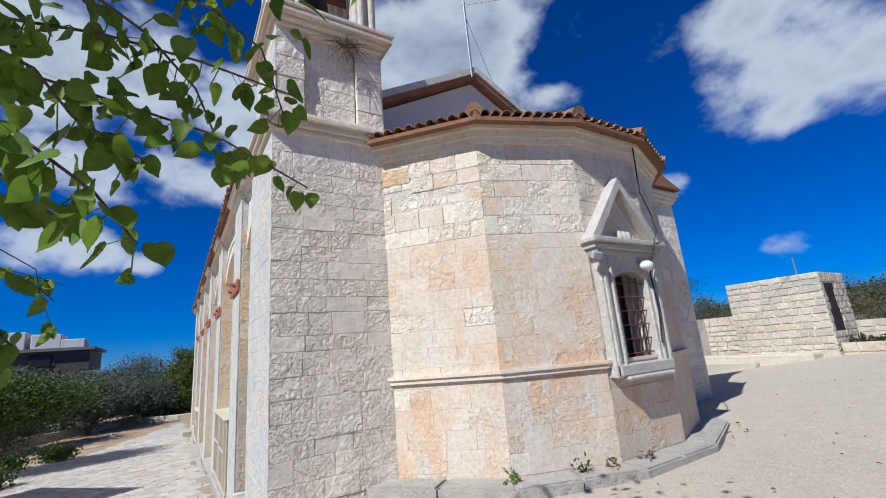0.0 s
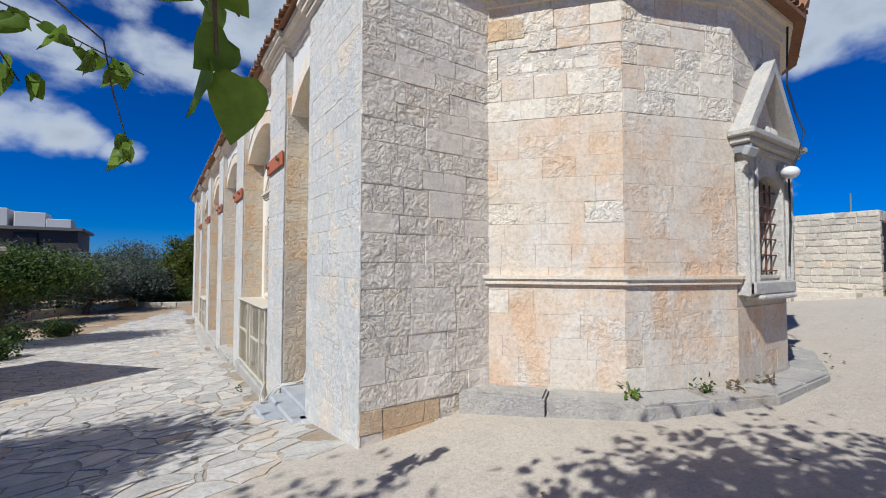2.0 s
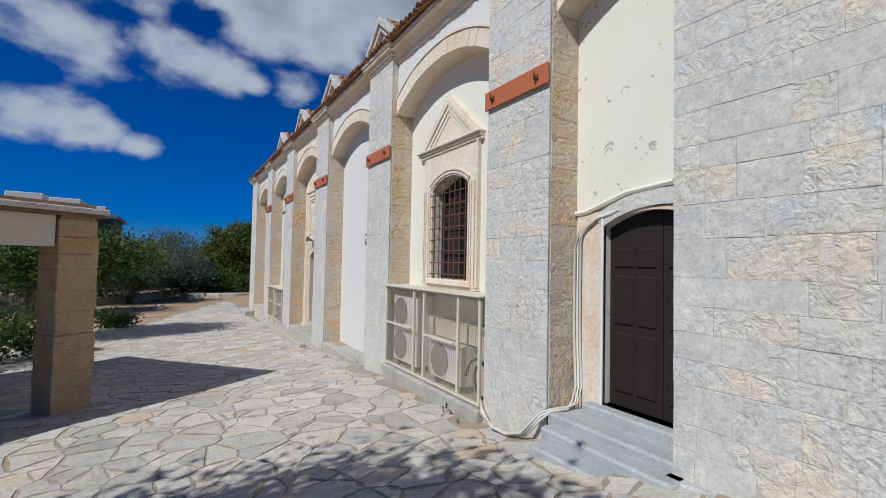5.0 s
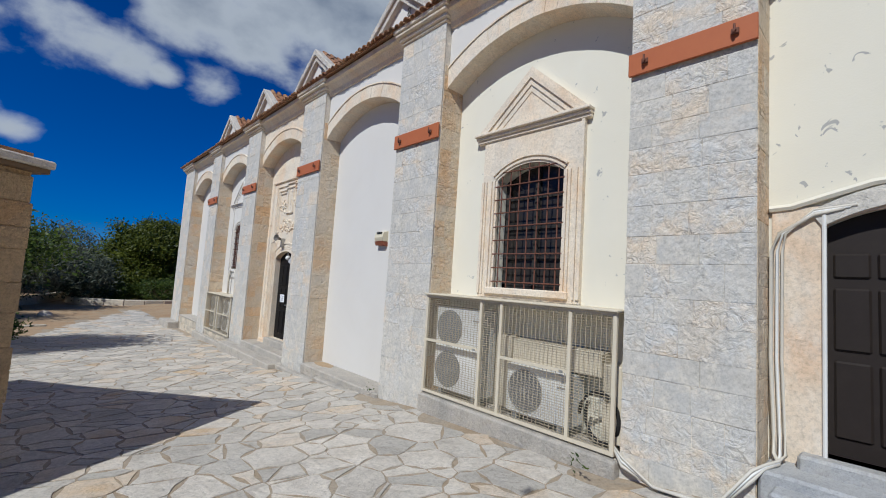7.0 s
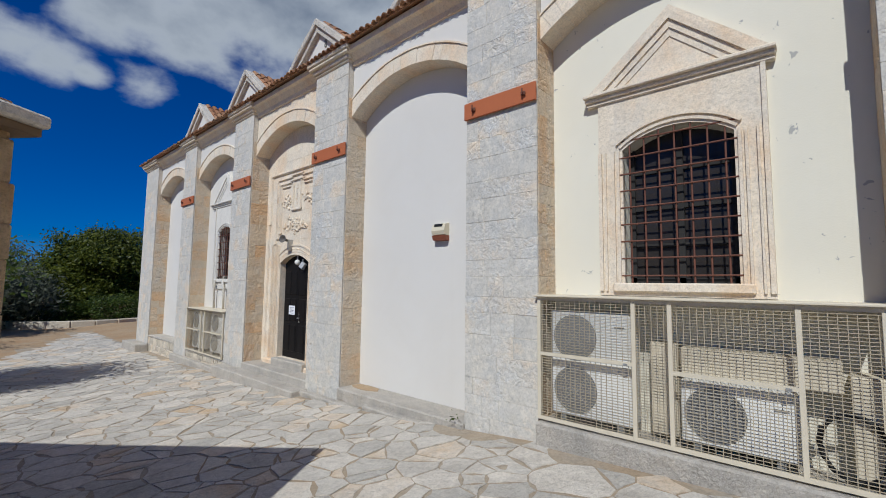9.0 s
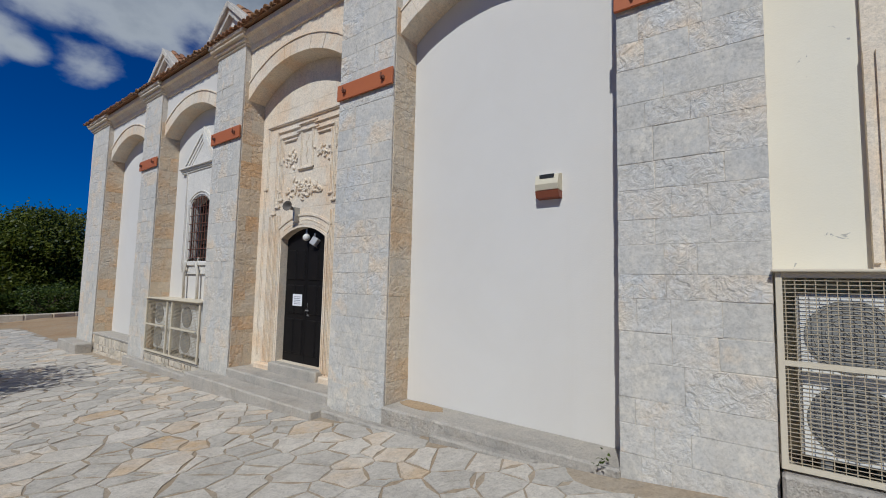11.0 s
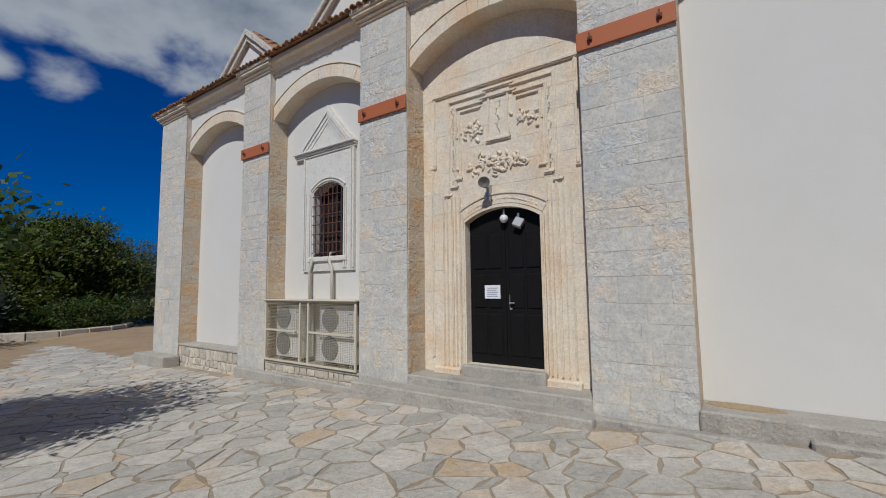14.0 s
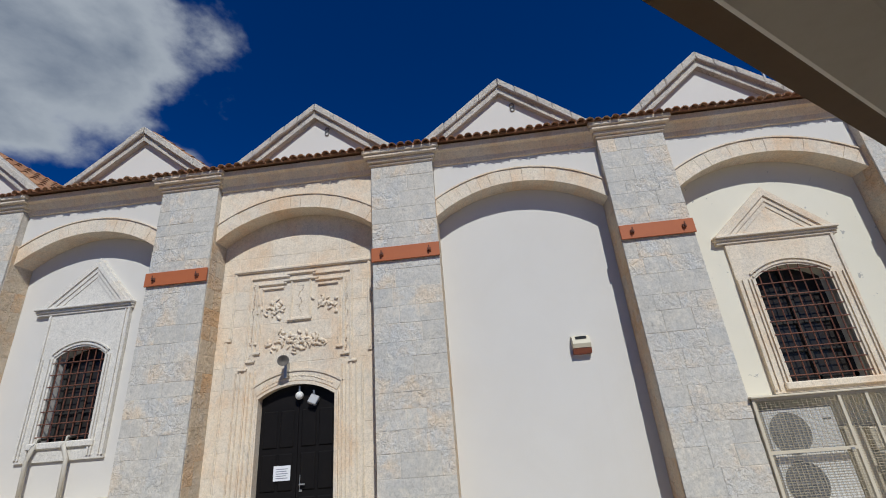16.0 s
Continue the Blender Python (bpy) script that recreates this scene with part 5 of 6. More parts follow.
# ---- small fittings ----
def fittings():
    m = thing("meter_box", (WALL, 14.42, 2.0), "cream and brown plastic sounder box on the blind wall", "alarm box")
    bm = bmesh.new()
    prism(bm, [(WALL, 2.05), (WALL - 0.11, 2.06), (WALL - 0.13, 2.12), (WALL - 0.1, 2.22), (WALL, 2.25)], 14.33, 14.59, "y")
    part("cover", bm, painted("cream_plastic", (0.62, 0.56, 0.42), (0.5, 0.44, 0.32), 0.5), m, "cream plastic cover")
    bm = bmesh.new()
    prism(bm, [(WALL, 1.97), (WALL - 0.09, 1.98), (WALL - 0.12, 2.05), (WALL, 2.05)], 14.33, 14.59, "y")
    part("lens", bm, painted("brown_red_plastic", (0.24, 0.075, 0.04), (0.2, 0.06, 0.035), 0.5), m, "dull red lower half")
    part("plate", boxed((WALL - 0.118, WALL - 0.06, 14.38, 14.54, 2.185, 2.225)), BLACK, m)
    h = thing("loudspeaker", (1.3, 19.03, 2.45), "small grey horn loudspeaker over the main door", "loudspeaker")
    bm = bmesh.new()
    lathe(bm, (1.22, 19.0, 2.42), [(0.022, -0.17), (0.032, -0.09), (0.045, -0.03), (0.078, 0.02), (0.088, 0.028), (0.078, 0.022), (0.04, -0.02), (0.01, -0.045)], 18, Matrix.Rotation(radians(24), 3, "Z") @ Matrix.Rotation(radians(-82), 3, "Y"))
    part("horn", bm, painted("grey_plastic", (0.13, 0.115, 0.1), (0.09, 0.08, 0.07), 0.55), h, smooth=True)
    part("bracket", boxed((1.34, 1.46, 18.99, 19.03, 2.18, 2.42)), STEEL, h)
    h.location.z -= 0.16
    for (y, z), nm, lb in (((18.83, 1.75), "bulkhead_lamp", "round white lamp under the door arch"), ((18.6, 1.67), "floodlight", "small grey floodlight under the door arch")):
        l = thing(nm, (1.5, y, z), lb, "lamp")
        bm = bmesh.new()
        if nm == "bulkhead_lamp":
            bmesh.ops.create_uvsphere(bm, u_segments=14, v_segments=9, radius=0.062, matrix=Matrix.Translation((1.49, y, z)))
        else:
            box(bm, -0.04, 0.04, -0.07, 0.07, -0.07, 0.07, 0.01)
            bmesh.ops.transform(bm, matrix=pose(1.49, y, z, 25, 20, 10), verts=bm.verts)
        part("housing", bm, UNIT if nm == "bulkhead_lamp" else painted("lamp_grey", (0.4, 0.4, 0.4), (0.3, 0.3, 0.3), 0.4), l)
        part("arm", boxed((1.48, 1.5, y - 0.012, y + 0.012, z + 0.06, z + 0.14)), STEEL, l)
    # cable bundle round the first buttress
    cb = thing("cable_bundle", (1.3, 8.5, 1.0), "bundle of pale sheathed cables run down beside the side door", "cables")
    for k, d in enumerate((0.0, 0.04, 0.075)):
        bm = bmesh.new()
        tube(bm, [(WALL - 0.05, 8.12 - d, 2.14 + d * 0.3), (WALL - 0.06, 8.3, 2.1 + d * 0.5), (WALL - 0.06, 8.53 - d * 0.6, 1.95), (WALL - 0.06, 8.58 - d, 1.8), (WALL - 0.06, 8.585 - d, 0.9), (WALL - 0.05, 8.57 - d, 0.3),
                  (WALL - 0.12, 8.55 - d, 0.14), (1.2, 8.5, 0.1 + d * 0.3), (1.02, 8.56, 0.09 + d * 0.3), (0.93, 8.62, 0.0 + d), (0.88 - d, 8.78, -0.2 + d * 0.5), (0.86 - d, 9.0, -0.27 + d * 0.3), (0.88 - d * 0.7, 9.3, -0.3 + d * 0.3), (0.94, 9.62, -0.24 + d), (1.02, 9.75, -0.1)], 0.012 if k else 0.016, 8)
        part("cable", bm, PIPE if k != 1 else UNIT, cb, smooth=True)
    bm = bmesh.new()
    tube(bm, [(WALL - 0.045, 8.24, 2.1), (WALL - 0.045, 8.245, 0.18)], 0.016, 8)
    part("conduit", bm, UNIT, cb, "straight white conduit")


fittings()


# ---- the apse window ----
def apse_window():
    Y = 3.88
    w = thing("window_3", (5.72, Y, 1.85), "apse window with carved limestone frame, broken pediment and rusty grille", "window", "", "structure")
    bm = boxed((5.05, 5.36, Y - 0.12, Y + 0.05, 1.72, 3.45), (6.08, 6.4, Y - 0.12, Y + 0.05, 1.72, 3.45), bevel=0.02)
    part("window_surround", bm, WEATHERED, w)
    bm = bmesh.new()
    for a, b in ((5.1, 5.16), (5.24, 5.28), (6.16, 6.2), (6.28, 6.34)):
        box(bm, a, b, Y - 0.15, Y - 0.1, 1.75, 3.4, 0.008)
    part("moulding", bm, WEATHERED, w)
    pts = [(p[0], p[1]) for p in arc(5.36, 6.08, 3.08, 0.12)]
    bm = bmesh.new()
    prism(bm, [(5.36, 3.45)] + pts + [(6.08, 3.45)], Y - 0.1, Y + 0.05, "y")
    part("lintel", bm, WEATHERED, w)
    part("window_sill", boxed((5.1, 6.35, Y - 0.16, Y + 0.2, 1.74, 1.9), (5.2, 6.25, Y - 0.2, Y, 1.68, 1.74), bevel=0.02), WEATHERED, w)
    bm = boxed((4.93, 6.5, Y - 0.2, Y + 0.02, 3.5, 3.58), (4.98, 6.45, Y - 0.14, Y + 0.02, 3.43, 3.5), (4.88, 6.55, Y - 0.26, Y + 0.02, 3.58, 3.66), bevel=0.015)
    part("pediment_base", bm, WEATHERED, w)
    for s in (1, -1):
        f = lambda x: 5.72 + s * x
        bm = bmesh.new()
        prism(bm, [(f(0.8), 3.66), (f(0.65), 3.66), (f(0.0), 4.48), (f(0.0), 4.66)], Y - 0.2, Y + 0.02, "y")
        part("pediment_rake", bm, WEATHERED, w)
    bm = bmesh.new()
    prism(bm, [(5.2, 3.66), (6.2, 3.66), (5.72, 4.4)], Y - 0.03, Y + 0.02, "y")
    part("tympanum", bm, APSE_STONE, w)
    bm = bmesh.new()
    for k in range(3):
        bmesh.ops.create_icosphere(bm, subdivisions=2, radius=0.07, matrix=Matrix.Translation((5.62 + k * 0.1, Y - 0.12, 3.72)) @ Matrix.Diagonal((0.6, 0.8, 1.4, 1)))
    part("carved_knobs", bm, WEATHERED, w, smooth=True)
    part("pane", boxed((5.36, 6.08, Y + 0.3, Y + 0.32, 1.88, 3.2)), GLASS, w)
    part("window_frame", boxed((5.36, 5.42, Y + 0.27, Y + 0.33, 1.88, 3.2), (6.02, 6.08, Y + 0.27, Y + 0.33, 1.88, 3.2), (5.69, 5.75, Y + 0.27, Y + 0.33, 1.88, 3.2)), BROWN_DOOR, w)
    g = part("grille", boxed((5.37, 5.38, Y + 0.02, Y + 0.03, 1.9, 1.91)), RUST, w, "rusty iron grille")
    for k in range(4):
        bm = bmesh.new()
        x = 5.48 + k * 0.16
        tube(bm, [(x, Y - 0.02, 1.9), (x, Y - 0.02, 3.12)], 0.011, 6)
        part("upright_bar", bm, RUST, g)
    for k in range(6):
        bm = bmesh.new()
        tube(bm, [(5.36, Y - 0.035, 2.02 + k * 0.2), (6.08, Y - 0.035, 2.02 + k * 0.2)], 0.01, 6)
        part("cross_bar", bm, RUST, g)
    lamp = thing("globe_lamp", (6.05, Y - 0.25, 3.2), "white glass globe lamp beside the apse window", "lamp")
    bm = bmesh.new()
    bmesh.ops.create_uvsphere(bm, u_segments=16, v_segments=10, radius=0.1, matrix=Matrix.Translation((5.98, Y - 0.24, 3.26)) @ Matrix.Diagonal((1, 1, 0.8, 1)))
    part("globe", bm, UNIT, lamp, smooth=True)
    part("arm", boxed((5.96, 6.0, Y - 0.2, Y - 0.1, 3.3, 3.36)), STEEL, lamp)
    spot = thing("floodlight", (4.95, Y - 0.15, 3.45), "small pale floodlight at the corner of the apse window", "lamp")
    bm = bmesh.new()
    box(bm, -0.07, 0.07, -0.045, 0.045, -0.055, 0.055, 0.012)
    bmesh.ops.transform(bm, matrix=pose(4.93, Y - 0.2, 3.38, 25, 10, -20), verts=bm.verts)
    part("housing", bm, GUARD, spot)
    part("bracket", boxed((4.97, 5.03, Y - 0.2, Y - 0.02, 3.4, 3.48)), STEEL, spot)
    cable = thing("wall_cable", (6.4, Y - 0.1, 4), "black cable hanging down the apse from the eave", "cable")
    bm = bmesh.new()
    tube(bm, [(6.42, Y - 0.12, 5.2), (6.4, Y - 0.1, 4.4), (6.5, Y - 0.16, 4.0), (6.3, Y - 0.3, 3.68), (6.2, Y - 0.26, 3.4), (6.12, Y - 0.18, 3.1), (6.2, Y - 0.16, 2.5), (6.12, Y - 0.16, 2.0)], 0.012, 6)
    part("cable", bm, BLACK, cable)
    for ob in (w, lamp, spot):
        ob.location.z -= 0.13


apse_window()


def antenna():
    a = thing("antenna_pole", (5.55, 6.85, 7.5), "thin grey antenna pole on the roof ridge with stay wire", "antenna")
    bm = bmesh.new()
    tube(bm, [(5.62, 6.8, 8.3), (5.6, 6.8, 10.4)], 0.03, 8)
    part("pole", bm, STEEL, a)
    bm = bmesh.new()
    tube(bm, [(5.6, 6.8, 10.0), (6.2, 6.8, 8.4)], 0.008, 5)
    part("stay", bm, STEEL, a)
    for nm, p, q, sag, r in (("power_line", (5.6, 6.8, 10.3), (30, -12, 12.5), 0.6, 0.011),):
        l = thing(nm, p, "overhead cable crossing the sky beside the church", "cable", "overhead cables")
        P, Q = Vector(p), Vector(q)
        bm = bmesh.new()
        tube(bm, [P.lerp(Q, k / 16) - Vector((0, 0, sag * 4 * (k / 16) * (1 - k / 16))) for k in range(17)], r, 5)
        part("wire", bm, UNIT, l)


antenna()


# ---- the canopy beside the yard ----
def canopy():
    C = Vector((-3.2, 13.68, 0))
    turn = Matrix.Rotation(math.atan2(0.82, -0.57) - math.pi / 2, 4, "Z")
    base = Matrix.Translation(C) @ turn
    # local: y runs along the long edge, x towards the garden is negative
    c = thing("canopy", (-5.5, 15.0, -0.8), "open garden canopy with sandstone posts and a flat tiled roof", "canopy", "", "structure")

    def put(name, bm, mat, label=""):
        bmesh.ops.transform(bm, matrix=base, verts=bm.verts)
        return part(name, bm, mat, c, label)
    W, L = 5.2, 5.3
    put("roof_slab", boxed((-W, 0.0, -0.05, L, 2.36, 2.44), bevel=0.015), MORTAR, "grey slab edge")
    put("roof_top", boxed((-W + 0.1, -0.12, 0.1, L - 0.1, 2.44, 2.5)), TILE)
    put("ceiling_board", boxed((-W + 0.15, -0.02, 0.0, L - 0.05, 2.31, 2.358)), painted("brown_board", (0.17, 0.11, 0.06), (0.12, 0.08, 0.05), 0.7))
    put("beam", boxed((-W, -0.6, 0.12, 0.26, 1.86, 2.31), bevel=0.01), BEIGE, "cream painted beam")
    put("beam", boxed((-0.35, -0.22, 0.6, L - 0.5, 1.95, 2.31), bevel=0.01), BEIGE, "cream painted beam")
    for px, py in ((-0.58, 0.08), (-W + 0.1, 0.08), (-0.58, L - 0.6), (-W + 0.1, L - 0.6)):
        h = 2.31
        z0 = gz(-4, 15) - 0.4
        bm = bmesh.new()
        rnd = random.Random(int(px * 10 + py * 3))
        z = z0
        post = put("post", boxed((px + 0.03, px + 0.47, py + 0.03, py + 0.47, z0, h)), POST_STONE, "sandstone block post")
        k = 0
        while z < h - 0.05:
            dz = min(rnd.uniform(0.2, 0.34), h - z)
            j = [rnd.uniform(-0.012, 0.012) for _ in range(4)]
            b2 = bmesh.new()
            box(b2, px + j[0], px + 0.5 + j[1], py + j[2], py + 0.5 + j[3], z + 0.001, z + dz - 0.001, 0.009)
            bmesh.ops.transform(b2, matrix=base, verts=b2.verts)
            part("post_stone", b2, POST_STONE, post)
            z += dz
            k += 1
    put("low_wall", boxed((-W, -0.6, L - 0.4, L - 0.15, gz(-6, 18) - 0.5, gz(-6, 18) + 0.45), bevel=0.02), POST_STONE)

    c.location.z -= 0.13


canopy()


# ---- paving ----
def clip(poly, p, n):
    """The part of a polygon on the far side of a line through p from n."""
    out = []
    for i in range(len(poly)):
        a, b = poly[i], poly[(i + 1) % len(poly)]
        da, db = (a - p).dot(n), (b - p).dot(n)
        if da <= 0:
            out.append(a)
        if (da < 0 < db) or (db < 0 < da):
            out.append(a + (b - a) * (da / (da - db)))
    return out


def paving():
    rnd = random.Random(21)
    step = 0.25
    x0, y0, nx, ny = -9.5, 1.5, 43, 142
    seeds = {}
    for j in range(ny):
        for i in range(nx):
            seeds[i, j] = Vector((x0 + (i + 0.5 * (j % 2) + rnd.uniform(-0.7, 0.7)) * step, y0 + (j + rnd.uniform(-0.7, 0.7)) * step))
    for key in list(seeds):
        if rnd.random() < 0.3:
            del seeds[key]
    weight = {key: rnd.uniform(0.0, 0.09) for key in seeds}
    pav = thing("paving", (-2, 15, -0.5), "crazy paving of pale irregular limestone flags", "paving", "", "structure")
    verts, faces, count = [], [], 0
    for (i, j), s in seeds.items():
        if s.x > 0.9 or s.y < 5.75 + 0.3 * (s.x - 0.9):
            continue
        if s.y > 36.5 or (s.y > 27 and s.x < bed_edge(s.y)):
            continue
        poly = [s + Vector(v) for v in ((-1.3, -1.3), (1.3, -1.3), (1.3, 1.3), (-1.3, 1.3))]
        for dj in range(-4, 5):
            for di in range(-4, 5):
                o = seeds.get((i + di, j + dj))
                if o is not None and o is not s:
                    d = (o - s)
                    gap = rnd.uniform(0.002, 0.012)
                    shift = (weight[i, j] - weight[i + di, j + dj]) / (2 * d.length)
                    poly = clip(poly, (s + o) / 2 + d.normalized() * (shift - gap), d.normalized())
                    if len(poly) < 3:
                        break
            if len(poly) < 3:
                break
        if len(poly) >= 3:
            poly = clip(poly, Vector((0.99, 0)), Vector((1, 0)))
            poly = clip(poly, Vector((0.9, 5.72)), Vector((0.287, -0.958)))
        if len(poly) < 3:
            continue
        # rough edges
        ring = []
        for a, b in zip(poly, poly[1:] + poly[:1]):
            ring.append(a)
            if (b - a).length > 0.16:
                nrm = Vector((b.y - a.y, a.x - b.x)).normalized()
                ring.append((a + b) / 2 - nrm * rnd.uniform(0.0, 0.034))
        c = sum(ring, Vector((0, 0))) / len(ring)
        lift = 0.006 + rnd.uniform(-0.002, 0.003)
        tilt = (rnd.uniform(-0.01, 0.01), rnd.uniform(-0.01, 0.01))
        top, low = [], []
        for p in ring:
            z = gz(p.x, p.y) + lift + tilt[0] * (p.x - c.x) + tilt[1] * (p.y - c.y)
            q = c + (p - c) * 0.985
            top.append((q.x, q.y, z))
            low.append((p.x, p.y, z - 0.06))
        near = -4.6 < c.x and 6.2 < c.y < 21 and count < 300
        n = len(top)
        if near:
            count += 1
            z = gz(c.x, c.y)
            me = bpy.data.meshes.new("flagstone")
            vs = [(a - c.x, b - c.y, h - z) for a, b, h in top + low]
            me.from_pydata(vs, [], [tuple(range(n))] + [(k, k + n, (k + 1) % n + n, (k + 1) % n) for k in range(n)])
            me.materials.append(FLAG)
            ob = new("flagstone", me)
            ob.location = Vector((c.x, c.y, z)) - PLACE[pav]
            ob.parent = pav
        else:
            k0 = len(verts)
            verts += top + low
            faces.append(tuple(range(k0, k0 + n)))
            faces += [(k0 + k, k0 + k + n, k0 + (k + 1) % n + n, k0 + (k + 1) % n) for k in range(n)]
    me = bpy.data.meshes.new("flagstones")
    me.from_pydata([tuple(Vector(v) - PLACE[pav]) for v in verts], [], faces)
    me.materials.append(FLAG_REST)
    ob = new("flagstones", me)
    ob.parent = pav
    ob["kind"] = "stuff"


# ---- plants ----
class Leaves:
    def __init__(self, seed):
        self.v, self.f, self.r = [], [], random.Random(seed)

    def add(self, p, size, wide=0.75, droop=0.5, tip=None):
        r = self.r
        if tip is None:
            tip = Vector((r.gauss(0, 1), r.gauss(0, 1), r.gauss(0, 0.6) - droop)).normalized()
        side = tip.cross(Vector((r.gauss(0, 0.6), r.gauss(0, 0.6), 1))).normalized()
        up = side.cross(tip)
        k = len(self.v)
        w = wide * size * 0.5
        fold = up * (w * r.uniform(0.15, 0.5))
        curl = up * (-size * r.uniform(0.0, 0.2))
        p = Vector(p)
        self.v += [p, p + tip * size * 0.12 + side * w * 0.7 + fold, p + tip * size * 0.45 + side * w + fold, p + tip * size * 0.8 + side * w * 0.5 + fold * 0.6 + curl * 0.6, p + tip * size + curl,
                   p + tip * size * 0.8 - side * w * 0.5 + fold * 0.6 + curl * 0.6, p + tip * size * 0.45 - side * w + fold, p + tip * size * 0.12 - side * w * 0.7 + fold, p + tip * size * 0.5]
        self.f += [(k, k + 1, k + 2, k + 8), (k + 8, k + 2, k + 3, k + 4), (k, k + 8, k + 6, k + 7), (k + 8, k + 4, k + 5, k + 6)]

    def fine(self, p, size):
        """A heart-shaped leaf with a folded midrib and a drooping tip."""
        r = self.r
        way = Vector((r.gauss(0, 0.55), r.gauss(0, 0.55), -0.9 + r.gauss(0, 0.3))).normalized()
        side = way.cross(Vector((r.gauss(0, 1), r.gauss(0, 1), 0.3))).normalized()
        up = side.cross(way)
        bend, fold = r.uniform(-0.25, 0.35), r.uniform(0.1, 0.5)
        k, p = len(self.v), Vector(p)
        outline = ((0.0, 0.02), (-0.05, 0.22), (0.06, 0.37), (0.24, 0.43), (0.45, 0.39), (0.65, 0.28), (0.84, 0.13), (1.0, 0.0))
        for a, w in outline:
            mid = p + way * max(a, 0) * size + up * (bend * size * a * a)
            wave = up * (size * 0.03 * math.sin(a * 9 + k))
            out = p + way * a * size + up * (bend * size * a * a)
            self.v += [out + side * w * size + up * (fold * w * size) + wave, mid, out - side * w * size + up * (fold * w * size) - wave]
        for q in range(len(outline) - 1):
            a = k + 3 * q
            self.f += [(a, a + 1, a + 4, a + 3), (a + 1, a + 2, a + 5, a + 4)]

    def quad(self, p, size, wide):
        r = self.r
        tip = Vector((r.gauss(0, 1), r.gauss(0, 1), r.gauss(0, 1))).normalized()
        side = tip.orthogonal().normalized() * wide * size * 0.5
        k = len(self.v)
        p = Vector(p)
        self.v += [p, p + tip * size * 0.5 + side, p + tip * size, p + tip * size * 0.5 - side]
        self.f.append((k, k + 1, k + 2, k + 3))

    def mesh(self, name, mat, at=(0, 0, 0)):
        me = bpy.data.meshes.new(name)
        me.from_pydata([tuple(v - Vector(at)) for v in self.v], [], self.f)
        me.materials.append(mat)
        return me


def tree(name, label, base, fork, centre, radii, clumps, per, size, wide, mat, seed, spread=0.35, trunk=0.16, simple=False, shell=0.55, group=""):
    rnd = random.Random(seed)
    base, fork = Vector(base), Vector(fork)
    masses = centre if radii is None else [(centre, radii)]
    t = thing(name, base, label, "tree" if "tree" in name else "shrub", group)
    bm = bmesh.new()
    pts = [base.lerp(fork, k / 5) + Vector((rnd.uniform(-0.06, 0.06), rnd.uniform(-0.06, 0.06), 0)) * (k % 5 > 0) for k in range(6)]
    tube(bm, pts, [trunk * (1.35 if k == 0 else 1 - 0.08 * k) for k in range(6)], 9)
    part("trunk", bm, BARK, t, smooth=True)
    limbs, lv = bmesh.new(), Leaves(seed + 1)
    for k in range(clumps):
        while True:
            v = Vector((rnd.uniform(-1, 1), rnd.uniform(-1, 1), rnd.uniform(-1, 1)))
            if shell < v.length < 1:
                break
        centre, radii = masses[k % len(masses)]
        centre = Vector(centre)
        wob = 0.8 + 0.35 * noise.noise(v * 1.7 + Vector((seed, 0, 0)))
        c = centre + Vector((v.x * radii[0], v.y * radii[1], v.z * radii[2])) * wob
        if k % 3 == 0 and not (c.x > -2.6 and c.y < 3.2 and len(masses) > 1):
            mid = fork.lerp(c, 0.5) + Vector((rnd.uniform(-0.2, 0.2), rnd.uniform(-0.2, 0.2), 0.15))
            tube(limbs, [fork, mid, c], [trunk * 0.45, trunk * 0.22, 0.012], 5)
        for q in range(per):
            p = c + Vector((rnd.gauss(0, spread), rnd.gauss(0, spread), rnd.gauss(0, spread * 0.75)))
            if simple:
                lv.quad(p, size * rnd.uniform(0.6, 1.3), wide)
            else:
                lv.add(p, size * rnd.uniform(0.6, 1.25), wide)
    part("limb_frame", limbs, BARK, t)
    ob = new("crown", lv.mesh("crown", mat, base))
    ob.parent = t
    PLACE[ob] = PLACE[t]
    return t


def hanging_branch(points, count, size, seed, tree_ob, gap=0.1, lo=0.1):
    """A drooping twig of the near tree with its large leaves."""
    r = random.Random(seed)
    pts = [Vector(p) for p in points]
    bm = bmesh.new()
    tube(bm, pts, [0.005 * (1 - 0.6 * k / len(pts)) for k in range(len(pts))], 5)
    twig = part("twig", bm, BARK, tree_ob)
    lengths = [0.0]
    for a, b in zip(pts, pts[1:]):
        lengths.append(lengths[-1] + (b - a).length)
    for k in range(count):
        d = r.uniform(lo, 1.0) * lengths[-1]
        i = max(j for j in range(len(lengths) - 1) if lengths[j] <= d)
        p = pts[i].lerp(pts[i + 1], (d - lengths[i]) / max(1e-6, lengths[i + 1] - lengths[i]))
        lv = Leaves(seed * 100 + k)
        s = size * r.uniform(0.55, 1.15)
        off = Vector((r.gauss(0, 0.6), r.gauss(0, 0.6), r.gauss(-0.4, 0.4))).normalized() * gap * r.uniform(0.2, 0.9)
        lv.fine(p + off, s)
        # stalk
        n = len(lv.v)
        st = Vector((0.0015, 0.0015, 0))
        lv.v += [p - st, p + st, p + off + st, p + off - st]
        lv.f.append((n, n + 1, n + 2, n + 3))
        ob = new("leaf", lv.mesh("leaf", LEAF, PLACE[tree_ob]))
        for pl in ob.data.polygons:
            pl.use_smooth = True
        ob.parent = tree_ob


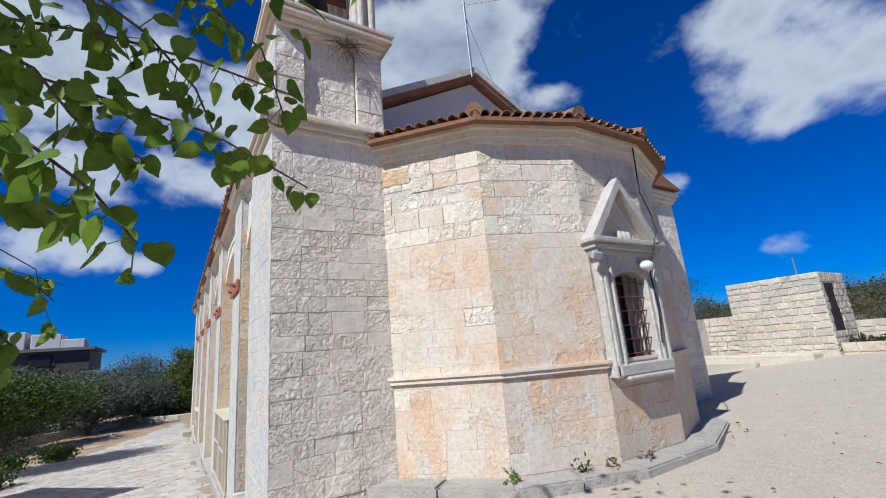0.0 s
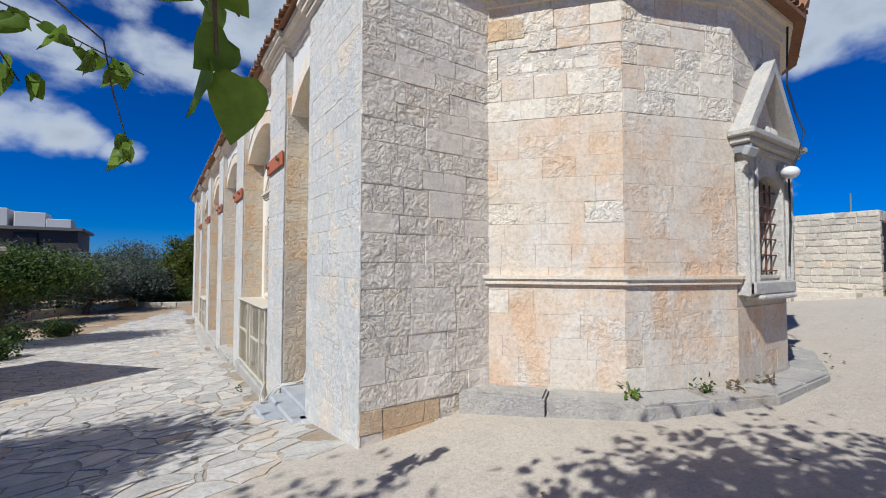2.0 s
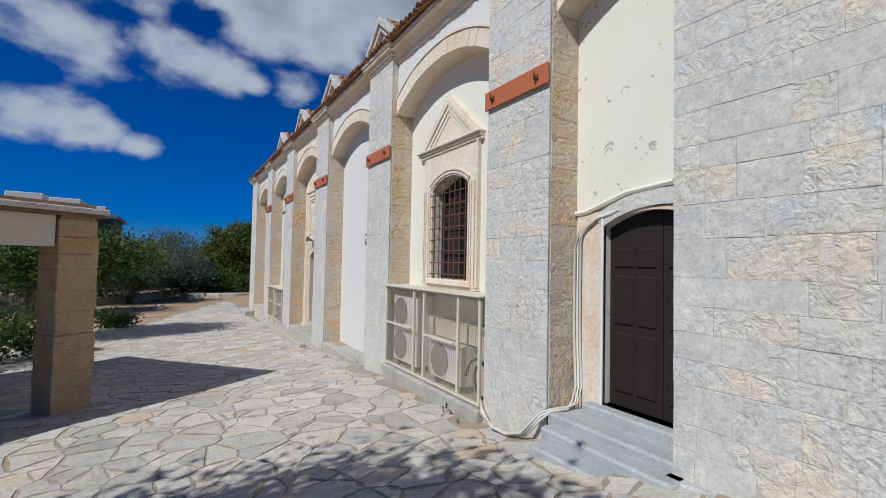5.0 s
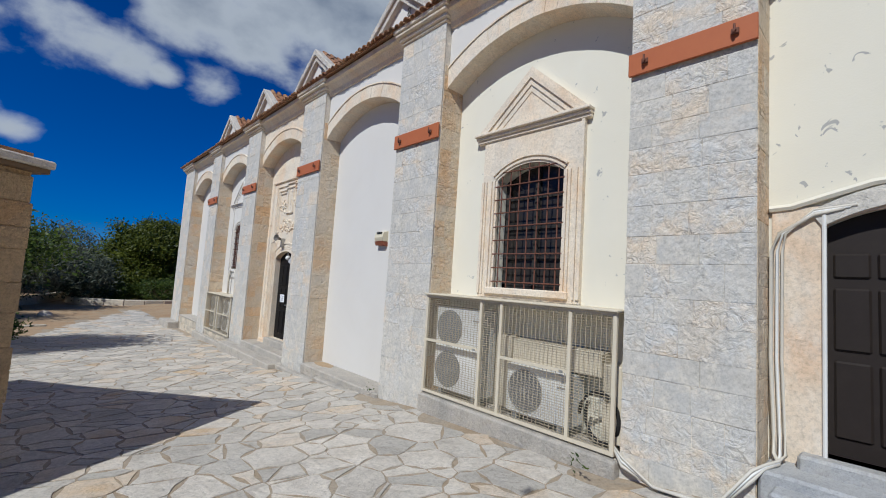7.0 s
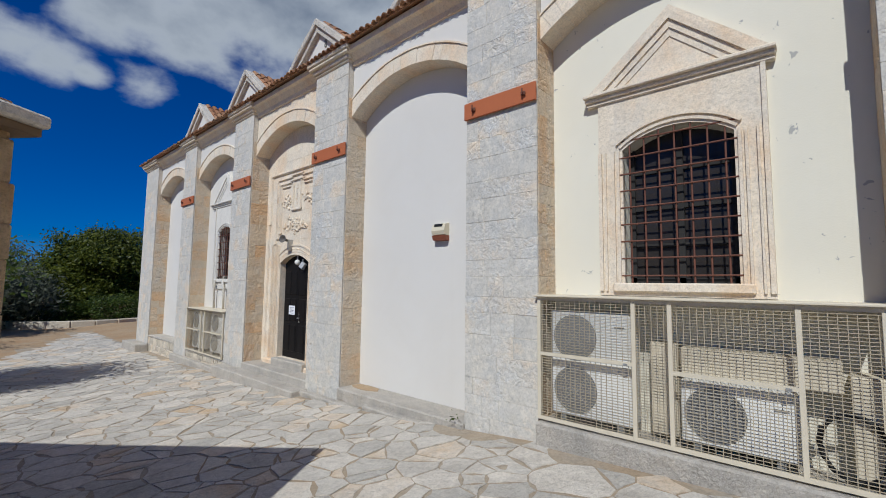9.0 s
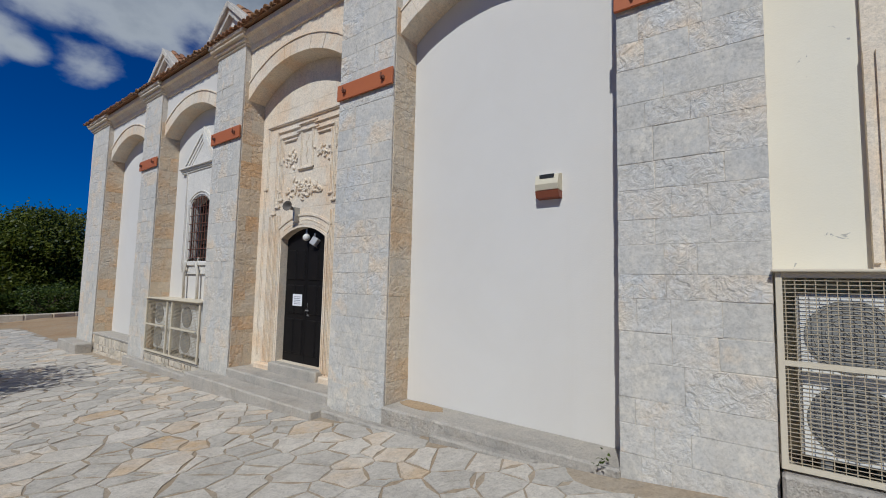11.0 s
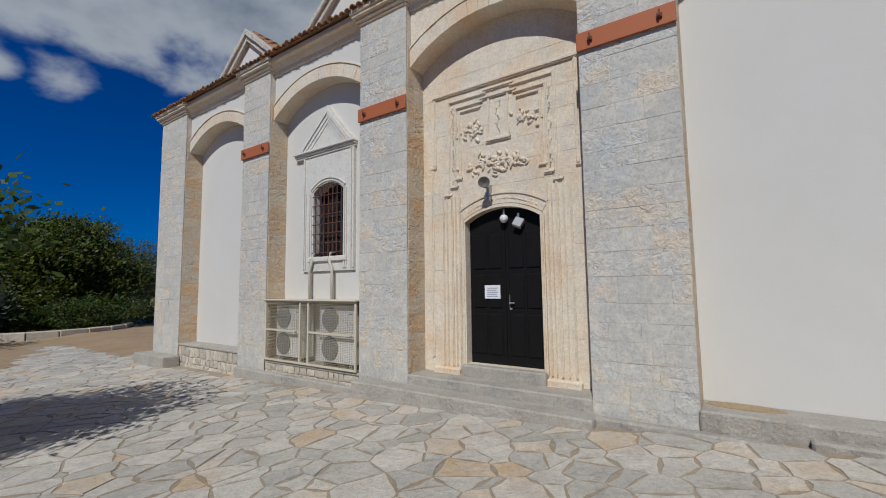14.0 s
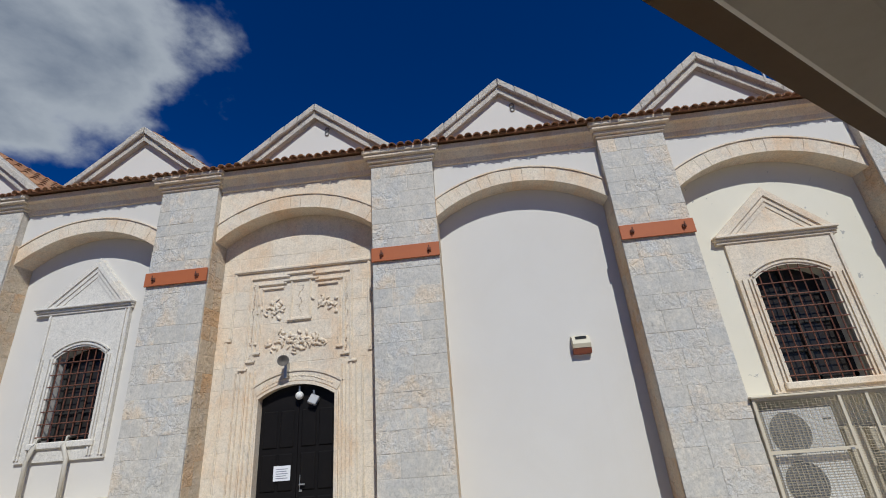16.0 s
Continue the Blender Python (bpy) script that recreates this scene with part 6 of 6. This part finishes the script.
def near_trees():
    g = lambda x, y: gz(x, y) - 0.1
    m = tree("mulberry_tree", "broad-leaved mulberry tree overhanging the yard", (-4.9, 3.4, g(-4.9, 3.4)), (-4.5, 3.6, 2.6), [((-1.15, 1.4, 4.35), (2.1, 1.0, 0.5)), ((-6.7, 6.4, 5.0), (2.4, 2.3, 0.8)), ((-6.9, 6.3, 5.0), (2.2, 2.2, 0.8)), ((-6.8, 6.0, 5.2), (2.2, 2.1, 0.8)), ((-5.7, 1.9, 5.6), (1.7, 1.7, 0.8)), ((0.7, -1.3, 4.9), (1.0, 0.8, 0.4))], None, 390, 46, 0.12, 0.8, LEAF, 31, 0.33, 0.17, shell=0.15)
    for k, (pts, n, *more) in enumerate(BRANCHES):
        size, lo = more or (0.078, 0.05)
        hanging_branch(pts, n if more else int(n * 1.35), size, 300 + k, m, 0.06 if more else 0.1, lo)
    tree("podocarpus_tree", "narrow-leaved dark green tree at the edge of the yard", (7.4, -0.5, g(7.4, -0.5)), (7.35, -0.45, 2.3), (7.4, -0.55, 3.2), (1.5, 1.5, 1.9), 300, 95, 0.13, 0.24, LEAF_DARK, 33, 0.17, 0.1, shell=0.3)


BRANCHES = [
    (((-0.51, 1.41, 3.16), (-0.18, 1.2, 3.05), (0.06, 1.13, 2.99), (0.31, 1.13, 2.95)), 30),
    (((-0.53, 1.46, 3.06), (-0.21, 1.28, 2.91), (0.1, 1.15, 2.78), (0.36, 1.16, 2.66)), 32),
    (((-0.42, 1.18, 2.77), (-0.25, 1.07, 2.64), (-0.13, 1.02, 2.53), (-0.05, 1.06, 2.43)), 22),
    (((-0.26, 1.2, 3.2), (-0.08, 1.19, 3.08), (0.05, 1.26, 2.98), (0.15, 1.36, 2.79)), 20),
    (((-0.42, 1.2, 2.96), (-0.29, 1.16, 2.88), (-0.22, 1.22, 2.8), (-0.07, 1.27, 2.73)), 22),
    (((-0.18, 1.24, 3.32), (0.08, 1.12, 3.17), (0.22, 1.16, 3.11), (0.29, 1.17, 2.9)), 18),
    (((-0.46, 1.4, 2.77), (-0.35, 1.37, 2.65), (-0.25, 1.31, 2.56)), 12),
    (((-0.77, 2.24, 2.56), (-0.58, 2.01, 2.41), (-0.49, 1.95, 2.33), (-0.42, 1.87, 2.27)), 8, 0.09, 0.3),
    (((-0.74, 2.28, 2.49), (-0.62, 2.23, 2.38), (-0.57, 2.25, 2.33), (-0.56, 2.28, 2.21)), 9, 0.09, 0.3),
    (((-1.1, 2.3, 2.85), (-0.75, 2.55, 2.72), (-0.55, 2.66, 2.6), (-0.48, 2.68, 2.53)), 6, 0.135, 0.55),
    (((-1.15, 3.9, 3.15), (-0.85, 4.0, 2.95), (-0.82, 4.08, 2.76), (-0.79, 4.15, 2.65), (-0.76, 4.24, 2.52)), 5, 0.12, 0.85),
    (((-1.5, 3.9, 3.1), (-1.2, 3.95, 3.0), (-0.95, 4.0, 2.93), (-0.7, 4.05, 2.85)), 24, 0.115, 0.1),
    (((-1.35, 3.95, 3.05), (-1.2, 4.05, 2.85), (-1.14, 4.12, 2.74)), 4, 0.14, 0.7),
    (((-1.7, 3.8, 3.0), (-1.45, 3.9, 2.9), (-1.25, 4.0, 2.85)), 18, 0.12, 0.2),
    (((-1.2, 2.2, 2.75), (-0.95, 2.4, 2.6), (-0.8, 2.5, 2.45)), 9, 0.14, 0.3),
]
near_trees()


def far_trees():
    G = lambda x, y: gz(x, y)
    tree("carob_tree", "large dark green carob tree beyond the church", (2.6, 45.5, G(1, 45) - 0.2), (2.6, 45.5, 0.6), (3.1, 45.5, 1.7), (4.1, 3.8, 3.9), 260, 240, 0.2, 0.5, LEAF_CAROB, 41, 0.36, 0.3, True, 0.45)
    # the last two stand out of view, added to shade the canopy's shrubs
    for k, (x, y, h, r) in enumerate(((-7.5, 33, 3.9, 2.6), (-4.6, 38.5, 3.6, 2.4), (-12, 36, 4.4, 3.0), (-2.4, 47, 3.6, 2.6), (-9, 46, 4.2, 3.0), (-16, 44, 4.8, 3.4), (-6.4, 41, 4.0, 2.6), (-9.6, 39.5, 4.2, 2.8), (-1.8, 42.5, 3.0, 2.0), (-13, 50, 4.6, 3.4), (4, 54, 3.6, 3.2), (-5, 54, 3.8, 3.2), (-20, 52, 4.8, 3.6), (-3.0, 60, 3.6, 3.6), (3, 64, 3.8, 3.6), (-2.6, 50, 5.0, 3.2), (9, 52, 5.0, 3.6), (7, 60, 5.0, 4.0), (-8, 58, 4.4, 3.6), (-14, 40, 4.4, 3.0), (-13.2, 11.5, 4.6, 2.6), (-13.6, 16.0, 4.8, 2.8))):
        tree("olive_tree", "silvery green olive tree in the garden, the nearest two added unseen for shade", (x, y, G(x, y) - 0.2), (x + 0.2, y, G(x, y) + 1.1), (x, y, G(x, y) + h * 0.62), (r * 1.15, r * 1.15, h * 0.5), 120, 90, 0.22, 0.35, LEAF_OLIVE, 50 + k, 0.4, 0.2, True, 0.4, "olive trees")
    tree("garden_tree", "leafy garden tree shading the paving", (-6.3, 23.3, G(-6, 23) - 0.2), (-6.0, 23.4, 0.7), (-5.3, 23.9, 1.6), (2.7, 2.0, 0.8), 200, 80, 0.13, 0.6, LEAF_DARK, 61, 0.4, 0.14, True, 0.3)
    for k, (x, y, s) in enumerate(((-5.0, 20.6, 0.6), (-5.6, 25.6, 0.7), (-4.2, 26.6, 0.6), (-6.4, 19.9, 1.4), (-7.6, 18.6, 1.6), (-8.9, 17.2, 1.7), (-9.8, 15.2, 1.7), (-10.2, 13.0, 1.6), (-9.2, 19.8, 1.8), (0.4, 42.6, 1.4), (2.6, 41.8, 1.6), (4.6, 42.4, 1.6), (6.6, 43.0, 1.8))):
        tree("garden_shrub", "low dark green shrub beside the paving", (x, y, G(x, y) - 0.1), (x, y, G(x, y) + 0.2), (x, y, G(x, y) + 0.5 * s), (s * 1.1, s * 1.1, s * 0.6), 26 if s < 1 else 60, 55, 0.12, 0.5, LEAF_DARK, 70 + k, 0.2, 0.04, True, 0.2, "garden shrubs")
    w = thing("planter_ring", (1.2, 43, G(1, 43)), "round rubble stone planter wall at the carob tree", "planter")
    for k in range(22):
        a = k * math.tau / 22
        bm = boxed((-0.5, 0.5, -0.2, 0.2, -0.4, 0.34), bevel=0.03)
        bmesh.ops.transform(bm, matrix=pose(1.6 + 3.4 * math.cos(a), 43.0 + 3.0 * math.sin(a), G(1, 42), 0, 0, math.degrees(a) + 90), verts=bm.verts)
        part("ring_stone", bm, RUBBLE, w)
    lw = thing("garden_wall", (-6, 36, G(-6, 36)), "low pale garden wall at the end of the yard", "wall", "", "structure")
    run = [(-22, 31), (-14, 33.5), (-7, 37), (-3.4, 41.5), (-2.0, 46.5), (6, 50)]
    for (ax, ay), (bx, by) in zip(run, run[1:]):
        L = math.hypot(bx - ax, by - ay)
        bm = boxed((-L / 2, L / 2, -0.15, 0.15, -0.6, 0.42), (-L / 2, L / 2, -0.19, 0.19, 0.42, 0.5), bevel=0.02)
        bmesh.ops.transform(bm, matrix=pose((ax + bx) / 2, (ay + by) / 2, G((ax + bx) / 2, (ay + by) / 2), 0, 0, math.degrees(math.atan2(by - ay, bx - ax))), verts=bm.verts)
        part("wall_length", bm, RUBBLE, lw)
    b = thing("boulder", (-2.9, 33.8, G(-3, 34)), "small pale boulder on the dry earth", "rock")
    bm = bmesh.new()
    bmesh.ops.create_icosphere(bm, subdivisions=3, radius=0.27)
    for v in bm.verts:
        v.co *= 1 + 0.35 * noise.noise(v.co * 4)
        v.co.z *= 0.65
    bmesh.ops.translate(bm, verts=bm.verts, vec=(-2.9, 33.8, G(-3, 34) + 0.1))
    part("rock", bm, RUBBLE, b, smooth=True)
    edge = thing("bed_edging", (-6, 29.5, G(-6, 29.5)), "row of pale kerb stones across the dry earth", "edging", "", "structure")
    for k in range(9):
        bm = boxed((-0.31, 0.31, -0.09, 0.09, -0.2, 0.07), bevel=0.02)
        x, y = -8.3 + k * 0.64, 28.9 + k * 0.13
        bmesh.ops.transform(bm, matrix=pose(x, y, G(x, y), 0, 0, 11), verts=bm.verts)
        part("kerb_stone", bm, RUBBLE, edge)


far_trees()


def house():
    h = thing("house", (-10, 62, -2), "far flat-roofed house with a dark storey and white roof tanks", "house", "", "structure")
    part("wall", boxed((-24, -8.5, 60, 70, -4, 3.4)), WHITE, h)
    part("upper_storey", boxed((-19, -7.6, 59.2, 68, 3.4, 5.4)), painted("dark_cladding", (0.09, 0.075, 0.065), (0.12, 0.1, 0.09), 0.7), h, "dark brown upper storey")
    part("roof", boxed((-19.4, -7.2, 58.8, 68.4, 5.4, 5.7)), painted("grey_roof", (0.2, 0.18, 0.17), (0.26, 0.24, 0.22), 0.8), h)
    for x, w, z in ((-14.6, 2.7, 1.9), (-11.6, 2.4, 1.6), (-9.4, 2.0, 1.0)):
        part("roof_block", boxed((x - w / 2, x + w / 2, 61, 64, 5.7, 5.7 + z), bevel=0.05), WHITE, h, "white roof block")
    for x in (-15.5, -11.5):
        b = bmesh.new()
        box(b, x - 0.9, x + 0.9, 59.1, 59.25, 3.8, 5.1)
        win = part("window", b, INSIDE, h)
        part("pane", boxed((x - 0.8, x + 0.8, 59.05, 59.1, 3.9, 5.0)), GLASS, win)
    s = bmesh.new()
    box(s, -4000, 4000, 600, 4500, -40.5, -40)
    solo("water", s, SEA, "distant blue sea", "sea", "structure")


house()


# ---- the far side of the yard ----
def shed():
    s = thing("stone_shed", (17, 6.2, 1.0), "flat-roofed shed of pale rubble stone blocks", "shed", "", "structure")
    X0, X1, Y0, Y1, Z0, Z1 = 16.3, 18.3, 4.8, 7.4, 0.85, 3.55
    part("core", boxed((X0 + 0.022, X1, Y0 + 0.022, Y1, Z0 - 0.3, Z1)), MORTAR, s)
    courses(s, (X0, Y1, Z0), (0, -1, 0), Y1 - Y0, Z1 - Z0, RUBBLE, 101, (0.13, 0.24), (0.13, 0.36), 0.06, 0.2, 0.01, 0.006, "rubble_stone", skew=0.07)
    courses(s, (X0, Y0, Z0), (1, 0, 0), X1 - X0, Z1 - Z0, RUBBLE, 102, (0.13, 0.24), (0.13, 0.36), 0.06, 0.2, 0.01, 0.006, "rubble_stone", skew=0.07, inside=lambda x, z, w, h: not (0.25 < x < 1.0 and 0.9 < z < 2.4))
    # no hole in the core: a flush dark panel paints the shade inside
    part("opening", boxed((X0 + 0.3, X0 + 1.0, Y0 + 0.01, Y0 + 0.04, 1.75, 3.2)), INSIDE, s)
    bm = bmesh.new()
    tube(bm, [(17.2, 5.6, 3.5), (17.2, 5.6, 4.2)], 0.022, 7)
    part("flue", bm, FAN, s)
    w = thing("yard_wall", (16.5, 8.5, 1.0), "lower rubble stone wall with a recess beside the shed", "wall", "", "structure")
    part("core", boxed((16.6, 17.0, 7.4, 8.5, 0.6, 2.5), (16.0, 17.0, 8.5, 9.1, 0.6, 2.5)), MORTAR, w)
    courses(w, (16.58, 8.5, 1.1), (0, -1, 0), 1.1, 1.4, RUBBLE, 103, (0.14, 0.24), (0.18, 0.4), 0.08, 0.2, 0.012, 0.02, "rubble_stone", skew=0.07)
    courses(w, (15.98, 9.1, 1.0), (0, -1, 0), 0.6, 1.5, RUBBLE, 104, (0.16, 0.26), (0.18, 0.4), 0.08, 0.2, 0.012, 0.02, "rubble_stone", skew=0.07)
    p = thing("yard_platform", (15.9, 7, 0.9), "pale concrete step in front of the shed", "platform", "", "structure")
    part("slab", boxed((15.6, 16.35, 5.2, 9.2, 0.5, 1.22), bevel=0.03), RUBBLE, p)
    part("slab", boxed((15.3, 15.7, 6.6, 9.4, 0.5, 1.02), bevel=0.03), RUBBLE, p)
    t = thing("terrace_wall", (17, -2, 1.0), "low terrace wall of pale stone at the edge of the yard", "wall", "", "structure")
    part("core", boxed((16.4, 16.7, -9, 4.75, 0.5, 1.42)), MORTAR, t)
    courses(t, (16.38, 4.75, 0.95), (0, -1, 0), 9.5, 0.5, RUBBLE, 105, (0.16, 0.24), (0.3, 0.6), 0.08, 0.08, 0.012, 0.02, "rubble_stone")
    u = thing("upper_terrace", (21, -2, 1.4), "second dry-stone terrace with dry grass", "wall", "", "structure")
    part("bank", boxed((16.7, 22, -14, 4.6, 0.5, 1.4)), EARTH, u)
    part("wall", boxed((22, 22.5, -16, 12, 0.5, 2.0)), RUBBLE, u)
    part("bank", boxed((22.5, 60, -30, 16, 0.5, 1.95)), EARTH, u)
    courses(u, (22.0, 8.0, 1.35), (0, -1, 0), 15.0, 0.66, RUBBLE, 106, (0.14, 0.24), (0.2, 0.5), 0.06, 0.16, 0.012, 0.02, "rubble_stone", skew=0.05)
    d = thing("rusty_drum", (18.6, 1.5, 1.4), "rusty upright metal drum on the terrace", "drum")
    bm = bmesh.new()
    lathe(bm, (18.6, 2.4, 1.4), [(0.27, 0), (0.29, 0.02), (0.28, 0.3), (0.3, 0.32), (0.28, 0.34), (0.28, 0.64), (0.3, 0.66), (0.28, 0.68), (0.29, 0.95), (0.26, 0.95)], 20)
    part("body", bm, painted("brown_rust", (0.11, 0.045, 0.025), (0.07, 0.035, 0.025), 0.85), d, smooth=True)
    rnd = random.Random(77)
    variants = []
    for k in range(4):
        lv = Leaves(200 + k)
        for c in range(26):
            v = Vector((rnd.gauss(0, 0.45), rnd.gauss(0, 0.45), abs(rnd.gauss(0.5, 0.3))))
            for q in range(52):
                lv.quad(v + Vector((rnd.gauss(0, 0.16), rnd.gauss(0, 0.16), rnd.gauss(0, 0.12))), 0.09 * rnd.uniform(0.6, 1.3), 0.45)
        variants.append(lv.mesh("shrub_leaves", (LEAF_FAR, DRY, LEAF_OLIVE, LEAF_FAR)[k]))
    sc = thing("far_scrub", (40, 5, 1.9), "scrubby hillside of green and brown bushes", "scrub", kind="stuff")
    for k in range(150):
        x = rnd.uniform(25, 58)
        y = rnd.uniform(-22, 24)
        s = rnd.uniform(0.9, 1.7) * (0.7 + (x - 24) * 0.045)
        if k < 30:
            x, y, s = rnd.uniform(23, 30), rnd.uniform(-10, 6), rnd.uniform(0.5, 1.0)
        ob = new("bush", rnd.choice(variants))
        ob.matrix_basis = Matrix.Translation(Vector((x, y, 1.75 + (x - 24) * 0.03)) - PLACE[sc]) @ pose(0, 0, 0, 0, 0, rnd.uniform(0, 360)) @ Matrix.Diagonal((s * 1.3, s * 1.3, s, 1))
        ob.parent = sc
    tree("pine_tree", "round-topped pine tree far behind the yard wall", (36, 20.5, 0.5), (36, 20.5, 4.2), (36, 20.5, 5.6), (2.0, 2.0, 1.1), 50, 50, 0.25, 0.3, LEAF_DARK, 81, 0.4, 0.18, True, 0.3)
    tree("evergreen_tree", "dense dark evergreen tree at the yard edge", (15.0, -1.6, 0.6), (15.0, -1.5, 1.8), (15.0, -1.5, 3.1), (2.0, 2.0, 1.7), 130, 130, 0.11, 0.4, LEAF_DARK, 84, 0.35, 0.12, True, 0.3)
    tree("olive_tree", "silvery olive tree behind the yard wall", (26, 14.5, 0.8), (26, 14.5, 2.0), (26, 14.5, 3.0), (1.9, 1.9, 1.4), 50, 50, 0.16, 0.35, LEAF_OLIVE, 82, 0.35, 0.14, True, 0.3, "olive trees")


shed()


# ---- weeds, dry plant on the tower, fallen leaves ----
def weeds():
    for k, (x, y, z, n, s, mat) in enumerate(((3.5, 4.28, 0.58, 26, 0.07, LEAF), (4.35, 3.95, 0.58, 40, 0.06, LEAF_DARK), (5.3, 3.72, 0.58, 18, 0.08, DRY), (4.75, 3.82, 0.58, 16, 0.07, DRY), (0.88, 13.75, -0.5, 14, 0.05, LEAF_DARK), (0.95, 5.62, -0.02, 14, 0.06, LEAF_DARK), (0.6, 9.9, -0.27, 16, 0.05, LEAF_DARK), (17.3, 4.2, 1.4, 90, 0.2, LEAF_FAR), (17.5, 3.4, 1.4, 60, 0.2, DRY), (17.4, 1.6, 1.4, 80, 0.18, LEAF_FAR), (17.6, 0.6, 1.4, 80, 0.2, LEAF_FAR), (17.3, -0.5, 1.4, 60, 0.2, DRY))):
        lv = Leaves(400 + k)
        for q in range(n):
            lv.add((x + lv.r.gauss(0, 0.8 * s), y + lv.r.gauss(0, 0.8 * s if s < 0.1 else 0.4), z + abs(lv.r.gauss(0, 0.06))), s * lv.r.uniform(0.6, 1.2), 0.5, -0.4)
        w = thing("weed", (x, y, z), ("small green weed at the foot of the wall" if mat is not DRY else "dry weed at the foot of the wall") if s < 0.1 else ("green weeds on the terrace" if mat is not DRY else "dry brown weeds on the terrace"), "weed", "weeds")
        ob = new("leaves", lv.mesh("leaves", mat, (x, y, z)))
        ob.parent = w
    d = thing("dry_plant", (2.15, 5.4, 6.95), "dry brown plant hanging from the tower cornice", "plant")
    lv = Leaves(433)
    bm = bmesh.new()
    for q in range(90):
        p = Vector((2.1 + lv.r.gauss(0, 0.05), 5.5, 6.95))
        e = p + Vector((lv.r.gauss(0, 0.17), -abs(lv.r.gauss(0.14, 0.08)), -abs(lv.r.gauss(0.2, 0.16)) + 0.05))
        tube(bm, [p, p.lerp(e, 0.5) + Vector((0, -0.03, 0.02)), e], 0.0035, 3)
    part("stalks", bm, DRY, d)
    f = thing("fallen_leaves", (3, 2.5, 0.45), "scattered dry brown leaves on the yard", "leaves", kind="stuff")
    lv = Leaves(450)
    for q in range(80):
        x, y = lv.r.uniform(-3, 12), lv.r.uniform(0.6, 5)
        if 1.6 < x < 9.6 and y > 3.2:
            y = 3.1 - lv.r.random() * 2
        lv.add((x, y, gz(x, y) + 0.025), lv.r.uniform(0.03, 0.06), 0.6, 0, Vector((lv.r.gauss(0, 1), lv.r.gauss(0, 1), 0.15)).normalized())
    for q in range(120):
        x, y = lv.r.gauss(7.3, 0.35), lv.r.gauss(4.1, 0.25)
        if y < 4.0:
            lv.add((x, y, gz(x, y) + 0.03), lv.r.uniform(0.04, 0.08), 0.6, 0, Vector((lv.r.gauss(0, 1), lv.r.gauss(0, 1), 0.2)).normalized())
    ob = new("leaves", lv.mesh("leaves", DRY, (3, 2.5, 0.45)))
    ob.parent = f


weeds()
paving()
